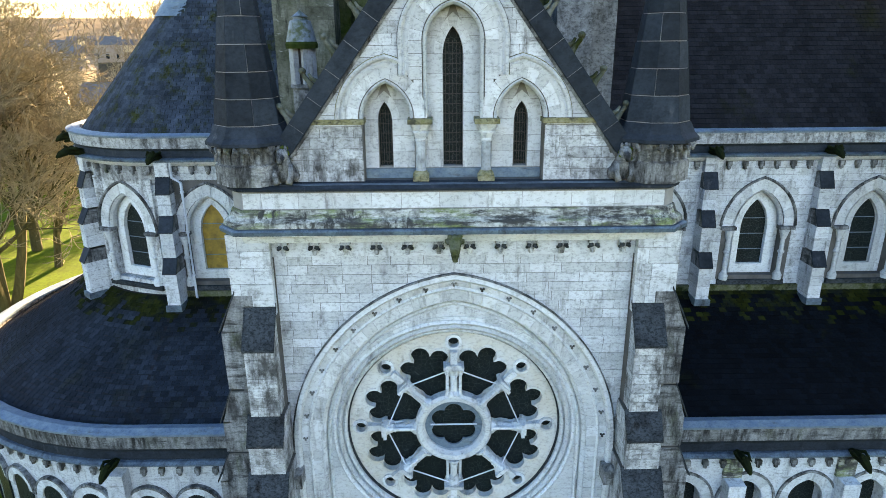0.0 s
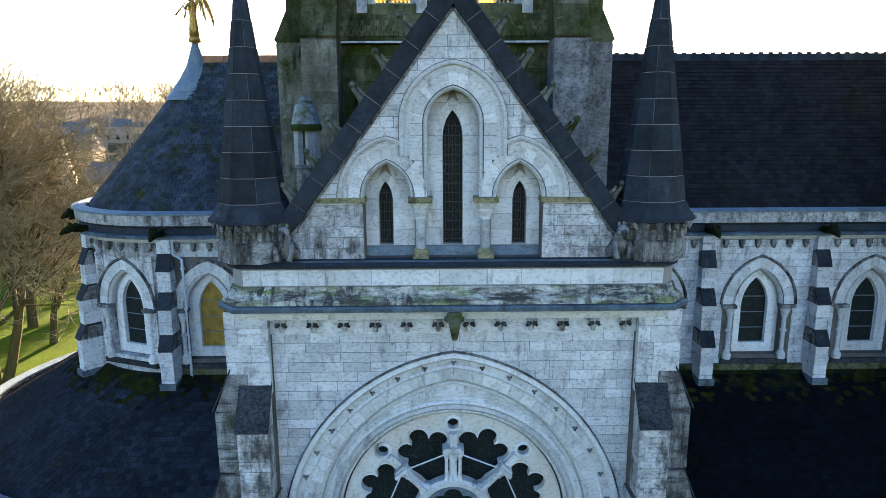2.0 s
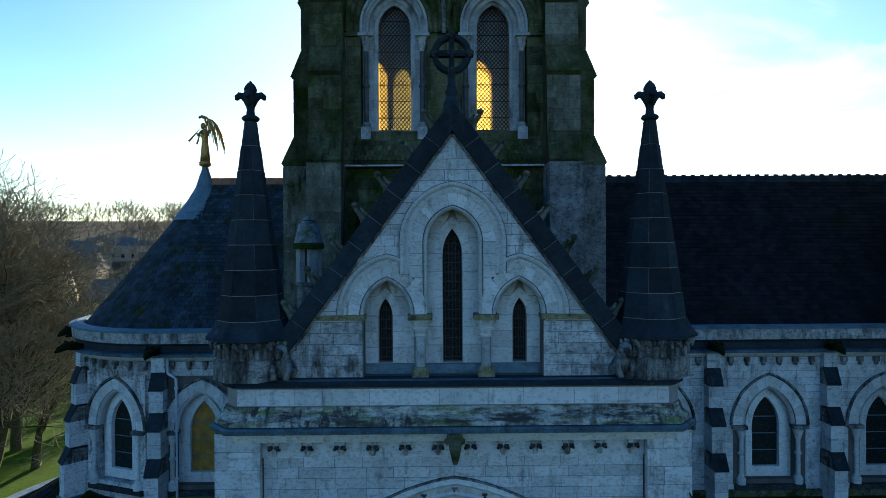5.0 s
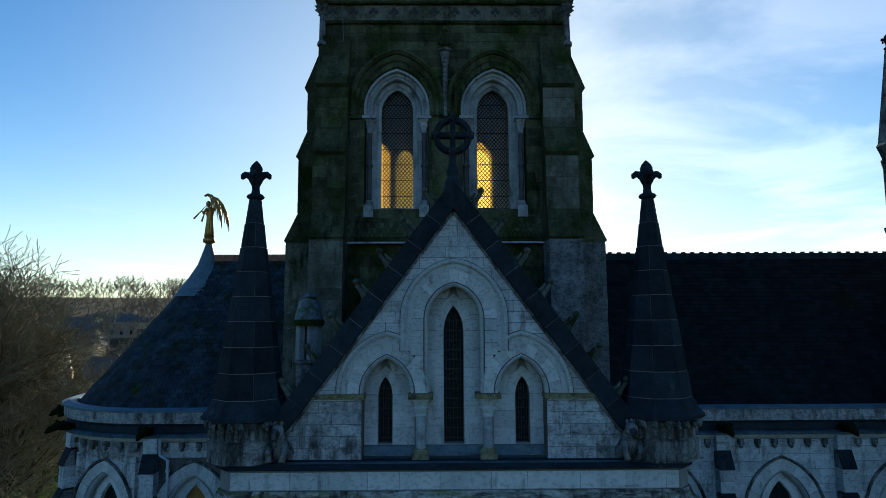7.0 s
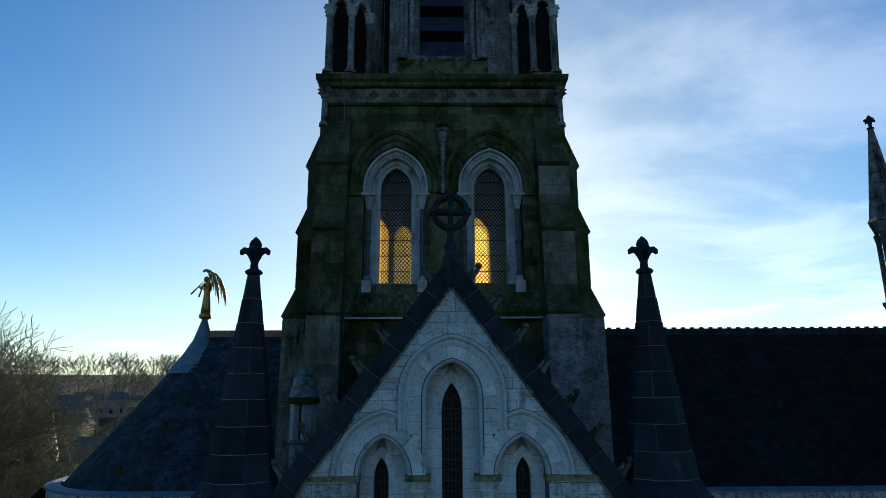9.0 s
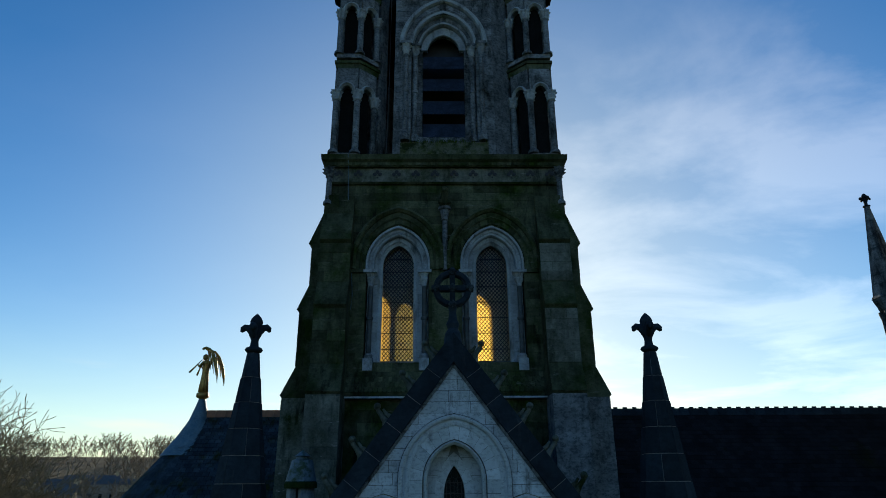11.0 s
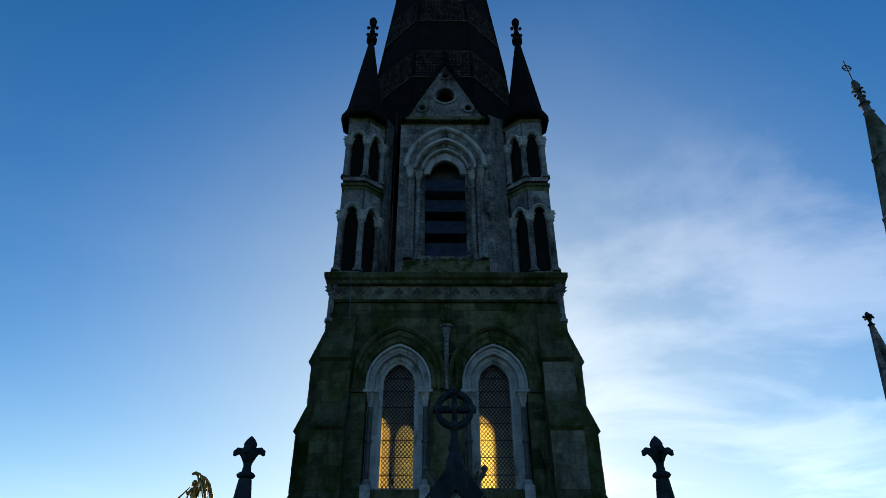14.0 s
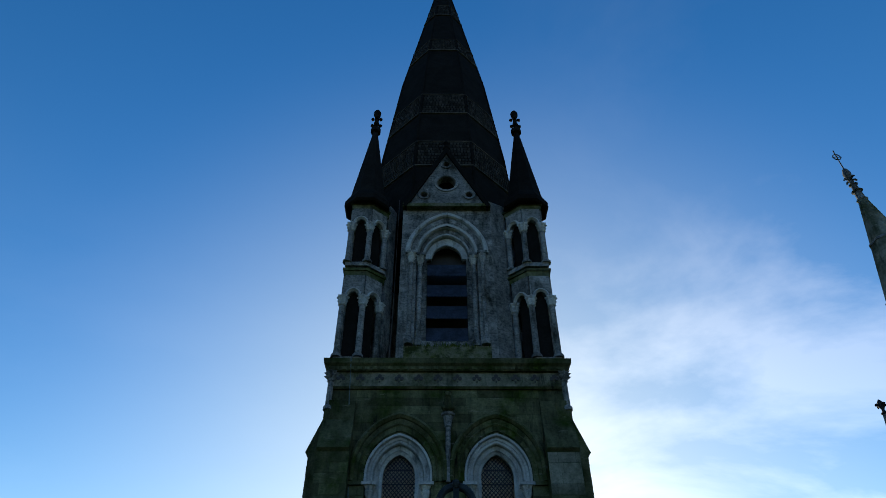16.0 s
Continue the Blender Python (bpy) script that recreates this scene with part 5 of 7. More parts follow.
pipe = thing("downpipe", "pale blue painted rainwater downpipe with an offset at its top", "downpipe", at=(-10.15, 8.2, 12.0))
bm = bmesh.new()
bent(bm, [(-10.45, 8.25, 17.75), (-10.45, 8.25, 17.2), (-10.12, 8.22, 17.0), (-10.12, 8.22, 12.0)], [0.055] * 4)
for z in (13.2, 15.0, 16.6):
    bent(bm, [(-10.12, 8.22, z), (-10.12, 8.22, z + 0.08)], [0.08, 0.08])
part("pipe", bm, PIPE, pipe)

# ---- slates ----
RIDGE = 24.95


def slate_faces(quads, thick=0.014):
    """Each slate as a thin slab: its lower edge lifted off the course below."""
    verts, faces = [], []
    for a, b, c, d in quads:   # a, b: lower edge; c, d: upper edge
        n = (b - a).cross(d - a).normalized()
        i = len(verts)
        verts += [a + n * 0.03, b + n * 0.03, c + n * 0.006, d + n * 0.006, a + n * (0.03 - thick), b + n * (0.03 - thick)]
        faces += [(i, i + 1, i + 2, i + 3), (i + 4, i + 5, i + 1, i), (i + 4, i, i + 3), (i + 1, i + 5, i + 2)]
    return verts, faces


def slate_roof(parent, low0, low1, up0, up1, row=0.21, wide=0.27, mat=None, seed=1, single=None, mossy=0):
    """Rows of slates on the roof plane between a lower edge (low0 to low1) and an upper one."""
    rnd = random.Random(seed)
    low0, low1, up0, up1 = (Vector(v) for v in (low0, low1, up0, up1))
    rows = round((up0 - low0).length / row)
    quads, singles, green = [], [], []
    for k in range(rows):
        s0, s1 = k / rows, (k + 1.25) / rows
        a0, a1 = low0.lerp(up0, s0), low1.lerp(up1, s0)
        b0, b1 = low0.lerp(up0, s1), low1.lerp(up1, s1)
        n = max(1, round((a1 - a0).length / wide))
        for j in range(-1, n):
            t0, t1 = max(0, (j + (k % 2) * 0.5) / n), min(1, (j + 1 + (k % 2) * 0.5) / n - 0.012 / wide / n * 2)
            if t1 - t0 < 0.1 / n:
                continue
            dz = Vector((0, 0, rnd.uniform(-0.004, 0.006)))
            q = (a0.lerp(a1, t0) + dz, a0.lerp(a1, t1) + dz, b0.lerp(b1, t1), b0.lerp(b1, t0))
            grown = max(0.0, 1 - (rows - 1 - k) / (mossy * 1.9)) ** 1.3 if mossy else 0
            (green if rnd.random() < grown else singles if single and single(q[0]) else quads).append(q)
    v, f = slate_faces(quads)
    raw("slates", v, f, mat or SLATE, parent, kind="stuff")
    if green:
        v, f = slate_faces(green)
        raw("mossy_slates", v, f, MOSSLATE, parent, "slates grown over with green moss", kind="stuff")
    for q in singles[:290]:
        v, f = slate_faces([q])
        raw("slate", v, f, mat or SLATE, parent)


def slate_cone(parent, cx, cy, prof, a0, a1, row=0.21, wide=0.27, mat=None, seed=2, mossy=99.0):
    """Rows of slates round a conical roof whose profile is (radius, height) from the eaves up."""
    rnd = random.Random(seed)
    quads, green = [], []
    for (r0, z0), (r1, z1) in zip(prof, prof[1:]):
        rows = max(1, round(math.dist((r0, z0), (r1, z1)) / row))
        for k in range(rows):
            s0, s1 = k / rows, (k + 1.25) / rows
            ra, za, rb, zb = r0 + (r1 - r0) * s0, z0 + (z1 - z0) * s0, r0 + (r1 - r0) * s1, z0 + (z1 - z0) * s1
            n = max(3, round(abs(a1 - a0) * ra / wide))
            for j in range(n):
                p = a0 + (a1 - a0) * (j + (k % 2) * 0.5) / n
                q = a0 + (a1 - a0) * (j + 0.965 + (k % 2) * 0.5) / n
                lift = rnd.uniform(-0.003, 0.006)
                c = [Vector((cx + r * math.cos(a), cy + r * math.sin(a), z + lift)) for r, a, z in ((ra, p, za), (ra, q, za), (rb, q, zb), (rb, p, zb))]
                (green if za + rnd.uniform(-0.35, 0.35) > mossy else quads).append(tuple(c))
    if green:
        v, f = slate_faces(green)
        raw("mossy_slates", v, f, MOSSLATE, parent, "slates grown over with green moss", kind="stuff")
    v, f = slate_faces(quads)
    raw("slates", v, f, mat or SLATE, parent, kind="stuff")


roof = thing("roof_nave", "steep dark slate nave roof with terracotta ridge tiles", "roof", kind="structure", at=(10, AXIS, 18.5))
bm = bmesh.new()
for s in (-1, 1):
    vs = [(-10.9, AXIS + s * 4.95, 18.62), (WEST, AXIS + s * 4.95, 18.62), (WEST, AXIS, RIDGE - 0.05), (-10.9, AXIS, RIDGE - 0.05)]
    a = [bm.verts.new(v) for v in vs]
    c = [bm.verts.new((x, y, z - 0.2)) for x, y, z in vs]
    bm.faces.new(a), bm.faces.new(c)
    for j in range(4):
        bm.faces.new((a[j], a[(j + 1) % 4], c[(j + 1) % 4], c[j]))
part("deck", bm, SLATE, roof)
slate_roof(roof, (5.5, AXIS - 4.95, 18.62), (WEST, AXIS - 4.95, 18.62), (5.5, AXIS, RIDGE - 0.05), (WEST, AXIS, RIDGE - 0.05), 0.22, 0.3, seed=3)
slate_roof(roof, (-10.9, AXIS - 4.95, 18.62), (-5.5, AXIS - 4.95, 18.62), (-10.9, AXIS, RIDGE - 0.05), (-5.5, AXIS, RIDGE - 0.05), 0.21, 0.28, mat=APSESLATE, seed=4)
u = 5.6
while u < WEST:
    bm = bmesh.new()
    plate(bm, face(u, AXIS, 0, 90), [(-0.17, RIDGE - 0.2), (0.17, RIDGE - 0.2), (0.05, RIDGE + 0.06), (0.02, RIDGE + 0.12), (-0.02, RIDGE + 0.12), (-0.05, RIDGE + 0.06)], (), -0.21, 0.21)
    part("ridge_tile", bm, COPING, roof)
    bm = bmesh.new()
    box(bm, u - 0.14, u + 0.05, AXIS - 0.02, AXIS + 0.02, RIDGE + 0.1, RIDGE + 0.18)
    part("ridge_cresting", bm, COPING, roof)
    u += 0.43
u = -10.4
while u < -5.6:
    bm = bmesh.new()
    plate(bm, face(u, AXIS, 0, 90), [(-0.17, RIDGE - 0.2), (0.17, RIDGE - 0.2), (0.05, RIDGE + 0.06), (0.02, RIDGE + 0.12), (-0.02, RIDGE + 0.12), (-0.05, RIDGE + 0.06)], (), -0.21, 0.21)
    part("ridge_tile", bm, TERRACOTTA, roof, "orange terracotta ridge tile")
    u += 0.43

apse_roof = thing("roof_apse", "conical slate apse roof with a lead-clad tip", "roof", kind="structure", at=(APSE_X, AXIS, 18.5))
CONE = [(4.95, 18.62), (1.25, 23.25), (0.62, 24.2)]
bm = bmesh.new()
lathe(bm, at(APSE_X, AXIS, 0), [(r - 0.04, z) for r, z in CONE] + [(0.2, 24.9)], 48)
part("deck", bm, SLATE, apse_roof)
slate_cone(apse_roof, APSE_X, AXIS, CONE[:2], radians(-85), radians(-275), 0.21, 0.28, mat=APSESLATE)
bm = bmesh.new()
lathe(bm, at(APSE_X, AXIS, 0), [(1.43, 23.12), (0.80, 24.0), (0.44, 24.62), (0.2, 25.35), (0.12, 25.62)], 24)
part("lead_tip", bm, LEADPALE, apse_roof, "pale blue lead cladding of the tip")

# gilded statue on the apse
statue = thing("gilded_statue", "gilded winged statue with long trumpets on the apse roof", "statue", at=(APSE_X, AXIS, 25.5))
bm = bmesh.new()
lathe(bm, at(APSE_X, AXIS, 0), [(0.12, 25.45), (0.15, 25.58), (0.27, 25.64), (0.27, 25.8), (0.2, 25.84)], 14)
carved_lathe(bm, at(APSE_X, AXIS, 0), [(0.13, 25.84), (0.2, 25.86), (0.18, 26.2), (0.145, 26.7), (0.15, 26.95), (0.18, 27.13), (0.16, 27.25), (0.07, 27.32)], 9, 0.14, 36)
blob(bm, (APSE_X - 0.08, AXIS, 27.45), 0.125, 1, 1, 1.2, 2)
for s in (-1, 1):
    y = AXIS + s * 0.2
    lead = [(0.12, 27.15), (0.16, 27.5), (0.1, 27.72), (-0.06, 27.84), (-0.12, 27.78), (0.0, 27.83), (0.2, 27.76), (0.42, 27.52), (0.6, 27.12), (0.7, 26.7), (0.74, 26.3)]
    bent(bm, [(APSE_X + a, y + s * 0.03 * k, z) for k, (a, z) in enumerate(lead)], [0.04, 0.05, 0.05, 0.05, 0.06, 0.06, 0.05, 0.045, 0.04, 0.035, 0.012])
    for k in range(6):  # feathers hang from the wing's bow
        t = k / 5
        x0, z0 = 0.16 + 0.42 * t, 27.7 - 0.62 * t * t
        bent(bm, [(APSE_X + x0, y + s * 0.2, z0), (APSE_X + x0 + 0.08, y + s * 0.24, z0 - 0.4), (APSE_X + x0 + 0.1 + 0.05 * t, y + s * 0.25, z0 - 0.75 - 0.12 * (k % 2))], [0.034, 0.03, 0.012], 6)
    bent(bm, [(APSE_X - 0.08, y, 27.18), (APSE_X - 0.24, y + s * 0.04, 26.98), (APSE_X - 0.34, y - s * 0.06, 27.12)], [0.07, 0.06, 0.04])
    rod(bm, (APSE_X - 0.17, AXIS + s * 0.04, 27.36), (APSE_X - 0.66 + 0.2 * (s > 0), AXIS + s * 0.22, 26.72 - 0.06 * (s > 0)), 0.012, 0.045, 8)
part("figure", bm, GOLD, statue, smooth=True)

# ---- aisles and ambulatory: low roofs in front ----
AR = 10.5                    # aisle wall's distance from the axis
aisle = thing("wall_aisle", "pale limestone aisle and ambulatory wall with lead-capped parapet", "church wall", kind="structure", at=(10, AXIS - AR, GROUND))
A_FACE = face(0, AXIS - AR, 0)


def low_parapet(parent, path):
    for nm, mat, prof in (
        ("string", CARVED, [(-0.3, 8.2), (0.06, 8.2), (0.15, 8.3), (0.18, 8.36), (-0.3, 8.36)]),
        ("lead_drip", LEAD, [(-0.3, 8.363), (0.3, 8.363), (0.31, 8.43), (0.2, 8.5), (-0.3, 8.52)]),
        ("hollow", COPING, [(-0.3, 8.523), (0.1, 8.523), (0.1, 8.85), (0.2, 9.02), (-0.3, 9.02)]),
        ("parapet", STAINED, [(-0.2, 9.023), (0.22, 9.023), (0.24, 9.56), (-0.2, 9.56)]),
        ("lead_capping", LEADPALE, [(-0.28, 9.563), (0.32, 9.563), (0.33, 9.64), (0.05, 9.74), (-0.28, 9.66)]),
    ):
        bm = bmesh.new()
        sweep(bm, FLAT, path, prof)
        part(nm, bm, mat, parent)


low_parapet(aisle, [(WEST, AXIS - AR), (5.9, AXIS - AR)])
low_parapet(aisle, ring_path(AR, -5.8, 44)[:-1])
PAIRS = [8.3 + 2.2 * i for i in range(7)]
bm = bmesh.new()
plate(bm, A_FACE, rect(5.6, WEST, GROUND, 8.2), [opening(u, 4.0, 6.4, 0.62, 0.8, 8) for u in PAIRS], -0.6, -0.01)
part("wall_face", bm, STONE, aisle)
bm = bmesh.new()
plate(bm, A_FACE, rect(5.6, WEST, GROUND, 8.1), (), -0.9, -0.5)
part("window_back", bm, GLASS, aisle)
for u in PAIRS:
    voussoirs(aisle, A_FACE, arch(u, 6.4, 0.66, 0.84), arch(u, 6.4, 1.0, 1.16), 9, -0.1, 0.03, CARVED)
    bm = bmesh.new()
    sweep(bm, A_FACE, arch(u, 6.4, 1.0, 1.16), [(0.08, 0), (0.08, 0.07), (0.0, 0.08), (0.0, 0.0)])
    part("hood_mould", bm, STAINED, aisle)
bm = bmesh.new()
sweep(bm, FLAT, ring_path(AR, -5.6, 44)[:-1], [(0, GROUND), (0, 8.2), (-0.6, 8.2), (-0.6, GROUND)])
part("ambulatory_wall", bm, STONE, aisle)
low = [face(u, AXIS - AR, 0) for u in (-7.2, -8.9, -10.6)] + [face(APSE_X + AR * math.cos(radians(a)), AXIS + AR * math.sin(radians(a)), 0, a + 90) for a in (-99.5, -108.7, -118, -127, -136)]
for m in low:
    bm = bmesh.new()
    plate(bm, m, opening(0, 4.5, 6.5, 0.5, 0.55, 8), (), 0.0, 0.06)
    part("window_glass", bm, GLASS, aisle)
    voussoirs(aisle, m, arch(0, 6.5, 0.5, 0.55), arch(0, 6.5, 0.78, 0.84), 9, 0.0, 0.13, CARVED)
    bm = bmesh.new()
    sweep(bm, m, arch(0, 6.5, 0.78, 0.84), [(0.08, 0), (0.08, 0.16), (0.0, 0.17), (0.0, 0.0)])
    part("hood_mould", bm, STAINED, aisle)
corbel_row(aisle, [face(u, AXIS - AR, 0) for u in np.arange(6.4, 17.5, 0.62)], 7.84)
corbel_row(aisle, [face(u, AXIS - AR, 0) for u in np.arange(-10.6, -6.0, 0.62)], 7.84)
corbel_row(aisle, [face(APSE_X + AR * math.cos(radians(a)), AXIS + AR * math.sin(radians(a)), 0, a + 90) for a in np.arange(-140, -91, 3.5)], 7.84)
for u in (9.9, 13.9):
    m = face(u, AXIS - AR, 0)
    b = thing("aisle_buttress", "small mossy aisle buttress below the parapet", "buttress", "aisle buttresses", at=(u, AXIS - AR - 0.3, GROUND))
    bm = bmesh.new()
    plate(bm, m, rect(-0.3, 0.3, GROUND, 7.4), (), -0.1, 0.55)
    part("shaft", bm, STONE, b)
    bm = bmesh.new()
    plate(bm, face(u, AXIS - AR, 0, 90), [(-0.1, 7.4), (0.62, 7.4), (0.3, 8.15), (-0.1, 8.15)], (), -0.33, 0.33)
    part("weathering", bm, WEATHERED, b, "sloping head with moss streaks")
    gargoyle(m, 8.45, (u, AXIS - AR - 0.5, 8.3), 1.0)
m = face(APSE_X + AR * math.cos(radians(-93)), AXIS + AR * math.sin(radians(-93)), 0, -3)
b = thing("aisle_buttress", "small stone ambulatory buttress below the parapet", "buttress", "aisle buttresses", at=tuple(m.translation))
bm = bmesh.new()
plate(bm, m, rect(-0.3, 0.3, GROUND, 8.1), (), -0.1, 0.45)
part("shaft", bm, STONE, b)
gargoyle(m, 8.45, tuple(m.translation + Vector((0, -0.5, 8.3))), 1.0)

aisle_roof = thing("roof_aisle", "low dark slate aisle roof, mossy along its top", "roof", kind="structure", at=(10, 5, 9.3))
HI, LO = (8.25, 12.3), (3.25, 9.42)
bm = bmesh.new()
vs = [(5.5, LO[0], LO[1]), (WEST, LO[0], LO[1]), (WEST, HI[0] + 0.2, HI[1] + 0.1), (5.5, HI[0] + 0.2, HI[1] + 0.1)]
a = [bm.verts.new(v) for v in vs]
c = [bm.verts.new((x, y, z - 0.2)) for x, y, z in vs]
bm.faces.new(a), bm.faces.new(c)
for j in range(4):
    bm.faces.new((a[j], a[(j + 1) % 4], c[(j + 1) % 4], c[j]))
part("deck", bm, SHADEDSLATE, aisle_roof)
slate_roof(aisle_roof, (5.5, LO[0], LO[1]), (WEST, LO[0], LO[1]), (5.5, HI[0], HI[1]), (WEST, HI[0], HI[1]), 0.21, 0.28, mat=SHADEDSLATE, seed=6, mossy=4, single=lambda p: p.x < 9.0 and p.y > 4.6)
ring_roof = thing("roof_ambulatory", "low curved slate ambulatory roof with mossy top courses", "roof", kind="structure", at=(APSE_X, AXIS, 9.3))
RP = [(AR - 0.25, LO[1]), (CR + 0.15, HI[1])]
bm = bmesh.new()
lathe(bm, at(APSE_X, AXIS, 0), [(RP[0][0] + 0.05, RP[0][1] - 0.1), (RP[0][0], RP[0][1] - 0.02), (RP[1][0] - 0.1, RP[1][1] + 0.03)], 72)
vs = [(-10.9, LO[0], LO[1] - 0.02), (-5.5, LO[0], LO[1] - 0.02), (-5.5, HI[0] + 0.2, HI[1] + 0.08), (-10.9, HI[0] + 0.2, HI[1] + 0.08)]
bm.faces.new([bm.verts.new(v) for v in vs])
part("deck", bm, SLATE, ring_roof)
slate_roof(ring_roof, (-10.9, LO[0], LO[1]), (-5.5, LO[0], LO[1]), (-10.9, HI[0], HI[1]), (-5.5, HI[0], HI[1]), 0.21, 0.28, mat=BLUESLATE, seed=7, mossy=4, single=lambda p: p.x > -8.6 and p.y > 4.6)
slate_cone(ring_roof, APSE_X, AXIS, RP, radians(-90), radians(-235), 0.21, 0.28, mat=BLUESLATE, seed=8, mossy=11.75)


for x0, x1 in ((6.0, 22.0), (-10.9, -5.6)):
    bm = bmesh.new()
    box(bm, x0, x1, CL - 0.16, CL - 0.02, HI[1] - 0.02, HI[1] + 0.24)
    part("lead_flashing", bm, MOSSY, aisle_roof if x0 > 0 else ring_roof, "mossy flashing under the clerestory")
# ---- crossing tower ----
tower = thing("tower", "tall mossy limestone crossing tower with paired lit windows and a stone spire", "tower", kind="structure", at=(0, AXIS, 18))
WIN = 1.92


def t_face(k):
    return face(0, AXIS, 0, 90 * k)


BUT = [(4.4, 17.5), (6.12, 17.5), (6.12, 24.965), (6.2, 25.05), (5.7, 26.1), (5.7, 28.22), (5.82, 28.35), (5.4, 29.35), (5.4, 31.0), (5.54, 31.12), (5.02, 32.45), (4.95, 33.3), (4.4, 33.3)]
for k in range(4):
    m = t_face(k)
    end = 4.8 if k % 2 == 0 else 4.29
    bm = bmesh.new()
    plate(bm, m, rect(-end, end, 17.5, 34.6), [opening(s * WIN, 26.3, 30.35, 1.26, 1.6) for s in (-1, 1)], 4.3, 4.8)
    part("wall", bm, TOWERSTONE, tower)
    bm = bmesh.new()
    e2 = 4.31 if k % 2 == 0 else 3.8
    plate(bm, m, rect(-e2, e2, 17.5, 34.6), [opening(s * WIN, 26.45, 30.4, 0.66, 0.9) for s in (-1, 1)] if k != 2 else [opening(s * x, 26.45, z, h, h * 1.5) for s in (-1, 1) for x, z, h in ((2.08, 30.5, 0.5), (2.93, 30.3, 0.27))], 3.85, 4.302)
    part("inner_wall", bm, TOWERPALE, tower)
    for s in (-1, 1):
        w = thing("tower_window", "tall pointed tower window with latticed amber glass lit by the low sun", "window", "tower windows", at=tuple(m @ Vector((s * WIN, 26.3, 4.3))))
        bm = bmesh.new()
        pane(bm, m, opening(s * WIN, 26.45, 30.4, 0.67, 0.91) if k != 2 else rect(min(s * 1.5, s * 3.3), max(s * 1.5, s * 3.3), 26.4, 31.4), 4.0)
        glass = part("glass", bm, AMBER if k == 2 else PALEGLASS, w)

        def top_at(u):
            du = abs(u - s * WIN)
            r = (0.66 * 0.66 + 0.81) / 1.32
            return 30.4 + math.sqrt(max(0, r * r - (du + r - 0.66) ** 2)) if du < 0.66 else None

        bm = bmesh.new()
        step, pitch = 0.15, 1.15
        for sg in (-1, 1) if k != 2 else ():
            for j in range(-40, 66):
                pts, h0 = [], 26.45 + j * step * pitch
                for i in range(25):
                    u = s * WIN - 0.66 + 1.32 * i / 24
                    v = h0 + sg * (u - s * WIN) * pitch
                    t = top_at(u)
                    if t and 26.45 < v < t:
                        pts.append((u, v))
                if len(pts) > 1:
                    rod(bm, m @ Vector((*pts[0], 4.06)), m @ Vector((*pts[-1], 4.06)), 0.016, n=4)
        if k != 2:
            part("lattice", bm, IRON, glass, "diagonal iron lattice")
        for v in (26.95, 27.6, 28.25, 28.9, 29.55, 30.2, 30.75):
            bm = bmesh.new()
            plate(bm, m, rect(s * WIN - (0.65 if v < 30.5 else 0.5), s * WIN + (0.65 if v < 30.5 else 0.5), v, v + 0.035), (), 4.02, 4.05)
            part("saddle_bar", bm, IRON, glass)
        bm = bmesh.new()
        sweep(bm, m, opening(s * WIN, 26.4, 30.4, 0.73, 1.0), [(0.06, 4.3), (0.1, 4.36), (0.02, 4.38), (-0.08, 4.32), (-0.1, 4.3)])
        part("inner_order", bm, TOWERJAMB, w, "pale inner arch moulding")
        for q in (-1, 1):
            ashlar(w, m, 26.4, 30.35, lambda v: [tuple(sorted((s * WIN + q * 0.80, s * WIN + q * 1.24)))], 4.3, 4.4, TOWERJAMB, 0.4, 2.0, name="jamb_stone", seed=3)
        voussoirs(w, m, stilted(s * WIN, 30.06, 30.35, 0.8, 1.08), stilted(s * WIN, 30.06, 30.35, 0.98, 1.28), 13, 4.3, 4.44, TOWERJAMB)
        voussoirs(w, m, stilted(s * WIN, 30.06, 30.35, 1.1, 1.4), stilted(s * WIN, 30.06, 30.35, 1.25, 1.58), 15, 4.4, 4.68, TOWERJAMB)
        for hw, rise, wr, rr in ((1.04, 1.34, 4.60, 0.08), (1.255, 1.59, 4.78, 0.065)):
            bm = bmesh.new()
            sweep(bm, m, stilted(s * WIN, 30.06, 30.35, hw, rise, 14), [(rr, wr - 0.2), (rr, wr - 0.02), (rr * 0.6, wr + 0.05), (-rr * 0.6, wr + 0.05), (-rr, wr - 0.02), (-rr, wr - 0.2)])
            part("arch_roll", bm, TOWERJAMB, w)
        voussoirs(w, m, stilted(s * WIN, 30.06, 30.4, 1.33, 1.66), stilted(s * WIN, 30.06, 30.5, 1.68, 2.08), 17, 4.7, 4.87, TOWERSTONE)
        for hw, rise, spring, prof in ((1.5, 1.88, 30.45, [(0.05, 4.8), (0.05, 4.89), (0.0, 4.94), (-0.05, 4.89), (-0.05, 4.8)]), (1.69, 2.1, 30.5, [(0.2, 4.8), (0.2, 4.98), (0.1, 5.05), (0.0, 4.93), (0.0, 4.8)])):
            bm = bmesh.new()
            sweep(bm, m, stilted(s * WIN, 30.06, spring, hw, rise, 14), prof)
            part("hood_mould", bm, TOWERSTONE, w)
        bm = bmesh.new()
        plate(bm, m, rect(*sorted((s * (WIN + 1.38), s * 3.775)), 29.92, 30.06), (), 4.78, 4.93)
        part("impost_string", bm, TOWERSTONE, w)
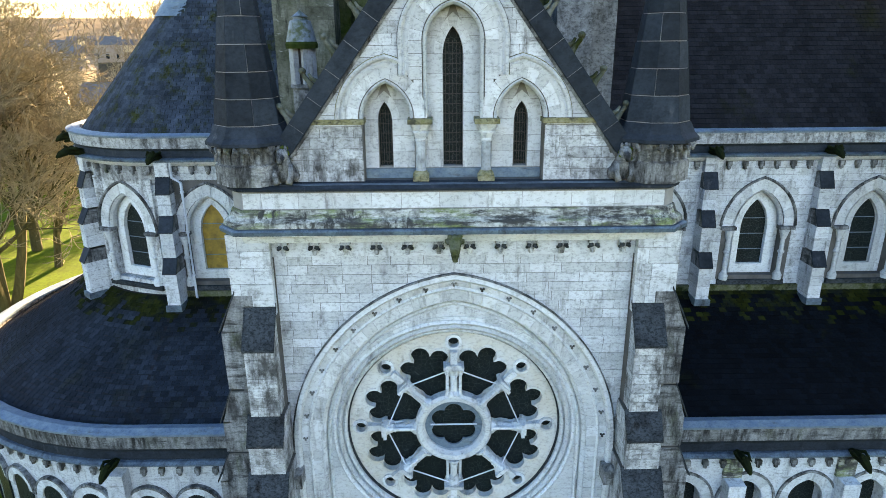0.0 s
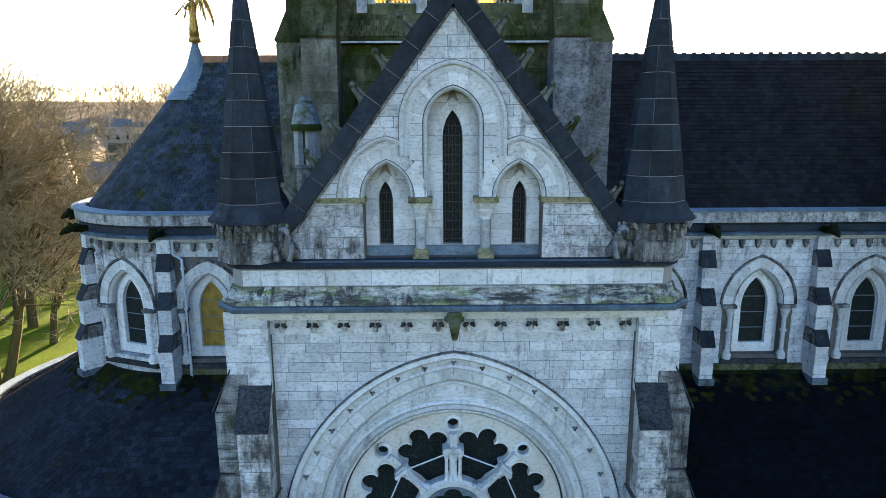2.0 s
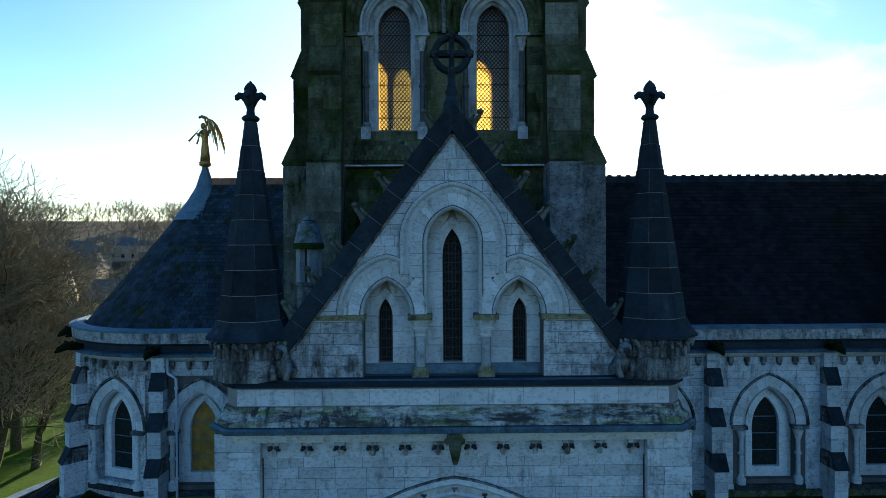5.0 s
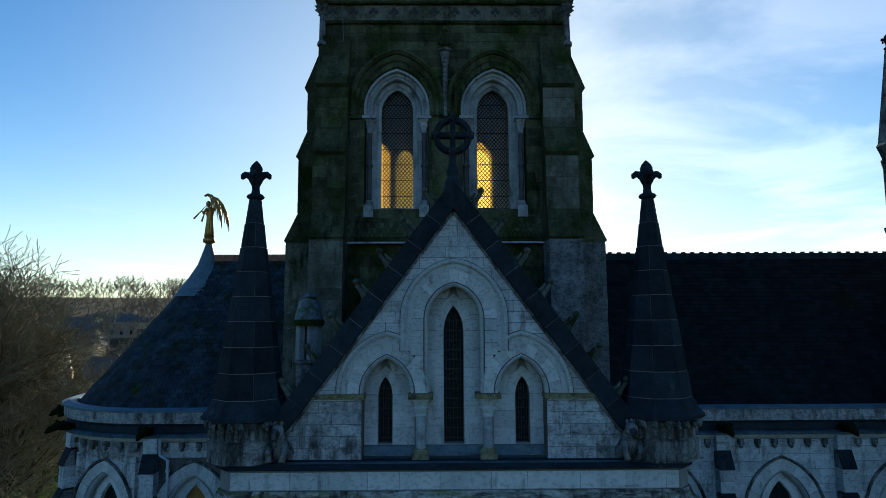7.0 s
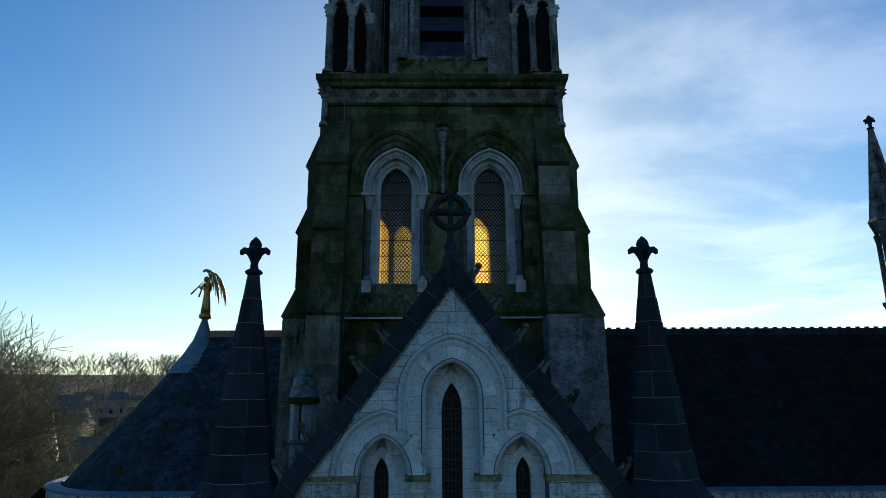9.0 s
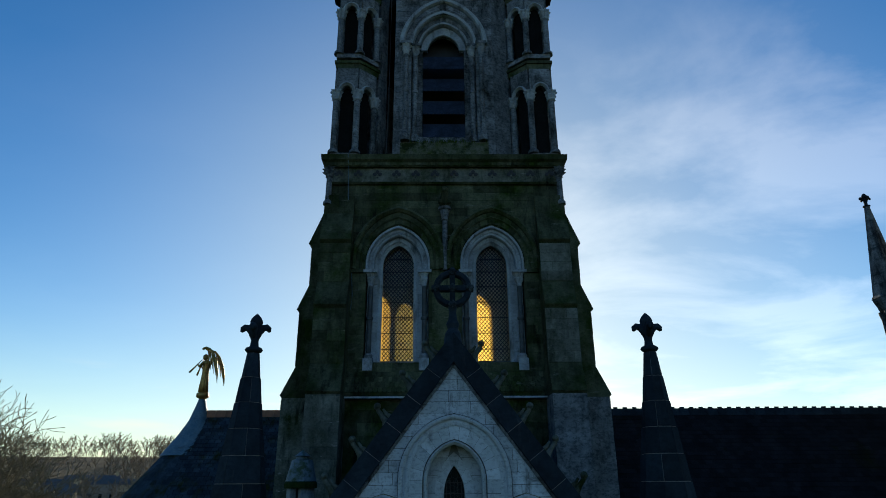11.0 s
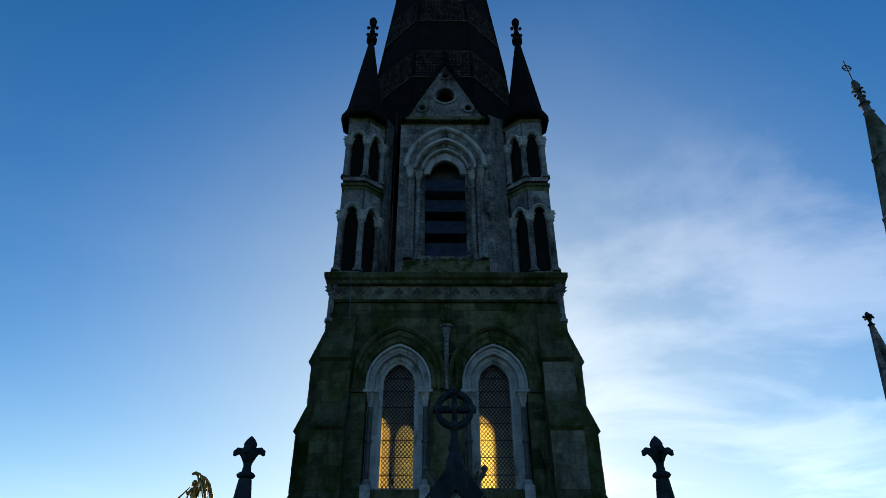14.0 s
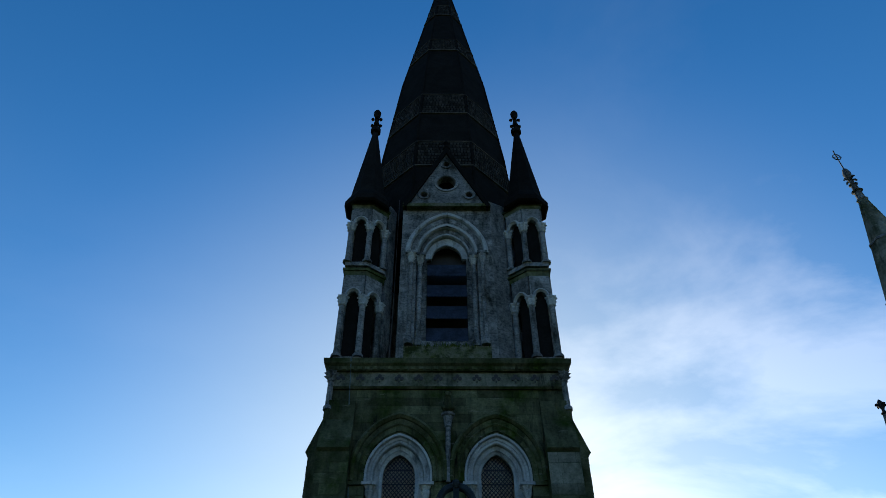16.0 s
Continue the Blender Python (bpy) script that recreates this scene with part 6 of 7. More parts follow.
        for q in (-1, 1):
            o = m @ Matrix.Translation((s * WIN + q * 1.08, 0, 4.62)) @ Matrix.Rotation(radians(-90), 4, "X")
            bm = bmesh.new()
            lathe(bm, o, [(0.095, 26.66), (0.095, 28.0), (0.14, 28.04), (0.14, 28.12), (0.095, 28.16), (0.095, 29.4)], 12)
            col = part("side_column", bm, DARKSHAFT, w, "dark polished shaft with a ring")
            bm = bmesh.new()
            plate(bm, m, rect(s * WIN + q * 1.08 - 0.19, s * WIN + q * 1.08 + 0.19, 26.0, 26.46), (), 4.42, 4.875)
            lathe(bm, o, [(0.19, 26.46), (0.2, 26.5), (0.16, 26.54), (0.18, 26.6), (0.12, 26.68)], 12)
            part("base", bm, TOWERJAMB, col)
            bm = bmesh.new()
            carved_lathe(bm, o, [(0.09, 29.4), (0.12, 29.45), (0.1, 29.5), (0.19, 29.72), (0.15, 29.78), (0.24, 29.94)])
            part("capital", bm, TOWERJAMB, col)
            bm = bmesh.new()
            plate(bm, m, rect(s * WIN + q * 1.1 - 0.27, s * WIN + q * 1.1 + 0.27, 29.94, 30.055), (), 4.3, 4.9)
            part("abacus", bm, TOWERJAMB, col)
    # clasping buttresses at both ends of each face
    for s in (-1, 1):
        b = thing("tower_buttress", "stepped tower corner buttress of dark mossy stone", "buttress", "tower buttresses", at=tuple(m @ Vector((s * 4.4, 18.0, 5.2))))
        bm = bmesh.new()
        u0, u1 = sorted((s * 3.78, s * 5.02))
        side = m @ Matrix.Translation((0, 0, 0)) @ Matrix(((0, 0, 1, 0), (0, 1, 0, 0), (1, 0, 0, 0), (0, 0, 0, 1)))
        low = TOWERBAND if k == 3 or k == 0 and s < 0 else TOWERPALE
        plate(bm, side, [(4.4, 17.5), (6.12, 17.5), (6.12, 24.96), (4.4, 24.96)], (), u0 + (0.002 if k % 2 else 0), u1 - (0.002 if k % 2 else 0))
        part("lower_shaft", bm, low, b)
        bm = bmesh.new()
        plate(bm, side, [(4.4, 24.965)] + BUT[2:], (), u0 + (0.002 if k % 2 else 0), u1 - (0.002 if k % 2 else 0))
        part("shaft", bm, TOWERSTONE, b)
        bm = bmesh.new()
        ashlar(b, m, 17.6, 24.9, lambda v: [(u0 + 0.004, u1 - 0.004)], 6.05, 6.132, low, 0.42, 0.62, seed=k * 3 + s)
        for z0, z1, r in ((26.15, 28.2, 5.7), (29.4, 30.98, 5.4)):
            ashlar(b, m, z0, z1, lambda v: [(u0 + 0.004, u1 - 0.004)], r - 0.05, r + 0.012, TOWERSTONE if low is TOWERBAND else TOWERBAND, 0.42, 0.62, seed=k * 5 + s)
    # strings and the parapet band
    for nm, mat, prof in (
        ("pale_string", TOWERJAMB, [(4.6, 24.93), (5.13, 24.93), (5.13, 24.995), (4.6, 24.995)]),
        ("plinth_slope", TOWERSTONE, [(4.6, 25.0), (5.1, 25.0), (5.1, 25.12), (4.85, 25.95), (4.6, 25.95)]),
        ("lower_string", TOWERSTONE, [(4.6, 33.86), (4.9, 33.86), (4.97, 33.95), (4.6, 33.98)]),
        ("band", TOWERBAND, [(4.6, 33.983), (4.91, 33.983), (4.91, 34.62), (4.6, 34.62)]),
        ("cornice", TOWERSTONE, [(4.6, 34.623), (5.06, 34.623), (5.12, 34.8), (5.24, 34.9), (5.26, 35.12), (4.2, 35.14)]),
    ):
        bm = bmesh.new()
        c = [m @ Vector((sg * w, v, w)) for sg in (-1, 1) for w, v in prof]
        n = len(prof)
        vs = [bm.verts.new(p) for p in c]
        for j in range(n):
            bm.faces.new((vs[j], vs[(j + 1) % n], vs[n + (j + 1) % n], vs[n + j]))
        bm.faces.new(vs[:n]), bm.faces.new(vs[n:])
        part(nm, bm, mat, tower)
    # scalloped stones on the plinth's slope
    slope = m @ Matrix.Translation((0, 25.14, 5.10)) @ Matrix.Rotation(-math.atan2(0.25, 0.83), 4, "X")
    bm = bmesh.new()
    for row in range(4):
        for j in range(42):
            u = -3.7 + 7.4 * (j + 0.5 * (row % 2)) / 42
            v = 0.2 * row
            plate(bm, slope, [(u - 0.078, v + 0.21), (u - 0.078, v + 0.06), (u - 0.04, v), (u + 0.04, v), (u + 0.078, v + 0.06), (u + 0.078, v + 0.21)], (), -0.01, 0.05 - 0.005 * row)
    tagged(part("scale_courses", bm, TOWERSTONE, tower, "rows of scalloped mossy stones"), kind="stuff")
    # dentils under the cornice
    for i in range(30):
        u = -4.7 + 9.4 * i / 29
        bm = bmesh.new()
        plate(bm, m, rect(u - 0.09, u + 0.09, 34.66, 34.79), (), 4.95, 5.13)
        part("dentil", bm, TOWERSTONE, tower)
    for i in range(12):
        u = -4.5 + 9.0 * i / 11
        bm = bmesh.new()
        for du, dv in ((0, 0.1), (-0.11, -0.01), (0.11, -0.01)):
            lathe(bm, m @ Matrix.Translation((u + du, 34.33 + dv, 4.905)), [(0.085, 0), (0.085, 0.045), (0.05, 0.05)], 10)
        lathe(bm, m @ Matrix.Translation((u, 34.17, 4.905)), [(0.035, 0), (0.035, 0.05)], 6)
        part("trefoil_boss", bm, IRON, tower, "dark carved trefoil in the parapet band")
    # middle shaft with a spout
    sh = thing("wall_shaft", "slim stone wall shaft with a carved beast spout on top", "column", "tower shafts", at=tuple(m @ Vector((0, 29.5, 4.9))))
    bm = bmesh.new()
    o = m @ Matrix.Translation((0, 0, 4.92)) @ Matrix.Rotation(radians(-90), 4, "X")
    lathe(bm, o, [(0.1, 30.0), (0.1, 32.15), (0.15, 32.2), (0.13, 32.26), (0.2, 32.62), (0.27, 32.66), (0.27, 32.76)], 12)
    part("shaft", bm, TOWERPALE, sh)
    bm = bmesh.new()
    bent(bm, [m @ Vector((0, 32.78, 4.88)), m @ Vector((0, 32.95, 5.08)), m @ Vector((0, 33.2, 5.16)), m @ Vector((0, 33.36, 5.24))], [0.2, 0.24, 0.17, 0.12])
    blob(bm, m @ Vector((0, 33.42, 5.28)), 0.16)
    for q in (-1, 1):
        blob(bm, m @ Vector((q * 0.17, 32.92, 5.15)), 0.13)
        blob(bm, m @ Vector((q * 0.11, 33.55, 5.24)), 0.06)
    part("beast", bm, TOWERSTONE, sh)
    bm = bmesh.new()
    plate(bm, m, rect(-0.52, 0.52, 26.0, 29.93), (), 4.78, 4.86)
    part("pier_face", bm, TOWERSTONE, tower)
    # belfry stage
    bm = bmesh.new()
    plate(bm, m, rect(-2.28, 2.28, 35.1, 44.4), [opening(0, 36.3, 41.3, 1.5, 1.9)], 4.05, 4.6)
    part("belfry_wall", bm, TOWERPALE, tower)
    bm = bmesh.new()
    up = m @ Matrix(((1, 0, 0, 0), (0, 0, 1, 0), (0, 1, 0, 0), (0, 0, 0, 1)))
    plate(bm, up, [(2.26, 4.58), (3.0, 4.2), (4.2, 3.0), (3.6, 2.7), (2.1, 4.05)], (), 35.1, 45.0)
    part("belfry_splay", bm, TOWERPALE, tower)
    win = thing("belfry_opening", "belfry opening with scalloped slate louvres under a moulded pointed arch", "louvre window", "belfry openings", at=tuple(m @ Vector((0, 36.2, 4.4))))
    for hw, rise, w0, wd in ((1.16, 1.46, 4.32, 0.085), (1.5, 1.95, 4.52, 0.10), (1.95, 2.58, 4.68, 0.13)):
        bm = bmesh.new()
        sweep(bm, m, arch(0, 41.35, hw, rise, 14), [(wd, w0 - 0.25), (wd, w0), (wd * 0.6, w0 + 0.1), (-wd * 0.6, w0 + 0.1), (-wd, w0), (-wd, w0 - 0.25)])
        part("arch_order", bm, TOWERJAMB, win)
    voussoirs(win, m, arch(0, 41.35, 1.62, 2.12), arch(0, 41.35, 1.8, 2.4), 17, 4.4, 4.63, TOWERPALE)
    voussoirs(win, m, arch(0, 41.35, 1.25, 1.6), arch(0, 41.35, 1.42, 1.84), 15, 4.1, 4.36, TOWERPALE)
    voussoirs(win, m, arch(0, 41.35, 0.76, 0.9), arch(0, 41.35, 1.06, 1.34), 11, 4.0, 4.2, TOWERJAMB)
    bm = bmesh.new()
    plate(bm, m, arch(0, 41.3, 1.55, 2.0) + list(reversed(arch(0, 41.3, 0.78, 0.94))), (), 3.95, 4.1)
    part("arch_backing", bm, TOWERPALE, win)
    for q in (-1, 1):
        ashlar(win, m, 36.3, 41.35, lambda v: [tuple(sorted((q * 0.98, q * 1.5)))], 4.06, 4.18, TOWERPALE, 0.42, 2.0, name="jamb_stone", seed=9)
    for i in range(4):
        z = 36.42 + 1.24 * i
        bm = bmesh.new()
        pts = [(-0.96, z + 1.05), (-0.96, z + 0.16)]
        for j in range(12):
            c = -0.96 + 1.92 * (j + 0.5) / 12
            pts += [(c + 0.078 * math.cos(a), z + 0.12 - 0.13 * math.sin(a)) for a in (math.pi * 0.95, math.pi * 0.75, math.pi / 2, math.pi * 0.25, math.pi * 0.05)]
        pts += [(0.96, z + 0.16), (0.96, z + 1.05)]
        tilt = m @ Matrix.Translation((0, z, 4.4)) @ Matrix.Rotation(radians(-22), 4, "X") @ Matrix.Translation((0, -z, 0))
        plate(bm, tilt, pts, (), -0.03, 0.0)
        part("louvre", bm, LOUVRE, win, "scalloped slate louvre")
    # added dark sheet: stands for the unlit belfry behind the louvres
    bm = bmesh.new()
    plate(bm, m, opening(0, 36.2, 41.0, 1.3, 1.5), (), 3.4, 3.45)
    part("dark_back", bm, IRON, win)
    bm = bmesh.new()
    plate(bm, m, rect(-1.45, 1.45, 36.0, 36.4), (), 4.1, 4.5)
    part("sill", bm, TOWERPALE, win)
    for q in (-1, 1):
        for du, w in ((1.32, 4.5), (1.74, 4.7)):
            o = m @ Matrix.Translation((q * du, 0, w)) @ Matrix.Rotation(radians(-90), 4, "X")
            bm = bmesh.new()
            lathe(bm, o, [(0.11, 36.55), (0.11, 38.65), (0.15, 38.7), (0.15, 38.8), (0.11, 38.85), (0.11, 40.7)], 12)
            col = part("side_column", bm, TOWERPALE, win)
            bm = bmesh.new()
            lathe(bm, o, [(0.21, 36.1), (0.21, 36.36), (0.15, 36.45), (0.12, 36.55)], 12)
            part("base", bm, TOWERPALE, col)
            bm = bmesh.new()
            carved_lathe(bm, o, [(0.12, 40.7), (0.15, 40.75), (0.12, 40.8), (0.2, 41.0), (0.16, 41.06), (0.25, 41.2)])
            part("capital", bm, TOWERJAMB, col)
            bm = bmesh.new()
            plate(bm, m, rect(q * du - 0.25, q * du + 0.25, 41.2, 41.34), (), w - 0.35, w + 0.24)
            part("abacus", bm, TOWERPALE, col)
    bm = bmesh.new()
    plate(bm, m, rect(-1.95, 1.95, 35.15, 36.0), (), 4.5, 4.72 if k % 2 == 0 else 4.718)
    part("apron", bm, MOSSY, tower, "mossy stone apron under the louvres")
    rt = random.Random(70 + k)
    bm = bmesh.new()
    for j in range(150):
        u, w = rt.gauss(0, 0.75), rt.uniform(4.56, 4.72)
        if abs(u) > 1.9:
            continue
        h = rt.uniform(0.06, 0.24)
        a = m @ Vector((u, 35.98, w))
        b = m @ Vector((u + rt.gauss(0, 0.07), 35.98 + h, w + rt.uniform(0.0, 0.12)))
        rod(bm, a, b, 0.022, 0.006, 4)
    tagged(part("weeds", bm, MOSSBRIGHT, tower, "small weeds growing on the ledge"), kind="stuff")
    # gable over the belfry face
    gb = thing("belfry_gable", "small stone gable with a round opening above the belfry", "gable", "belfry gables", at=tuple(m @ Vector((0, 44.4, 4.5))))
    bm = bmesh.new()
    plate(bm, m, [(-1.95, 44.55), (1.95, 44.55), (0, 48.5)], [circle(0, 46.1, 0.5, 20), circle(-1.2, 45.2, 0.19, 12), circle(1.2, 45.2, 0.19, 12), circle(0, 47.55, 0.17, 12)], 4.4, 4.85)
    part("wall", bm, TOWERPALE, gb)
    for cx, cy, r in ((0, 46.1, 0.58), (-1.2, 45.2, 0.25), (1.2, 45.2, 0.25), (0, 47.55, 0.23)):
        bm = bmesh.new()
        sweep(bm, m, list(reversed(circle(cx, cy, r, 24))), [(0.08, 4.8), (0.08, 4.92), (-0.05, 4.9), (-0.07, 4.8)], True)
        part("roundel_rim", bm, TOWERPALE, gb)
    # added dark sheet: stands for the shade inside the gable's round openings
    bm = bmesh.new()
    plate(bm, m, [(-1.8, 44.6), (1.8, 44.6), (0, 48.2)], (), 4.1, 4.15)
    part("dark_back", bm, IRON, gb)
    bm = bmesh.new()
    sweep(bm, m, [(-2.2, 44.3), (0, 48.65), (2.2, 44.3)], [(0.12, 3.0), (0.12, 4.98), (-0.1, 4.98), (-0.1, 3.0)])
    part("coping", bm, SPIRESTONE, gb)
    bm = bmesh.new()
    plate(bm, m, rect(-2.3, 2.3, 44.3, 44.52), (), 4.1, 4.96)
    part("string", bm, MOSSY, gb, "mossy string course")
    bm = bmesh.new()
    lathe(bm, at(*(m @ Vector((0, 0, 4.6)))), [(0.1, 48.7), (0.08, 49.0), (0.2, 49.2), (0.1, 49.4), (0.17, 49.6), (0.04, 49.9)], 8)
    part("finial", bm, SPIRESTONE, gb)
for sx in (-1, 1):
    for sy in (-1, 1):
        cs = thing("corner_shaft", "pale slim stone shaft with a leafy capital at the tower's corner", "column", "tower corner shafts", at=(sx * 4.9, AXIS + sy * 4.9, 32.9))
        o = at(sx * 4.9, AXIS + sy * 4.9, 0)
        bm = bmesh.new()
        lathe(bm, o, [(0.2, 32.9), (0.2, 33.02), (0.13, 33.12), (0.12, 34.15)], 12)
        part("shaft", bm, TOWERPALE, cs)
        bm = bmesh.new()
        carved_lathe(bm, o, [(0.13, 34.15), (0.17, 34.2), (0.14, 34.26), (0.26, 34.42), (0.2, 34.48), (0.27, 34.6)], 8, 0.3)
        part("capital", bm, TOWERPALE, cs)
bm = bmesh.new()
plate(bm, FLAT, rect(-4.2, 4.2, AXIS - 4.2, AXIS + 4.2), (), 34.7, 34.95)
part("belfry_floor", bm, TOWERSTONE, tower)
bm = bmesh.new()
plate(bm, FLAT, rect(-4.2, 4.2, AXIS - 4.2, AXIS + 4.2), (), 24.0, 24.3)
part("lantern_floor", bm, TOWERSTONE, tower)

# corner turrets of the belfry
def turret(sx, sy):
    cx, cy = sx * 4.23, AXIS + sy * 4.23
    tu = thing("belfry_turret", "two-tier arcaded stone corner turret with a dark stone spirelet", "turret", "belfry turrets", at=(cx, cy, 35.1))
    plan = [(3.2, 4.2), (3.9, 4.84), (4.84, 4.84), (4.84, 3.9), (4.2, 3.2)]

    def spot(a, b, z=0.0):
        return Vector((sx * a, AXIS + sy * b, z))

    def slab(f, z0, z1):
        bm = bmesh.new()
        pts = [(sx * (4.2 + (a - 4.2) * f), AXIS + sy * (4.2 + (b - 4.2) * f)) for a, b in plan + [(3.4, 3.4)]]
        return plate(bm, FLAT, pts, (), z0, z1)

    # near-black core: the shade behind the arcade is put into its colour
    part("core", slab(0.74, 35.1, 44.4), SPIRESTONE, tu)
    for z0, cap, top in ((35.14, 38.05, 39.75), (40.35, 42.58, 44.1)):
        part("tier_base", slab(1.16, z0, z0 + 0.22), TOWERPALE, tu)
        part("tier_string", slab(1.14, top, top + 0.28), TOWERSTONE, tu)
        part("tier_cornice", slab(1.24, top + 0.28, top + 0.42), TOWERSTONE, tu)
        for a, b in plan:
            p = spot(a, b)
            o = at(p.x, p.y, 0)
            bm = bmesh.new()
            lathe(bm, o, [(0.145, z0 + 0.42), (0.14, cap)], 12)
            col = part("shaft", bm, TOWERPALE, tu)
            bm = bmesh.new()
            lathe(bm, o, [(0.24, z0 + 0.22), (0.24, z0 + 0.32), (0.17, z0 + 0.42)], 12)
            part("base", bm, TOWERPALE, col)
            bm = bmesh.new()
            carved_lathe(bm, o, [(0.16, cap), (0.2, cap + 0.05), (0.17, cap + 0.1), (0.23, cap + 0.28), (0.19, cap + 0.34), (0.26, cap + 0.44), (0.26, cap + 0.5)])
            part("capital", bm, TOWERJAMB, col)
        for (a0, b0), (a1, b1) in zip(plan, plan[1:]):
            p, q = spot(a0, b0), spot(a1, b1)
            if sx * sy > 0:
                p, q = q, p
            mid, d = (p + q) / 2, (q - p)
            turn = math.degrees(math.atan2(d.y, d.x))
            nrm = Vector((math.cos(radians(turn - 90)), math.sin(radians(turn - 90)), 0))
            if nrm.dot(mid - Vector((0, AXIS, 0))) < 0:
                turn += 180
            m = face(mid.x, mid.y, 0, turn)
            half, sp = d.length / 2, cap + 0.5
            hw = half - 0.24
            bm = bmesh.new()
            plate(bm, m, [(-half, sp)] + arch(0, sp, hw, hw * 1.12, 7) + [(half, sp), (half, top), (-half, top)], (), -0.14, 0.1)
            panel = part("arch_panel", bm, TOWERPALE, tu)
            bm = bmesh.new()
            sweep(bm, m, arch(0, sp, hw + 0.05, hw * 1.12 + 0.06, 8), [(0.1, 0.08), (0.1, 0.2), (0.03, 0.24), (-0.04, 0.12)])
            part("arch_mould", bm, TOWERJAMB, panel)
    o = at(cx, cy, 0)
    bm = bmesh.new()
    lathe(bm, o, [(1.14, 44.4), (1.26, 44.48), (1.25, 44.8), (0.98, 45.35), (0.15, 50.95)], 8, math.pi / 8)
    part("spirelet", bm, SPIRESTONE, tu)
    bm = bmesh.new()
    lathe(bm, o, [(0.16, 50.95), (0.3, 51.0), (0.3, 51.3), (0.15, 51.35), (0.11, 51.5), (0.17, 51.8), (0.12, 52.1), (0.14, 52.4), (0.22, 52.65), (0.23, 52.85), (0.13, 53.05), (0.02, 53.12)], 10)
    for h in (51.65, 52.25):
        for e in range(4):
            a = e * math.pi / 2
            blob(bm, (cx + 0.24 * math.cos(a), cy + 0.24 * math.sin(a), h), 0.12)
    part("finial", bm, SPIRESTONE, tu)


for sx in (-1, 1):
    for sy in (-1, 1):
        turret(sx, sy)

# spire
spire = thing("spire", "tall octagonal dark stone spire banded with scalloped tiles", "spire", kind="structure", at=(0, AXIS, 44.4))
SP = [(44.4, 4.35), (51.5, 3.84), (59.9, 2.92), (65.5, 2.04), (72.0, 1.03), (78.1, 0.1)]
SPX = -0.13   # the spire stands a little east of the tower's middle


def spire_r(z):
    for (z0, r0), (z1, r1) in zip(SP, SP[1:]):
        if z <= z1:
            return r0 + (r1 - r0) * (z - z0) / (z1 - z0)
    return 0.12


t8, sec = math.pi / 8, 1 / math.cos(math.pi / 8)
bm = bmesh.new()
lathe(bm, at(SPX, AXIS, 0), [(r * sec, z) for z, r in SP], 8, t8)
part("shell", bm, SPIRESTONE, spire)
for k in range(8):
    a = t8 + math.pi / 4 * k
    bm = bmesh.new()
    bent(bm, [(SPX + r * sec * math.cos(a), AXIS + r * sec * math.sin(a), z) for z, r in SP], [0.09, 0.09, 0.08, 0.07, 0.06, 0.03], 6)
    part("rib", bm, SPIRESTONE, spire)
for z0, z1 in ((48.4, 50.5), (53.75, 55.85), (62.5, 64.2), (69.2, 71.0)):
    bm = bmesh.new()
    rows = 8
    for i in range(rows):
        za, zb = z0 + (z1 - z0) * i / rows, z0 + (z1 - z0) * (i + 1) / rows
        for k in range(8):
            a = math.pi / 4 * k
            ra = spire_r(za)
            half = ra * math.tan(t8) - 0.1
            n = max(2, round(half * 2 / 0.2))
            tilt = math.atan2(spire_r(za) - spire_r(zb), zb - za)
            m = face(SPX, AXIS, 0, math.degrees(a)) @ Matrix.Translation((0, za, ra)) @ Matrix.Rotation(-tilt, 4, "X")
            for j in range(n):
                u = -half + 2 * half * (j + 0.5 * (1 + (i % 2) * 0.5)) / n
                w = half / n * 0.8
                h = (zb - za)
                plate(bm, m, [(u - w, h * 0.9), (u - w * 0.7, h * 0.05), (u + w * 0.7, h * 0.05), (u + w, h * 0.9)], (), -0.02, 0.06)
    tagged(part("scale_band", bm, SPIREBAND, spire, "band of scalloped stone scales"), kind="stuff")
    for zz in (z0 - 0.1, z1 + 0.05):
        bm = bmesh.new()
        r = spire_r(zz) * sec
        lathe(bm, at(SPX, AXIS, 0), [(r - 0.1, zz - 0.06), (r + 0.1, zz - 0.04), (r + 0.08, zz + 0.06), (r - 0.1, zz + 0.1)], 8, t8)
        part("string", bm, SPIREEDGE, spire)

# lightning conductor and stair turret
rodt = thing("lightning_conductor", "thin pale lightning conductor strip down the tower", "cable", at=(-4.1, 8.5, 29))
bm = bmesh.new()
bent(bm, [(-4.1, AXIS - 5.3, 35.1), (-4.1, AXIS - 5.0, 34.5), (-4.05, AXIS - 4.98, 33.3), (-4.0, AXIS - 4.86, 32.5), (-3.7, AXIS - 4.86, 29.0), (-3.74, AXIS - 4.86, 28.4)], [0.02] * 6, 6)
part("strip", bm, LEAD, rodt)
bm = bmesh.new()
bent(bm, [(-2.5, AXIS - 4.64, 45.0), (-2.5, AXIS - 4.64, 38.0), (-2.55, AXIS - 4.66, 35.2)], [0.025] * 3, 6)
part("strip", bm, IRON, rodt)

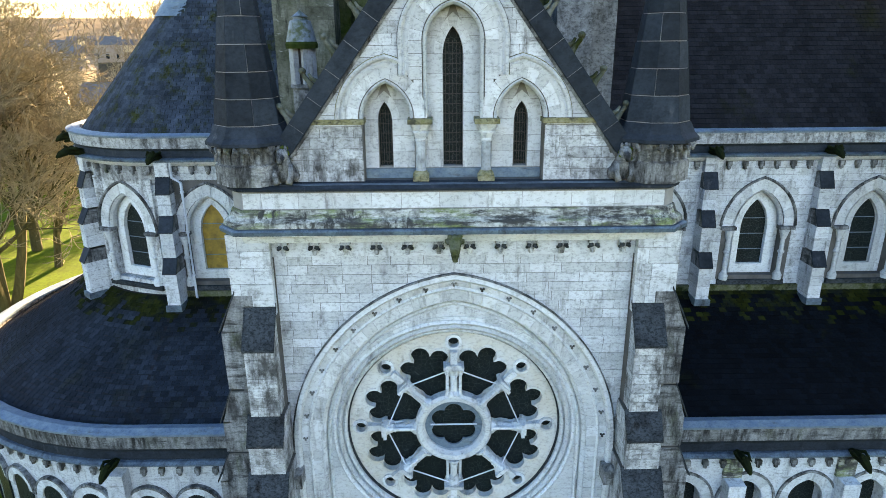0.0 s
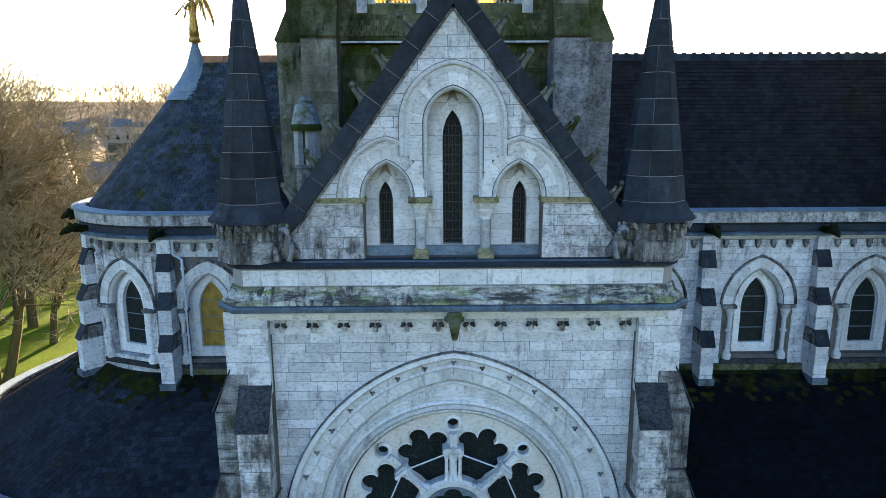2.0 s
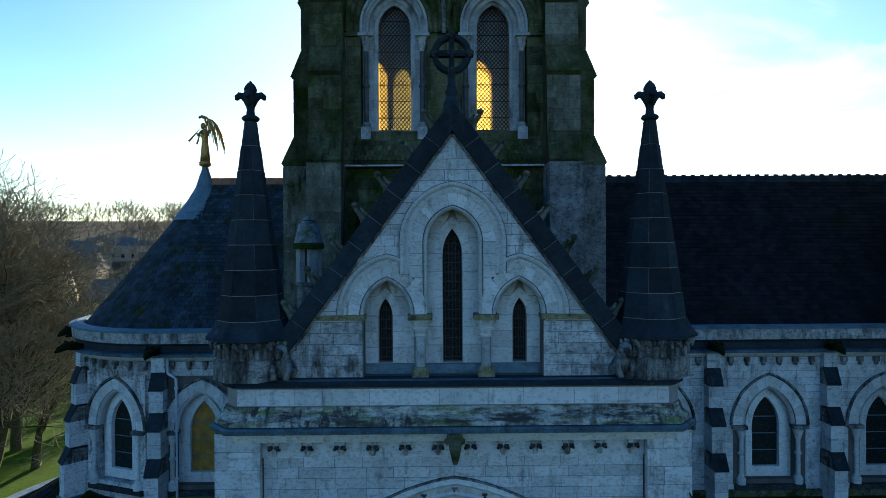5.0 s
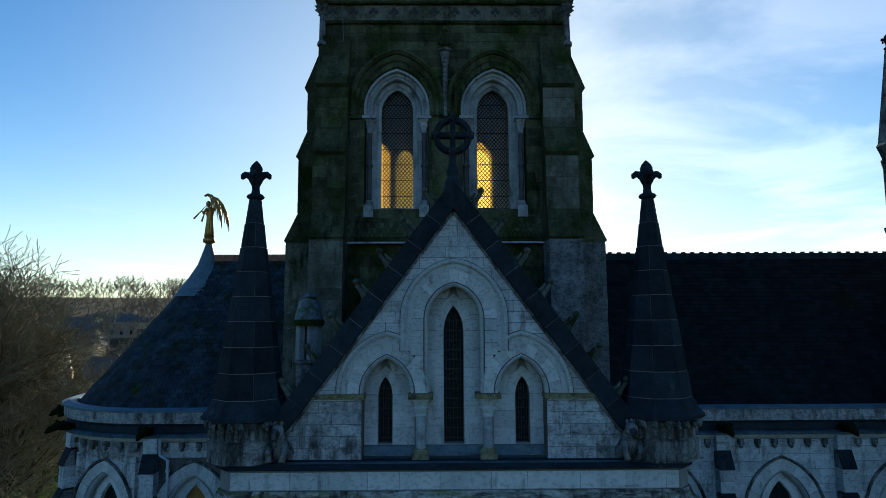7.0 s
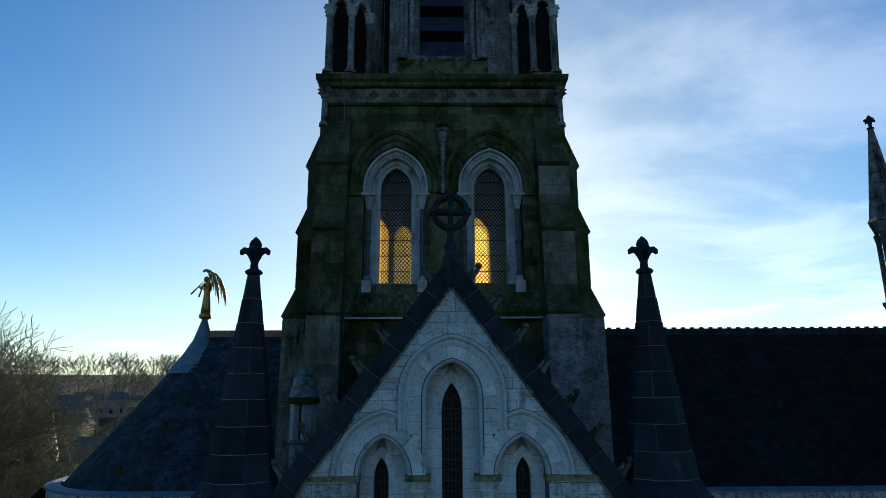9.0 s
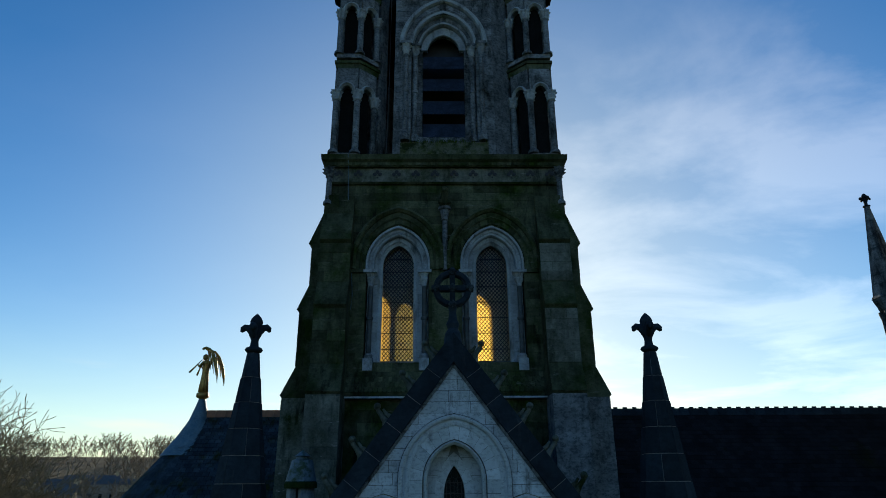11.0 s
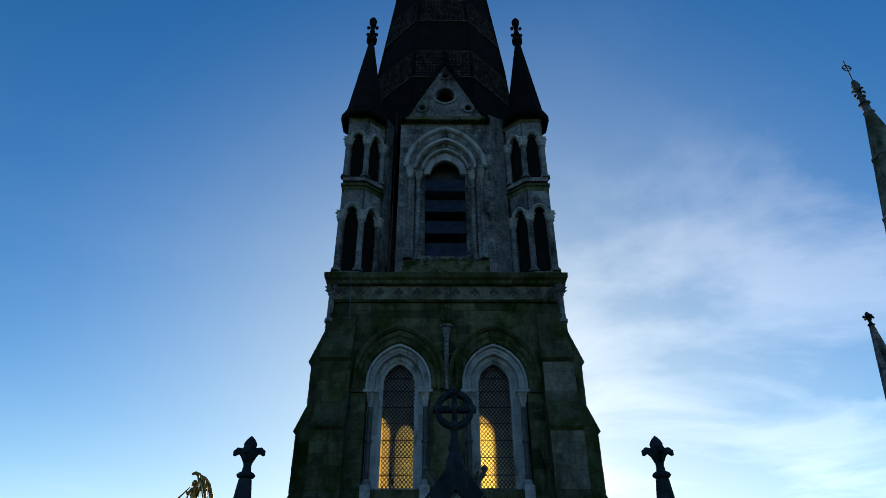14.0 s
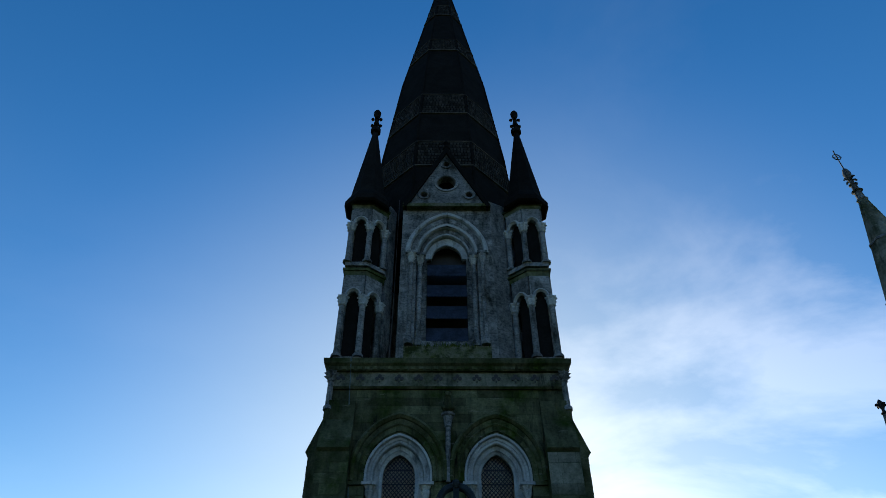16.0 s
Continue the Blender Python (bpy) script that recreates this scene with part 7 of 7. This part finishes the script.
chim = thing("lantern_chimney", "small stone chimney with an open lantern and a lead cowl", "chimney", at=(-4.3, 4.2, 18.0))
bm = bmesh.new()
lathe(bm, at(-4.3, 4.2, 0), [(0.36, 18.0), (0.36, 20.7), (0.42, 20.75), (0.42, 20.85)], 8, t8)
part("chimney_shaft", bm, TOWERPALE, chim)
bm = bmesh.new()
lathe(bm, at(-4.3, 4.2, 0), [(0.2, 20.85), (0.2, 21.95)], 8, t8)
part("flue", bm, IRON, chim, "dark flue behind the slots")
for k in range(4):
    a = math.pi / 2 * k + math.pi / 5
    bm = bmesh.new()
    plate(bm, face(-4.3, 4.2, 0, math.degrees(a)), rect(-0.15, 0.15, 20.85, 21.9), (), 0.2, 0.36)
    part("pier", bm, TOWERJAMB, chim, "pale stone pier of the lantern")
bm = bmesh.new()
lathe(bm, at(-4.3, 4.2, 0), [(0.47, 21.86), (0.48, 21.98), (0.44, 22.05)], 16)
part("mossy_rim", bm, MOSS, chim, "dark mossy rim")
bm = bmesh.new()
lathe(bm, at(-4.3, 4.2, 0), [(0.45, 22.05), (0.31, 22.62), (0.2, 22.66), (0.2, 22.72)], 16)
part("cowl", bm, VERDIGRIS, chim, "blue-grey lead cowl")
bm = bmesh.new()
lathe(bm, at(-4.3, 4.2, 0), [(0.21, 22.72), (0.25, 22.74), (0.05, 22.88), (0.02, 22.92)], 12)
part("cap", bm, VERDIGRIS, chim)

# ---- west tower, seen in part ----
WX, WY = 20.7, 7.0
west = thing("west_tower", "slender stone west tower with a tall octagonal spire", "tower", kind="structure", at=(WX, WY, GROUND))
bm = bmesh.new()
plate(bm, FLAT, rect(WX - 2.2, WX + 2.2, WY - 2.2, WY + 2.2), (), GROUND, 28.0)
part("shaft", bm, TOWERSTONE, west)
bm = bmesh.new()
lathe(bm, at(WX - 0.06, WY, 0), [(2.4, 28.0), (2.45, 31.5), (0.2, 43.4)], 8, t8)
part("spire", bm, TOWERBAND, west)
SX = WX - 0.06
for z, r in ((34.0, 1.98), (37.4, 1.33), (40.6, 0.73)):
    bm = bmesh.new()
    lathe(bm, at(SX, WY, 0), [(r - 0.1, z - 0.08), (r + 0.05, z - 0.04), (r + 0.04, z + 0.06), (r - 0.1, z + 0.2)], 8, t8)
    part("spire_band", bm, TOWERPALE, west)
bm = bmesh.new()
lathe(bm, at(SX, WY, 0), [(0.2, 43.3), (0.27, 43.36), (0.2, 43.44), (0.17, 43.9), (0.27, 43.96), (0.16, 44.04), (0.14, 44.35), (0.22, 44.42), (0.12, 44.5), (0.1, 44.85), (0.16, 45.0), (0.2, 45.2), (0.12, 45.5), (0.03, 45.62)], 12)
for k in range(4):
    a = k * math.pi / 2
    bent(bm, [(SX + 0.06 * math.cos(a), WY + 0.06 * math.sin(a), 44.78), (SX + 0.27 * math.cos(a), WY + 0.27 * math.sin(a), 44.83), (SX + 0.34 * math.cos(a), WY + 0.34 * math.sin(a), 44.74)], [0.05, 0.06, 0.04])
part("finial", bm, TOWERPALE, west, "pale carved stone finial")
bm = bmesh.new()
rod(bm, (SX, WY, 45.5), (SX, WY, 47.0), 0.03, n=6)
rod(bm, (SX - 0.26, WY, 46.5), (SX + 0.26, WY, 46.5), 0.02, n=6)
sweep(bm, face(SX, WY, 0), list(reversed(circle(0, 46.5, 0.2, 20))), [(0.02, -0.02), (0.02, 0.02), (-0.02, 0.02), (-0.02, -0.02)], True)
part("iron_cross", bm, IRON, west, "thin iron wheel cross")


def west_pinnacle(x, y):
    p = thing("west_pinnacle", "slim octagonal corner pinnacle with colonnettes and a cross finial", "pinnacle", "west tower pinnacles", at=(x, y, 26))
    o = at(x, y, 0)
    bm = bmesh.new()
    lathe(bm, o, [(0.28, 18.0), (0.28, 28.2)], 8, t8)
    part("core", bm, TOWERPALE, p)
    for z0, z1 in ((22.0, 25.6), (25.6, 28.9)):
        for k in range(8):
            a = t8 + math.pi / 4 * k
            bm = bmesh.new()
            lathe(bm, at(x + 0.45 * math.cos(a), y + 0.45 * math.sin(a), 0), [(0.1, z0), (0.08, z0 + 0.2), (0.075, z1 - 0.9), (0.13, z1 - 0.65), (0.13, z1 - 0.55)], 8)
            part("colonnette", bm, TOWERPALE, p)
        bm = bmesh.new()
        lathe(bm, o, [(0.5, z1 - 0.58), (0.58, z1 - 0.3), (0.66, z1 - 0.1), (0.66, z1), (0.4, z1 + 0.05)], 8, t8)
        part("cap_ring", bm, TOWERPALE, p)
    bm = bmesh.new()
    lathe(bm, o, [(0.7, 28.9), (0.62, 29.05), (0.1, 33.0)], 8, t8)
    part("spirelet", bm, STAINED, p)
    bm = bmesh.new()
    fleur(bm, at(x, y, 32.95), 0.66)
    part("finial", bm, COPING, p)


for sx, sy in ((-1, 1), (-1, -1), (1, -1)):
    west_pinnacle(WX - 2.55 if sx < 0 else WX + 2.55, WY + sy * 2.0)
# ---- ground, trees and the town beyond ----
def land(x, y):
    """The ground's height: level round the church, rising to a wooded ridge behind."""
    d = math.hypot(x, y - 10)
    t = min(1.0, max(0.0, (d - 70) / 330))
    return GROUND + 36 * t * t * (3 - 2 * t) + 2.0 * math.sin(x * 0.011 + 1) * min(1, d / 200)


xs = sorted(set([-3500, -2200, -1400, -900, -650] + list(range(-500, 501, 25)) + [650, 900, 1400, 2200, 3500]))
ys = sorted(set([-3500, -1800, -900, -500, -300, -150] + list(range(-75, 601, 25)) + [750, 1000, 1500, 2400, 3500]))
verts = [(x, y, land(x, y)) for y in ys for x in xs]
faces = [(j * len(xs) + i, j * len(xs) + i + 1, (j + 1) * len(xs) + i + 1, (j + 1) * len(xs) + i) for j in range(len(ys) - 1) for i in range(len(xs) - 1)]
ground = raw("ground", verts, faces, GRASS)
ground.data.materials.append(LITTER)
for p in ground.data.polygons:  # fallen leaves under the woods
    p.material_index = int(math.hypot(p.center.x, p.center.y - 10) > 120)
tagged(ground, "green lawn round the church running out to a hill", "ground", kind="structure")


def grow(seed, height, levels=5, fork=38.0, base_r=0.38, kids=2, stems=((0, 0),)):
    """Bare tree: limbs and twigs as (start, end, radius, radius, level). Each shoot leaves its limb at about the fork's angle and bends up."""
    rnd = random.Random(seed)
    segs = []

    def branch(p, d, length, r, lv):
        n = 4 if lv < 2 else 3
        for i in range(n):
            wob = 0.05 + 0.05 * min(lv, 3)
            d = (d + Vector((rnd.gauss(0, wob), rnd.gauss(0, wob), rnd.gauss(0.05, wob * 0.6)))).normalized()
            q = p + d * (length / n)
            r2 = r * (1 - 0.45 / n)
            segs.append((p, q, r, r2, lv))
            if lv < levels and (i > 0 or lv > 1):
                for _ in range((kids if lv < 3 else max(1, kids - 1)) + (i == n - 1)):
                    side = d.orthogonal().normalized()
                    side.rotate(Matrix.Rotation(rnd.uniform(0, 2 * math.pi), 3, d))
                    a = radians(rnd.gauss(fork, 11))
                    nd = (d * math.cos(a) + side * math.sin(a) + Vector((0, 0, 0.1))).normalized()
                    branch(q, nd, length * rnd.uniform(0.48, 0.7), r2 * rnd.uniform(0.45, 0.62), lv + 1)
            p, r = q, r2

    for lx, ly in stems:
        branch(Vector((lx * 0.8, ly * 0.8, 0)), Vector((lx, ly, 1)).normalized(), height * 0.42, base_r, 0)
    return segs


def tubes(segs, sides, least=0.0):
    verts, faces = [], []
    for a, b, r0, r1, _ in segs:
        q = (b - a).to_track_quat("Z", "Y").to_matrix()
        i = len(verts)
        for c, r in ((a, max(r0, least)), (b, max(r1, least))):
            for k in range(sides):
                t = 2 * math.pi * k / sides
                verts.append(c + q @ Vector((r * math.cos(t), r * math.sin(t), 0)))
        for k in range(sides):
            faces.append((i + k, i + (k + 1) % sides, i + sides + (k + 1) % sides, i + sides + k))
    return verts, faces


def tree(seed, height, x, y, label, twig=0.012, turn=0.0, levels=5, stems=((0, 0),), twigs=TWIG):
    t = thing("bare_tree", label, "tree", "bare trees", at=(x, y, land(x, y) - 0.2))
    segs = grow(seed, height, levels, 40.0, height * 0.026 / len(stems) ** 0.5, 2, stems=stems)
    v, f = tubes([s for s in segs if s[4] < 3], 7)
    raw("trunk", v, f, BARK, t, local=True)
    v, f = tubes([s for s in segs if s[4] >= 3], 3, twig)
    raw("crown", v, f, twigs, t, "crown of fine bare twigs", local=True)
    t.rotation_euler = (0, 0, turn)
    return t


big = tree(11, 27, -33.2, 28.5, "tall leafless winter tree with spreading branches beside the lawn", 0.02, stems=((0.4, 0.1), (-0.12, 0.25), (0.12, -0.3)), twigs=NEARTWIG)
second = tree(23, 24, -50, 50, "leafless winter tree with a dense crown of brown twigs", 0.014, levels=4)
for i, (x, y, s, a, src) in enumerate(((-44, 22, 0.95, 1.9, second), (-41, 45, 0.85, 2.4, second), (-36, 40, 0.6, 1.1, second), (-66, 88, 0.6, 0.8, second), (-70, 50, 1.05, 5.2, second), (-52, 104, 0.5, 3.6, second), (-56, 132, 0.6, 1.2, second), (-64, 62, 0.72, 2.1, second), (-37, 78, 0.55, 5.9, second), (-60, 68, 0.8, 3.1, second), (-43, 112, 0.6, 0.4, second), (-72, 112, 0.7, 4.4, second), (-50, 84, 0.45, 1.7, second), (-34, 104, 0.5, 2.9, second), (-47, 150, 0.7, 5.0, second), (-66, 76, 0.62, 0.2, second), (-64, 96, 0.7, 2.2, second), (-46, 96, 0.6, 4.0, second), (-70, 98, 0.8, 1.4, second), (-39, 62, 0.55, 0.9, second), (-58, 118, 0.75, 3.3, second), (-39.5, 32.0, 1.02, 2.4, big), (-66, 134, 0.8, 0.5, second), (-72, 70, 0.66, 4.7, second), (-48, 38, 0.8, 5.6, second))):
    c = copy_thing(src, Matrix.Translation((x, y, land(x, y) - 0.2)) @ Matrix.Rotation(a, 4, "Z") @ Matrix.Scale(s, 4))

# woods on the hill: uncountable bare crowns
rnd = random.Random(5)
clump = grow(31, 15, 3, 42.0, 0.2, 1)
cv, cf = tubes(clump, 3, 0.1)
cv = np.array([tuple(v) for v in cv])
allv, allf, off = [], [], 0
for _ in range(350):
    a = radians(rnd.uniform(100, 138))
    d = 165 + 230 * rnd.random() ** 0.7
    x, y = d * math.cos(a), d * math.sin(a)
    th, s = rnd.uniform(0, 6.28), rnd.uniform(0.55, 0.95)
    rot = np.array([[math.cos(th), -math.sin(th), 0], [math.sin(th), math.cos(th), 0], [0, 0, 1]])
    allv.append(cv @ rot.T * s + np.array([x, y, land(x, y)]))
    allf += [tuple(i + off for i in f) for f in cf]
    off += len(cv)
wood = raw("woodland", np.concatenate(allv).tolist(), allf, FARWOOD)
tagged(wood, "brown leafless woodland covering the rising ground", "woodland", kind="stuff")
# thicket between the lawn and the town
bush = grow(37, 11, 4, 40.0, 0.13, 1)
cv, cf = tubes(bush, 3, 0.022)
cv = np.array([tuple(v) for v in cv])
allv, allf, off = [], [], 0
for _ in range(100):
    a = radians(rnd.uniform(106, 131))
    d = 62 + 135 * rnd.random()
    x, y = d * math.cos(a), d * math.sin(a)
    th, sc = rnd.uniform(0, 6.28), rnd.uniform(0.7, 1.25)
    rot = np.array([[math.cos(th), -math.sin(th), 0], [math.sin(th), math.cos(th), 0], [0, 0, 1]])
    allv.append(cv @ rot.T * sc + np.array([x, y, land(x, y) - 0.2]))
    allf += [tuple(i + off for i in f) for f in cf]
    off += len(cv)
tagged(raw("thicket", np.concatenate(allv).tolist(), allf, TWIG), "pale brown thicket of bare twigs behind the lawn", "thicket", kind="stuff")


def house(x, y, w, d, h, turn, wall, label):
    z = land(x, y) - 0.5
    t = thing("house", label, "house", "houses of the town", at=(x, y, z))
    t.rotation_euler = (0, 0, turn)
    bm = bmesh.new()
    box(bm, -w / 2, w / 2, -d / 2, d / 2, 0, h)
    me = part("wall", bm, wall, t)
    me.location = (0, 0, 0)
    bm = bmesh.new()
    plate(bm, face(0, 0, 0, 90), [(-d / 2 - 0.3, h - 0.1), (d / 2 + 0.3, h - 0.1), (0, h + d * 0.38)], (), -w / 2 - 0.2, w / 2 + 0.2)
    me = part("roof", bm, ROOFGREY, t)
    me.location = (0, 0, 0)
    bm = bmesh.new()
    box(bm, w / 2 - 1.2, w / 2 - 0.4, -0.4, 0.4, h, h + d * 0.38 + 1.2)
    me = part("chimney", bm, SANDSTONE, t)
    me.location = (0, 0, 0)
    n = max(2, int(w / 3))
    for i in range(n):
        for v in (1.2, 4.2):
            if v + 1.4 < h:
                bm = bmesh.new()
                u = -w / 2 + w * (i + 0.5) / n
                box(bm, u - 0.5, u + 0.5, -d / 2 - 0.04, -d / 2 + 0.1, v, v + 1.4)
                me = part("window", bm, GLASS, t)
                me.location = (0, 0, 0)


for i in range(14):
    a, d = radians(rnd.uniform(108, 150)), rnd.uniform(185, 290)
    house(d * math.cos(a), d * math.sin(a), rnd.uniform(8, 16), rnd.uniform(6, 8), rnd.uniform(4, 6), rnd.uniform(-0.5, 0.5), rnd.choice((RENDERED, SANDSTONE, RENDERED)), "pale gabled house with a grey slate roof among trees")
# tan stone spire-like building among the trees
far = thing("stone_turret", "tan stone building with a pointed turret among the trees", "building", at=(-58, 82, land(-58, 82)))
bm = bmesh.new()
lathe(bm, at(-58, 82, 0), [(1.7, 2.0), (1.7, 14.5), (1.5, 15.0), (0.1, 20.5)], 8)
part("turret", bm, SANDSTONE, far)
bm = bmesh.new()
box(bm, -56, -46, 80, 88, 2.0, 13.5)
part("hall", bm, SANDSTONE, far)
bm = bmesh.new()
plate(bm, face(-50.5, 84, 0, 90), [(-4.4, 13.4), (4.4, 13.4), (0, 16.6)], (), -4.2, 5.2)
part("roof", bm, ROOFGREY, far)

house(-120, 216, 60, 5, 2.5, 0.25, SANDSTONE, "long terrace with a dark slate roof below the wooded ridge")
for x, y, w, t in ((-66, 150, 8, -0.2),):
    house(x, y, w, 6, 4.0, t, RENDERED, "pale gabled town house with a blue-grey slate roof")
# ---- the stones of the front, last ----
def front_spans(v):
    """Wall of the recessed front between the pilasters, left and right of the big arch."""
    lim = 4.62
    if v > 16.14:
        return [(-lim, lim)]
    e, hw = 0.7, 4.38
    r = hw + e
    x = math.sqrt(max(0.0, r * r - (max(v, 11.12) - 11.12) ** 2)) - e + 0.02
    x = max(0.0, x)
    return [(-lim, -x), (x, lim)] if x > 0.05 else [(-lim, lim)]


ashlar(front, N_FRONT, 10.3, 16.83, front_spans, -0.1, 0.0, STONE, 0.262, 0.72, seed=11)
for s in (-1, 1):
    ashlar(front, N_FRONT, 15.3, 17.5, lambda v: [(min(s * 4.63, s * 5.71), max(s * 4.63, s * 5.71))], 0.1, 0.292, STONE, 0.42, 0.8, seed=13 + s)
voussoirs(front, N_FRONT, ORDER, HOOD, 34, -0.34, -0.06, CARVED)
for s in (-1, 1):
    ashlar(front, N_FRONT, 8.4, 11.6, lambda v: [(min(s * 3.8, s * 4.36), max(s * 3.8, s * 4.36))], -0.34, -0.06, CARVED, 0.36, 2.0, name="jamb_stone", seed=17)
def tympanum_spans(v):
    """Wall inside the big arch, left and right of the rose's ring."""
    e, hw = 0.7, 3.66
    r = hw + e
    x = math.sqrt(max(0.0, r * r - (max(v, 11.12) - 11.12) ** 2)) - e
    d = v - ROSE_Z
    c = math.sqrt(max(0.0, 3.66 ** 2 - d * d)) if abs(d) < 3.66 else 0.0
    if x < 0.05:
        return []
    return [(-x, -c), (c, x)] if c > 0.03 else [(-x, x)]


ashlar(front, N_FRONT, 13.4, 15.3, tympanum_spans, -0.34, -0.318, STONE, 0.27, 0.7, seed=19)
INNER_RING = [(3.62 * math.cos(a), ROSE_Z + 3.62 * math.sin(a)) for a in np.linspace(math.pi, 0, 40)]
RIM_RING = [(3.4 * math.cos(a), ROSE_Z + 3.4 * math.sin(a)) for a in np.linspace(math.pi, 0, 40)]


voussoirs(front, N_FRONT, RIM_RING, INNER_RING, 26, -0.34, -0.3, CARVED, name="ring_stone")


def gable_spans(v):
    h = gable_half(v) - 0.02
    if v < IMP:
        return [(-h, -2.22), (2.22, h)]
    cuts = []
    for c, spring, hw, rise in ((-1.62, IMP, 1.0, 1.26), (0.0, 22.05, 1.09, 1.24), (1.62, IMP, 1.0, 1.26)):
        if v < spring:
            cuts.append((c - hw, c + hw))
        elif v < spring + rise:
            r = (hw * hw + rise * rise) / (2 * hw)
            x = math.sqrt(max(0, r * r - (v - spring) ** 2)) - (r - hw)
            if x > 0.02:
                cuts.append((c - x, c + x))
    out, left = [], -h
    for a, b in sorted(cuts):
        if a > left:
            out.append((left, a))
        left = max(left, b)
    if h > left:
        out.append((left, h))
    return out


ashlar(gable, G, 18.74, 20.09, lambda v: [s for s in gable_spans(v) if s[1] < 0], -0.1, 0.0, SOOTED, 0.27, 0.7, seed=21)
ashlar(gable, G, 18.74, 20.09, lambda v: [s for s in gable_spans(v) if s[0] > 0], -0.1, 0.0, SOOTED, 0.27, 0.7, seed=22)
ashlar(gable, G, 20.09, 24.6, gable_spans, -0.1, 0.0, STONE, 0.27, 0.7, seed=23)


def lancet_half(v, spring, hw, rise):
    """Half the width of a lancet at a height."""
    if v <= spring:
        return hw
    r = (hw * hw + rise * rise) / (2 * hw)
    return max(0.0, math.sqrt(max(0.0, r * r - (v - spring) ** 2)) - (r - hw)) if v < spring + rise else 0.0


def side_niche_spans(v):
    x = max(0.012, lancet_half(v, 20.2, 0.185, 0.44) if v < 20.2 else lancet_half(v, 20.2, 0.37, 0.66))
    return [(c + a, c + b) for c in (-1.69, 1.69) for a, b in ((-0.72, -x), (x, 0.72))]


def mid_niche_spans(v):
    x = max(0.012, 0.255 if v < 21.75 else lancet_half(v, 21.75, 0.47, 0.95))
    return [(-0.72, -x), (x, 0.72)]


for lo, hi, seed in ((18.99, 20.2, 24), (20.2, 21.15, 26)):
    ashlar(gable, G, lo, hi, side_niche_spans, -0.47, -0.452, CARVED, 0.4, 0.9, name="niche_stone", seed=seed)
for lo, hi, seed in ((18.99, 21.75, 25), (21.75, 22.95, 27)):
    ashlar(gable, G, lo, hi, mid_niche_spans, -0.47, -0.452, CARVED, 0.44, 0.9, name="niche_stone", seed=seed)
for c, spring, hw, rise, wide in ((-1.69, 20.2, 0.175, 0.43, 0.19), (1.69, 20.2, 0.175, 0.43, 0.19), (0.0, 21.75, 0.245, 0.63, 0.22)):
    voussoirs(gable, G, arch(c, spring, hw, rise), arch(c, spring, hw + wide, rise + wide * 1.35), 5 if c else 7, -0.47, -0.446, CARVED, name="niche_voussoir")


def wall_spans(lo, hi):
    def spans(v):
        out, left = [], lo
        for u in WINDOWS:
            if v < 12.75:
                continue
            if v < 15.0:
                x = 1.4
            elif v < 16.9:
                r = (1.44 * 1.44 + 1.92 * 1.92) / 2.88
                x = math.sqrt(max(0, r * r - (v - 15.0) ** 2)) - (r - 1.44)
            else:
                continue
            if x > 0.02:
                out.append((left, u - x))
                left = u + x
        out.append((left, hi))
        return out
    return spans


ashlar(nave, C_FACE, 12.2, 17.6, wall_spans(6.0, WEST), -0.1, 0.0, STONE, 0.27, 0.75, joined=True, seed=31)
ashlar(nave, face(-7.9, CL, 0), 12.2, 17.6, lambda v: [(-2.9, 2.4)] if v > 16.95 else [(-2.9, -2.79), (0.07, 2.4)], -0.1, 0.0, STONE, 0.27, 0.75, joined=True, seed=33)


def tower_spans(v):
    out, left = [], -3.78
    for u in (-WIN, WIN):
        if v < 26.3 or v > 32.7:
            continue
        if v < 30.06:
            x = 1.28
        elif v < 30.5:
            x = 1.86
        else:
            hw, rise = 1.86, 2.26
            r = (hw * hw + rise * rise) / (2 * hw)
            x = math.sqrt(max(0, r * r - (v - 30.5) ** 2)) - (r - hw)
        if x > 0.02:
            out.append((left, u - x))
            left = u + x
    out.append((left, 3.78))
    return out


def belfry_spans(v):
    """The belfry's wall beside its moulded arch."""
    x = 1.98
    if v > 41.35:
        hw, rise = 2.08, 2.68
        r = (hw * hw + rise * rise) / (2 * hw)
        x = math.sqrt(max(0, r * r - (v - 41.35) ** 2)) - (r - hw) if v < 41.35 + rise else 0.0
    return [(-2.27, -x), (x, 2.27)] if x > 0.03 else [(-2.27, 2.27)]


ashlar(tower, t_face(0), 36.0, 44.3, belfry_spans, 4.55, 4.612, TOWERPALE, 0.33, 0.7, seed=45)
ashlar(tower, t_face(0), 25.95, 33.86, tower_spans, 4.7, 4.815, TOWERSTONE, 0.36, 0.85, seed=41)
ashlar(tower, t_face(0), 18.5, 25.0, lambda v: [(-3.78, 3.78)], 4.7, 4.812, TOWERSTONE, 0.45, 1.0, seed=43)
ashlar(front, face(FX, -0.28, 0), 18.15, 18.55, lambda v: [(-5.16, 5.16)], -0.1, 0.008, CARVED, 0.4, 0.95, name="parapet_stone", seed=51)
ashlar(nave, face(0, CL - 0.235, 0), 18.315, 18.69, lambda v: [(6.0, WEST)], -0.1, 0.022, SOOTED, 0.4, 1.7, name="parapet_stone", seed=53)
